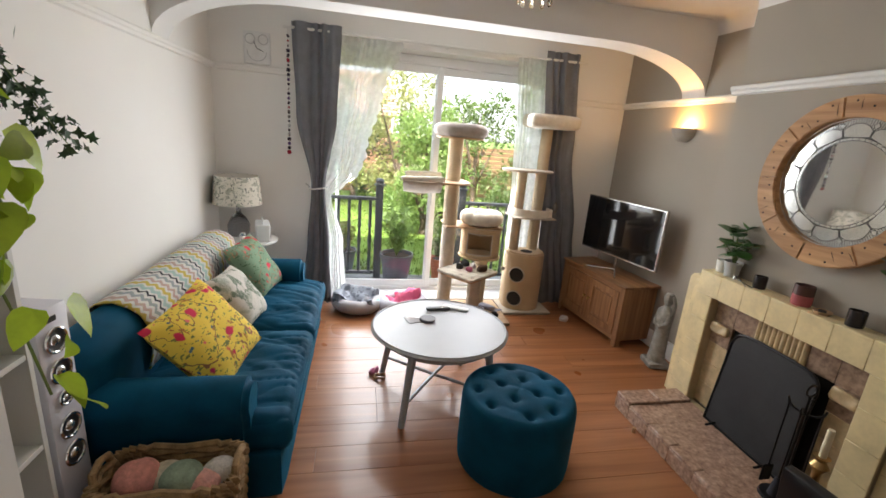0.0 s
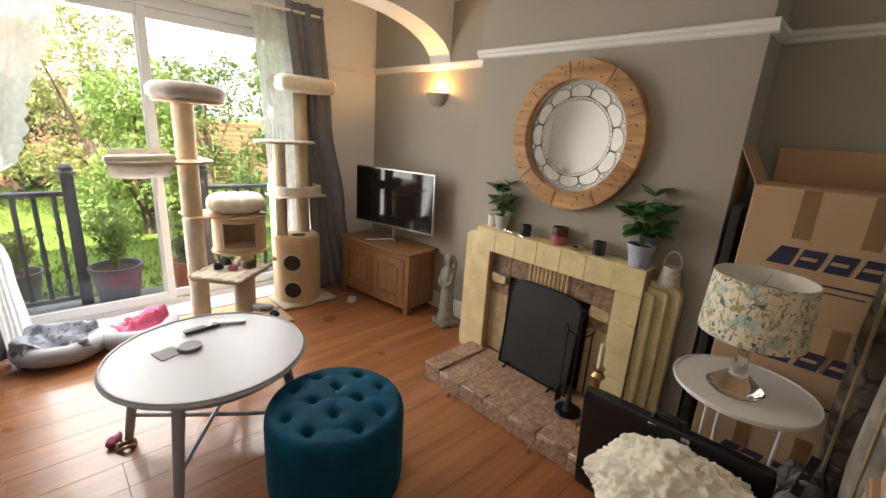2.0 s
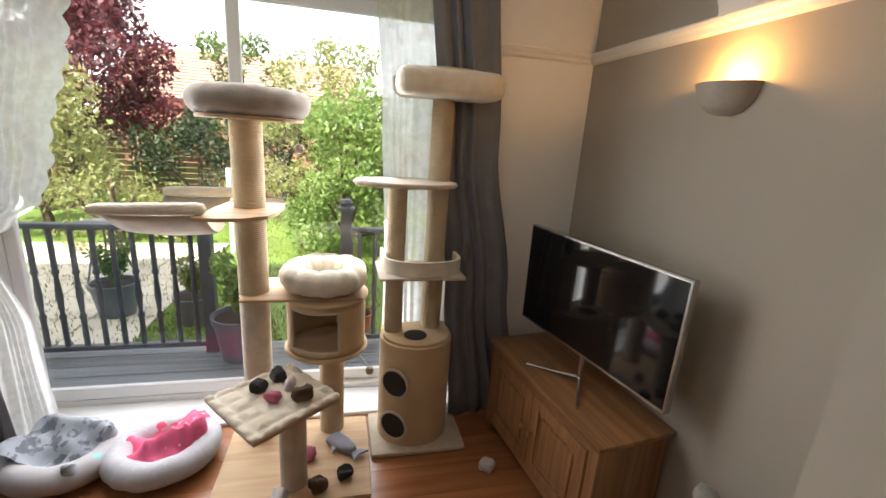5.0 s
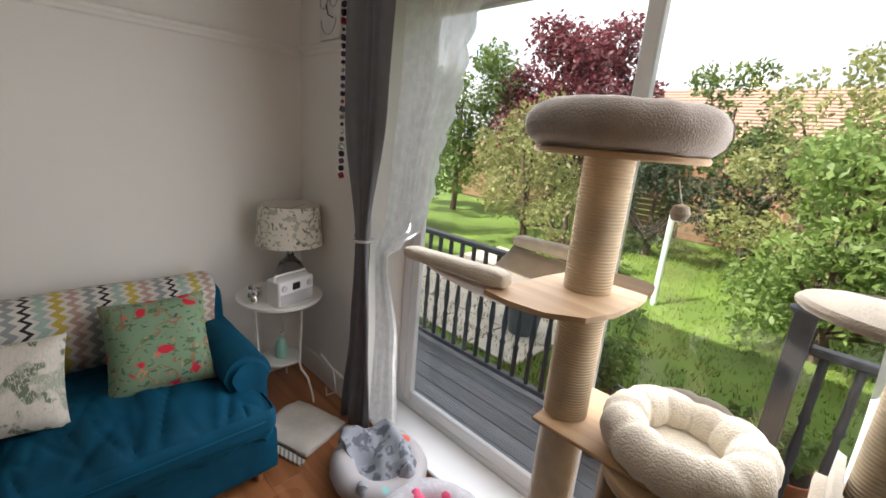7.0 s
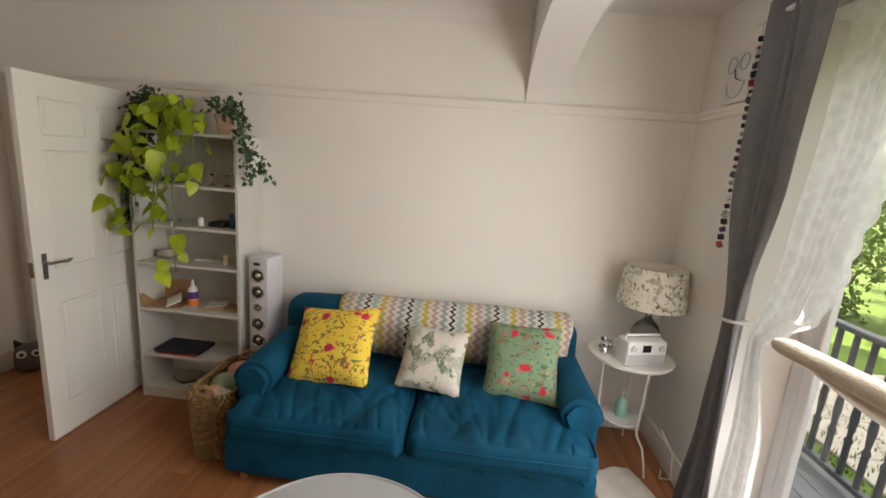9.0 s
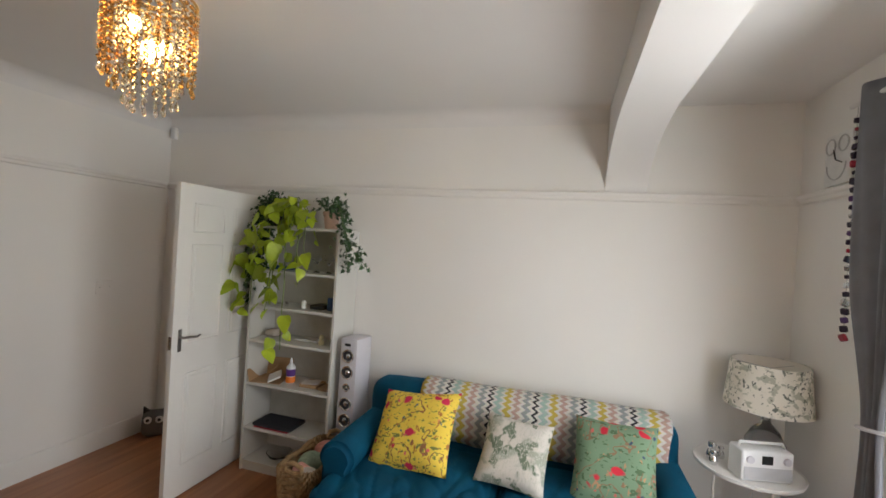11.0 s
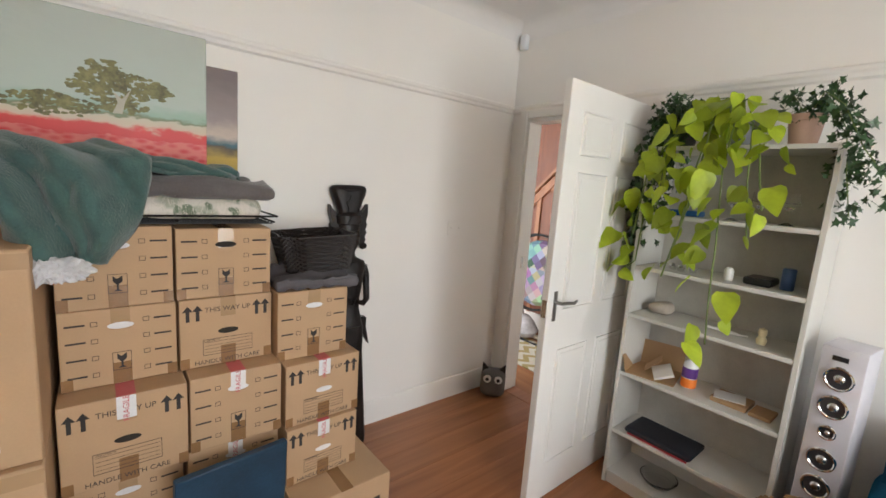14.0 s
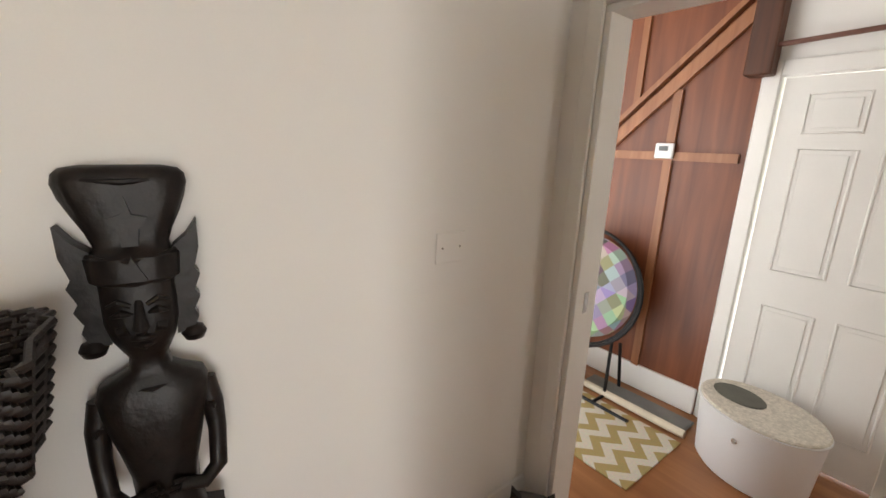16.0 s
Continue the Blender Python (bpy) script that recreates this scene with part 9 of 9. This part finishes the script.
for s in (-1, 1):
    tube(bm, [(s * 0.086, 0.0, 1.035), (s * 0.097, 0.008, 0.98), (s * 0.10, 0.012, 0.92), (s * 0.094, 0.03, 0.845), (s * 0.065, 0.054, 0.83), (s * 0.022, 0.062, 0.845)], [0.022, 0.021, 0.018, 0.018, 0.015, 0.013], 10)
    tube(bm, [(s * 0.088, 0.010, 1.0), (s * 0.099, 0.014, 0.985), (s * 0.09, 0.026, 0.98)], 0.012, 8)
    for q in range(3):
        tube(bm, [(s * (0.030 - 0.008 * q), 0.062, 0.855 - 0.010 * q), (s * (0.012 - 0.006 * q), 0.072, 0.862 - 0.012 * q)], 0.0055, 6)
    # leaf-shaped ear pieces and ear plugs
    prism(bm, [(s * 0.052, 1.15), (s * 0.082, 1.155), (s * 0.092, 1.18), (s * 0.086, 1.195), (s * 0.098, 1.22), (s * 0.090, 1.235), (s * 0.102, 1.265), (s * 0.094, 1.28), (s * 0.105, 1.32), (s * 0.106, 1.375), (s * 0.086, 1.345), (s * 0.062, 1.325)], "y", -0.024, 0.022)
    lathe(bm, [(0, -0.02), (0.017, -0.013), (0.023, 0), (0.017, 0.013), (0, 0.02)], (s * 0.080, 0.012, 1.145), 14)
    # brow, eyelid, cheek
    tube(bm, [(s * 0.012, 0.056, 1.228), (s * 0.030, 0.057, 1.238), (s * 0.048, 0.044, 1.228)], [0.004, 0.006, 0.004], 6)
    tube(bm, [(s * 0.012, 0.055, 1.212), (s * 0.027, 0.058, 1.217), (s * 0.044, 0.047, 1.210)], [0.003, 0.0075, 0.003], 8)
    tube(bm, [(s * 0.020, 0.050, 1.185), (s * 0.036, 0.046, 1.18)], 0.012, 8)
    # skirt wings at the hips
    prism(bm, [(s * 0.060, 0.745), (s * 0.098, 0.735), (s * 0.095, 0.68), (s * 0.112, 0.575), (s * 0.078, 0.64), (s * 0.062, 0.68)], "y", -0.022, 0.022)
tube(bm, [(0, 0.052, 1.235), (0, 0.066, 1.212), (0, 0.077, 1.190), (0, 0.060, 1.180)], [0.006, 0.008, 0.013, 0.008], 8)
tube(bm, [(-0.020, 0.050, 1.163), (-0.008, 0.060, 1.167), (0.008, 0.060, 1.167), (0.020, 0.050, 1.163)], [0.003, 0.006, 0.006, 0.003], 8)
tube(bm, [(-0.016, 0.050, 1.152), (0.0, 0.060, 1.150), (0.016, 0.050, 1.152)], [0.003, 0.006, 0.003], 8)
for z, w, y in ((1.272, 0.070, 0.058), (1.314, 0.072, 0.058), (1.452, 0.088, 0.046), (0.70, 0.076, 0.060), (1.06, 0.062, 0.046)):
    tube(bm, [(-w, 0.012, z + 0.006), (-w * 0.6, y * 0.82, z), (0, y, z - 0.004), (w * 0.6, y * 0.82, z), (w, 0.012, z + 0.006)], 0.0055, 6)
prism(bm, [(-0.012, 1.335), (0.012, 1.335), (0.016, 1.365), (0.030, 1.385), (0.008, 1.392), (0, 1.425), (-0.008, 1.392), (-0.030, 1.385), (-0.016, 1.365)], "y", 0.030, 0.049)
prism(bm, [(-0.020, 1.275), (0.020, 1.275), (0.0, 1.318)], "y", 0.045, 0.066)
prism(bm, [(-0.04, 0.70), (0.045, 0.70), (0.03, 0.56), (0.0, 0.49), (-0.02, 0.58)], "y", 0.03, 0.064)
EBONY = mat("carved_ebony", (0.011, 0.008, 0.007), 0.42, vary=0.5, scale=25, bump=0.45, fine=45, Specular_IOR_Level=0.3)
solid("carved_statue", bm, EBONY, "tall black carved wooden figure standing by the wall", "statue", m=pose(0.055, -0.372, 0, 2.2, 1.5, -6), angle=45)

# owl door stop, wall sensor, blank plate
ow = thing("door_stop", pose(-1.075, -0.315, 0, 0, 0, -50) @ Matrix.Scale(1.2, 4), "grey felt owl door stop by the wall", "door stop")
FELT = mat("grey_felt", (0.13, 0.12, 0.11), 0.95, vary=0.15, bump=0.5)
part("body", soft_box((-0.075, -0.06, 0.002), (0.075, 0.06, 0.17), 0.045, 10, 0.004), FELT, ow)
for s in (-1, 1):
    part("ear", prism(bmesh.new(), [(s * 0.07, 0.14), (s * 0.03, 0.165), (s * 0.07, 0.20)], "y", -0.012, 0.012), DARK, ow)
    part("eye", moved(L([(0.024, 0), (0.022, 0.006), (0, 0.008)], n=16), pose(s * 0.033, 0.058, 0.125, -90, 0, 0)), WHITE_SATIN, ow, "round white eye")
    part("pupil", moved(L([(0.011, 0), (0.01, 0.004), (0, 0.005)], n=12), pose(s * 0.033, 0.0655, 0.125, -90, 0, 0)), BLACK_PLASTIC, ow)
sw = thing("alarm_sensor", pose(WX + 0.001, SY + 0.03, 2.46), "small white alarm sensor in the wall corner", "sensor")
part("body", soft_box((0, 0, 0), (0.045, 0.055, 0.10), 0.014, 5), UPVC, sw)
pl = thing("blank_plate", pose(-0.72, SY + 0.001, 1.23), "white blanking plate with two screws on the wall", "wall plate")
part("plate", B((-0.06, 0, -0.05), (0.06, 0.006, 0.05), 0.003), WHITE_WALL, pl)
for s in (-1, 1):
    part("screw", moved(L([(0, 0), (0.004, 0), (0.003, 0.0015), (0, 0.0015)], n=8), pose(s * 0.035, 0.0062, 0, -90, 0, 0)), STEEL, pl)

# ---- garden ----
GZ = -0.42
GRASS = mat("lawn", (0.095, 0.165, 0.022), 0.95, vary=0.35, scale=0.9, bump=0.6, fine=60)
bm = bmesh.new()
bmesh.ops.create_grid(bm, x_segments=60, y_segments=60, size=1)
for v in bm.verts:
    u, w = v.co.x, v.co.y
    v.co = Vector((math.copysign(abs(u) ** 2.2, u) * 400, 205 + math.copysign(abs(w) ** 2.2, w) * 200.5, GZ))
solid("ground", bm, GRASS, "sunlit green lawn", "lawn", "structure", smooth=False)
# unseen block added above the ceiling, sized to throw shadow over the deck
solid("upper_shade_block", B((-6, -4, 2.78), (6, 4.42, 5.0)), mat("render_wall", (0.5, 0.48, 0.45), 0.9), "unseen plain block above the room that shades the deck", "wall", "structure", smooth=False)
bm = bmesh.new()
box(bm, (-6, 4.15, -0.5), (WX - 0.13, 4.42, 2.77))
box(bm, (EX + 0.31, 4.15, -0.5), (6, 4.42, 2.77))
solid("wall_garden_front", bm, bpy.data.materials["render_wall"], "plain rendered garden front of the house", "wall", "structure", smooth=False)

g = random.Random(31)
bm = bmesh.new()
for k in range(9000):
    x, y = g.uniform(-3.0, 6.0), 5.8 + 9 * g.random() ** 1.4
    for j in range(3):
        a, h, r = g.uniform(0, 6.28), g.uniform(0.03, 0.085), g.uniform(0.006, 0.012)
        px, py = x + g.uniform(-0.05, 0.05), y + g.uniform(-0.05, 0.05)
        bm.faces.new([bm.verts.new(v) for v in ((px - r * math.cos(a), py - r * math.sin(a), GZ), (px + r * math.cos(a), py + r * math.sin(a), GZ), (px + g.uniform(-0.03, 0.03), py + g.uniform(-0.03, 0.03), GZ + h))])
solid("grass", bm, mat("grass_blade", (0.11, 0.19, 0.025), 0.8, vary=0.4, scale=2, bump=0, second=(0.16, 0.20, 0.03)), "uneven tufts of green lawn grass", "grass", "stuff", smooth=False)

deck = thing("decking", pose(0, 0, 0), "grey ribbed timber decking outside the patio doors", "decking", kind="structure")
DZ = -0.19
bm = bmesh.new()
for k in range(10):
    y = 0.004 + k * 0.0138
    box(bm, (-2.6, y, -0.028), (2.2, y + 0.0098, 0))
box(bm, (-2.6, 0.002, -0.03), (2.2, 0.142, -0.006))
bmd = mesh_of("deck_board", bm, DECK_WOOD, smooth=False)
for k in range(7):
    ob = new("deck_board", bmd)
    ob.parent = deck
    ob.matrix_basis = pose(0.55, 4.42 + 0.146 * k, DZ)
part("fascia", B((-2.04, 4.44, GZ), (2.74, 5.43, DZ - 0.031)), DECK_WOOD, deck)
RAILG = mat("grey_rail_paint", (0.075, 0.08, 0.095), 0.45, vary=0.15, bump=0.1)


def railing(x0, x1, y, posts):
    r = thing("deck_railing", pose(0, 0, 0), "dark grey painted deck railing with turned balusters", "railing", "deck railings")
    for x in posts:
        p = part("post", B((x - 0.045, y - 0.045, DZ - 0.03), (x + 0.045, y + 0.045, 1.0), 0.004), RAILG, r)
        part("cap", L([(0.07, 1.001), (0.07, 1.02), (0.045, 1.03), (0.045, 1.045), (0.055, 1.06), (0.035, 1.085), (0, 1.09)], (x, y, 0), 16), RAILG, p)
    part("top_rail", B((x0, y - 0.035, 0.815), (x1, y + 0.035, 0.855), 0.008), RAILG, r)
    part("bottom_rail", B((x0, y - 0.025, DZ + 0.05), (x1, y + 0.025, DZ + 0.09), 0.005), RAILG, r)
    n = int((x1 - x0) / 0.125)
    prof = [(0.019, DZ + 0.09), (0.019, 0.12), (0.026, 0.14), (0.014, 0.17), (0.024, 0.30), (0.014, 0.46), (0.026, 0.49), (0.019, 0.51), (0.019, 0.815)]
    me = mesh_of("baluster", L(prof, n=10), RAILG)
    for k in range(n):
        ob = new("baluster", me)
        ob.parent = r
        ob.matrix_basis = pose(x0 + (x1 - x0) * (k + 0.5) / n, y, 0)


railing(-1.96, 0.22, 5.32, (-2.0, 0.262))
railing(1.355, 2.62, 5.32, (1.31, 2.66))

# patio slabs beyond the railing
pv = thing("patio_slab", pose(0, 0, 0), "pale stone garden patio slabs", "paving", kind="structure")
PAV = mat("pale_slab", (0.48, 0.44, 0.36), 0.9, vary=0.15, scale=5, bump=0.3)
slab = mesh_of("slab", B((0.005, 0.005, GZ), (0.595, 0.595, GZ + 0.03), 0.008), PAV)
for i in range(5):
    for j in range(6):
        ob = new("slab", slab)
        ob.parent, ob.matrix_basis = pv, pose(-3.6 + 0.6 * i, 5.9 + 0.6 * j, 0)


# foliage: many small leaf faces in clumps
def leaf_material(name, colour, second, through):
    m = mat(name, colour, 0.55, vary=0.3, scale=1.2, bump=0.0, fine=9, second=second)
    nt = m.node_tree
    tl, mx = nt.nodes.new("ShaderNodeBsdfTranslucent"), nt.nodes.new("ShaderNodeMixShader")
    tl.inputs["Color"].default_value = (*[min(1, c * 1.5) for c in colour], 1)
    mx.inputs[0].default_value = through
    nt.links.new(nt.nodes["Principled BSDF"].outputs[0], mx.inputs[1])
    nt.links.new(tl.outputs[0], mx.inputs[2])
    nt.links.new(mx.outputs[0], nt.nodes["Material Output"].inputs["Surface"])
    return m


LEAF_GREEN = leaf_material("green_leaves", (0.11, 0.17, 0.035), (0.03, 0.06, 0.015), 0.3)
LEAF_LIGHT = leaf_material("bright_green_leaves", (0.23, 0.32, 0.09), (0.08, 0.15, 0.035), 0.35)
LEAF_YELLOW = leaf_material("yellow_green_leaves", (0.28, 0.29, 0.11), (0.12, 0.15, 0.05), 0.35)
LEAF_RED = leaf_material("purple_plum_leaves", (0.16, 0.03, 0.04), (0.045, 0.012, 0.02), 0.25)
LEAF_DARK = leaf_material("dark_shrub_leaves", (0.035, 0.06, 0.02), (0.012, 0.022, 0.008), 0.2)
BARK = mat("bark", (0.09, 0.065, 0.045), 0.95, vary=0.4, scale=20, bump=0.8, fine=60)


def leaf_cloud(clumps, per, size, seed):
    """Diamond leaves strewn through balls with uneven edges; clumps: x, y, z, radius."""
    r = np.random.RandomState(seed)
    verts, faces = [], []
    for cx, cy, cz, rad in clumps:
        n = int(per * rad * rad)
        d = r.normal(size=(n, 3))
        d /= np.linalg.norm(d, axis=1)[:, None]
        rr = rad * (0.55 + 0.5 * r.rand(n)) * (1 + 0.25 * np.sin(d[:, 0] * 7 + cx) * np.sin(d[:, 2] * 6 + cz))
        p = np.array((cx, cy, cz)) + d * rr[:, None]
        a = r.normal(size=(n, 3))
        a /= np.linalg.norm(a, axis=1)[:, None]
        b = np.cross(a, r.normal(size=(n, 3)))
        b /= np.linalg.norm(b, axis=1)[:, None]
        s = size * (0.6 + 0.8 * r.rand(n))[:, None]
        quad = np.stack([p - a * s, p + b * s * 0.45, p + a * s, p - b * s * 0.45], axis=1).reshape(-1, 3)
        base = len(verts)
        verts.extend(quad.tolist())
        faces.extend([(base + 4 * k, base + 4 * k + 1, base + 4 * k + 2, base + 4 * k + 3) for k in range(n)])
    me = bpy.data.meshes.new("crown")
    me.from_pydata(verts, [], faces)
    return me


def tree(name, label, category, x, y, h, spread, trunk_h, material, seed, per=700, size=0.055, clumps=26, low=0.25, group="garden trees"):
    g = random.Random(seed)
    t = thing(name, pose(x, y, GZ), label, category, group)
    part("trunk", T([(0, 0, 0), (0.03, 0.02, trunk_h * 0.5), (-0.02, 0, trunk_h), (0, 0.03, h * 0.75)], [0.09, 0.075, 0.06, 0.02], 8), BARK, t)
    balls = []
    for k in range(clumps):
        a, s = g.uniform(0, 6.28), g.random() ** 0.5
        z = h * g.uniform(low, 0.93)
        wide = spread * (1 - 0.55 * max(0, (z / h - 0.45) / 0.55) ** 1.6)
        c = (wide * s * math.cos(a), wide * s * math.sin(a) * 0.8, z)
        balls.append((*c, g.uniform(0.26, 0.48) * spread * 0.55 + 0.08))
        if k % 4 == 0:
            part("limb", T([(0, 0, trunk_h * 0.8), (c[0] * 0.5, c[1] * 0.5, (z + trunk_h) / 2), c], [0.04, 0.025, 0.01], 6), BARK, t)
    me = leaf_cloud(balls, per, size, seed)
    me.materials.append(material)
    ob = new("crown", me)
    ob.parent = t
    tagged(ob, kind="stuff")
    return t


tree("plum_tree", "tall purple-leaved plum tree at the garden's end", "tree", -4.35, 12.6, 4.9, 2.15, 1.4, LEAF_RED, 1, 1500, 0.07, 42, 0.34)
tree("shrub", "green and yellowish garden shrub", "shrub", -3.6, 10.2, 3.0, 1.35, 0.5, LEAF_YELLOW, 2, 1500, 0.05, 26, 0.15, "garden shrubs")
tree("shrub", "dense dark green shrub by the fence", "shrub", -1.7, 12.0, 2.3, 1.2, 0.4, LEAF_DARK, 3, 1600, 0.05, 26, 0.12, "garden shrubs")
tree("shrub", "dense dark green shrub by the fence", "shrub", -0.2, 13.0, 2.4, 1.2, 0.4, LEAF_DARK, 4, 1600, 0.05, 26, 0.12, "garden shrubs")
tree("apple_tree", "leafy green garden tree with sunlit crown", "tree", 1.0, 11.2, 3.75, 1.35, 1.0, LEAF_YELLOW, 5, 1600, 0.05, 34, 0.2)
tree("conifer", "bright green feathery garden conifer", "tree", 1.35, 8.8, 2.75, 0.9, 0.4, LEAF_LIGHT, 6, 2600, 0.05, 44, 0.03)
tree("shrub", "tall green shrub along the garden side", "shrub", 4.2, 8.8, 3.5, 1.4, 0.5, LEAF_GREEN, 7, 1300, 0.06, 30, 0.1, "garden shrubs")
tree("apple_tree", "leafy green tree behind the hedge", "tree", -1.4, 15.2, 4.4, 1.5, 1.6, LEAF_GREEN, 8, 1100, 0.07, 28, 0.35)
tree("apple_tree", "leafy green tree behind the hedge", "tree", -7.2, 11.8, 4.6, 2.0, 1.4, LEAF_GREEN, 9, 1100, 0.07, 32, 0.2)
tree("shrub", "green shrub along the garden side", "shrub", -5.6, 8.6, 2.3, 1.3, 0.4, LEAF_GREEN, 10, 1300, 0.055, 26, 0.1, "garden shrubs")
tree("shrub", "yellow-green flowering shrub by the patio", "shrub", -2.3, 9.6, 1.5, 0.9, 0.3, LEAF_YELLOW, 12, 1700, 0.045, 22, 0.1, "garden shrubs")
tree("apple_tree", "leafy green tree at the garden's side", "tree", 6.5, 11.5, 5.0, 2.2, 1.4, LEAF_GREEN, 13, 900, 0.08, 32, 0.15)
tree("shrub", "green shrub along the garden side", "shrub", 3.4, 12.6, 3.4, 1.5, 0.6, LEAF_GREEN, 14, 1100, 0.06, 26, 0.1, "garden shrubs")

# fence at the end and the neighbour's roof
fn = thing("garden_fence", pose(0, 14.6, GZ), "orange-brown slatted garden fence", "fence")
FENCE = wood("fence_wood", (0.15, 0.085, 0.045), (0.26, 0.15, 0.085), 0.8, (14, 14, 1.0), "x", 0.2)
slat = mesh_of("slat", B((-0.92, -0.01, 0), (0.92, 0.01, 0.13), 0.003), FENCE, smooth=False)
for i in range(9):
    x = -9 + 2.0 * i
    part("post", B((x - 1.0, -0.05, 0), (x - 0.92, 0.05, 1.85), 0.005), FENCE, fn, smooth=False)
    for j in range(12):
        ob = new("slat", slat)
        ob.parent, ob.matrix_basis = fn, pose(x + 0.04, 0, 0.05 + 0.145 * j)
hs = thing("neighbour_house", pose(-3.4, 27, GZ), "neighbouring house with a tiled roof behind the trees", "house")
part("wall", B((-5, -3, 0), (5, 3, 2.9)), mat("brick_wall_far", (0.36, 0.2, 0.14), 0.9, vary=0.2, scale=6), hs)
part("roof", prism(bmesh.new(), [(-3.4, 2.85), (3.4, 2.85), (0, 5.3)], "x", -5.3, 5.3), mat("far_tiles", (0.33, 0.22, 0.17), 0.9, vary=0.2, scale=8), hs, "brown tiled roof", smooth=False)
bm = bmesh.new()
for k in range(16):
    s = k / 16
    y, z = -3.42 * (1 - s), 2.86 + (5.3 - 2.85) * s
    box(bm, (-5.3, y - 0.03, z), (5.3, y + 0.19, z + 0.035))
part("tile_course", bm, bpy.data.materials["far_tiles"], hs, smooth=False)
wp = solid("washing_post", T([(-0.43, 9.0, GZ), (-0.43, 9.0, 0.93)], 0.04, 10), mat("pale_green_paint", (0.55, 0.68, 0.60), 0.5), "pale green metal washing line post on the lawn", "post", m=pose(0, 0, 0))

# pots on the deck
def garden_pot(x, y, z, r, h, material, label, h_plant, mat_leaf, seed):
    p = thing("garden_plant", pose(x, y, z), label, "potted plant", "deck plants")
    part("pot", L([(0, 0), (r * 0.72, 0), (r * 0.93, h * 0.85), (r, h * 0.86), (r * 1.02, h), (r * 0.93, h), (r * 0.9, h * 0.88), (0, h * 0.87)], n=28), material, p)
    part("soil", L([(0, h * 0.89), (r * 0.9, h * 0.89), (r * 0.9, h * 0.88)]), SOIL, p)
    g = random.Random(seed)
    balls = []
    for k in range(7):
        a = g.uniform(0, 6.28)
        q = (0.6 * r * math.cos(a), 0.6 * r * math.sin(a), h + h_plant * g.uniform(0.5, 1))
        part("stem", T([(0, 0, h * 0.88), (q[0] * 0.6, q[1] * 0.6, h + (q[2] - h) * 0.5), q], 0.005, 5), STEM, p)
        balls += [(q[0] * f, q[1] * f, h + (q[2] - h) * f, 0.07) for f in (0.4, 0.7, 1.0)]
    me = leaf_cloud(balls, 7000, 0.03, seed)
    me.materials.append(mat_leaf)
    ob = new("foliage", me)
    ob.parent = p
    tagged(ob, kind="stuff")


GREYPOT = mat("grey_garden_pot", (0.12, 0.13, 0.15), 0.5, bump=0.1)
TERRA = mat("terracotta", (0.42, 0.13, 0.06), 0.75, vary=0.15)
garden_pot(0.50, 5.22, DZ + 0.0005, 0.21, 0.36, GREYPOT, "leafy plant in a large grey pot on the deck", 0.55, LEAF_LIGHT, 1)
garden_pot(1.10, 5.27, DZ + 0.0005, 0.16, 0.30, TERRA, "plant in a terracotta pot on the deck", 0.3, LEAF_GREEN, 2)
garden_pot(1.42, 5.95, GZ + 0.0005, 0.17, 0.26, TERRA, "plant in a terracotta pot by the deck", 0.25, LEAF_LIGHT, 3)
garden_pot(-1.0, 6.6, GZ + 0.031, 0.22, 0.35, GREYPOT, "leafy plant in a grey pot on the patio", 0.5, LEAF_GREEN, 4)
garden_pot(-0.2, 6.4, GZ + 0.0005, 0.2, 0.3, GREYPOT, "flowering plant in a pot by the deck", 0.4, LEAF_YELLOW, 5)
tb_ = thing("garden_table", pose(-1.6, 7.8, GZ + 0.031), "small round metal garden table on the patio", "garden table")
part("tabletop", round_slab(bmesh.new(), 0.33, 0.68, 0.70, 0.005), RAILG, tb_)
for k in range(3):
    a = 2.1 * k
    part("leg", T([(0.1 * math.cos(a), 0.1 * math.sin(a), 0.68), (0.28 * math.cos(a), 0.28 * math.sin(a), 0.0)], 0.012), RAILG, tb_)

# ---- floorboards, one object a board ----
g = random.Random(21)
widths = 0.178
y = SY
while y < NY + 0.02:
    y1 = min(y + widths, NY + 0.02)
    cuts = [WX + 0.001, WX + g.uniform(0.9, 2.9), EX - 0.001]
    for x0, x1 in zip(cuts, cuts[1:]):
        me = mesh_of("floorboard", B((x0 + 0.0005, y + 0.0005, -0.0275), (x1 - 0.0005, y1 - 0.0005, 0.0), 0.0009), FLOOR_WOOD, smooth=False)
        ob = new("floorboard", me)
        ob.parent = floor_ob
    y = y1
solid("threshold_strip", B((WX - 0.119, DOOR_Y0 + 0.023, -0.027), (WX - 0.001, DOOR_Y1 - 0.023, 0.002), 0.003), FLOOR_WOOD, "worn timber door threshold", "threshold", "structure")
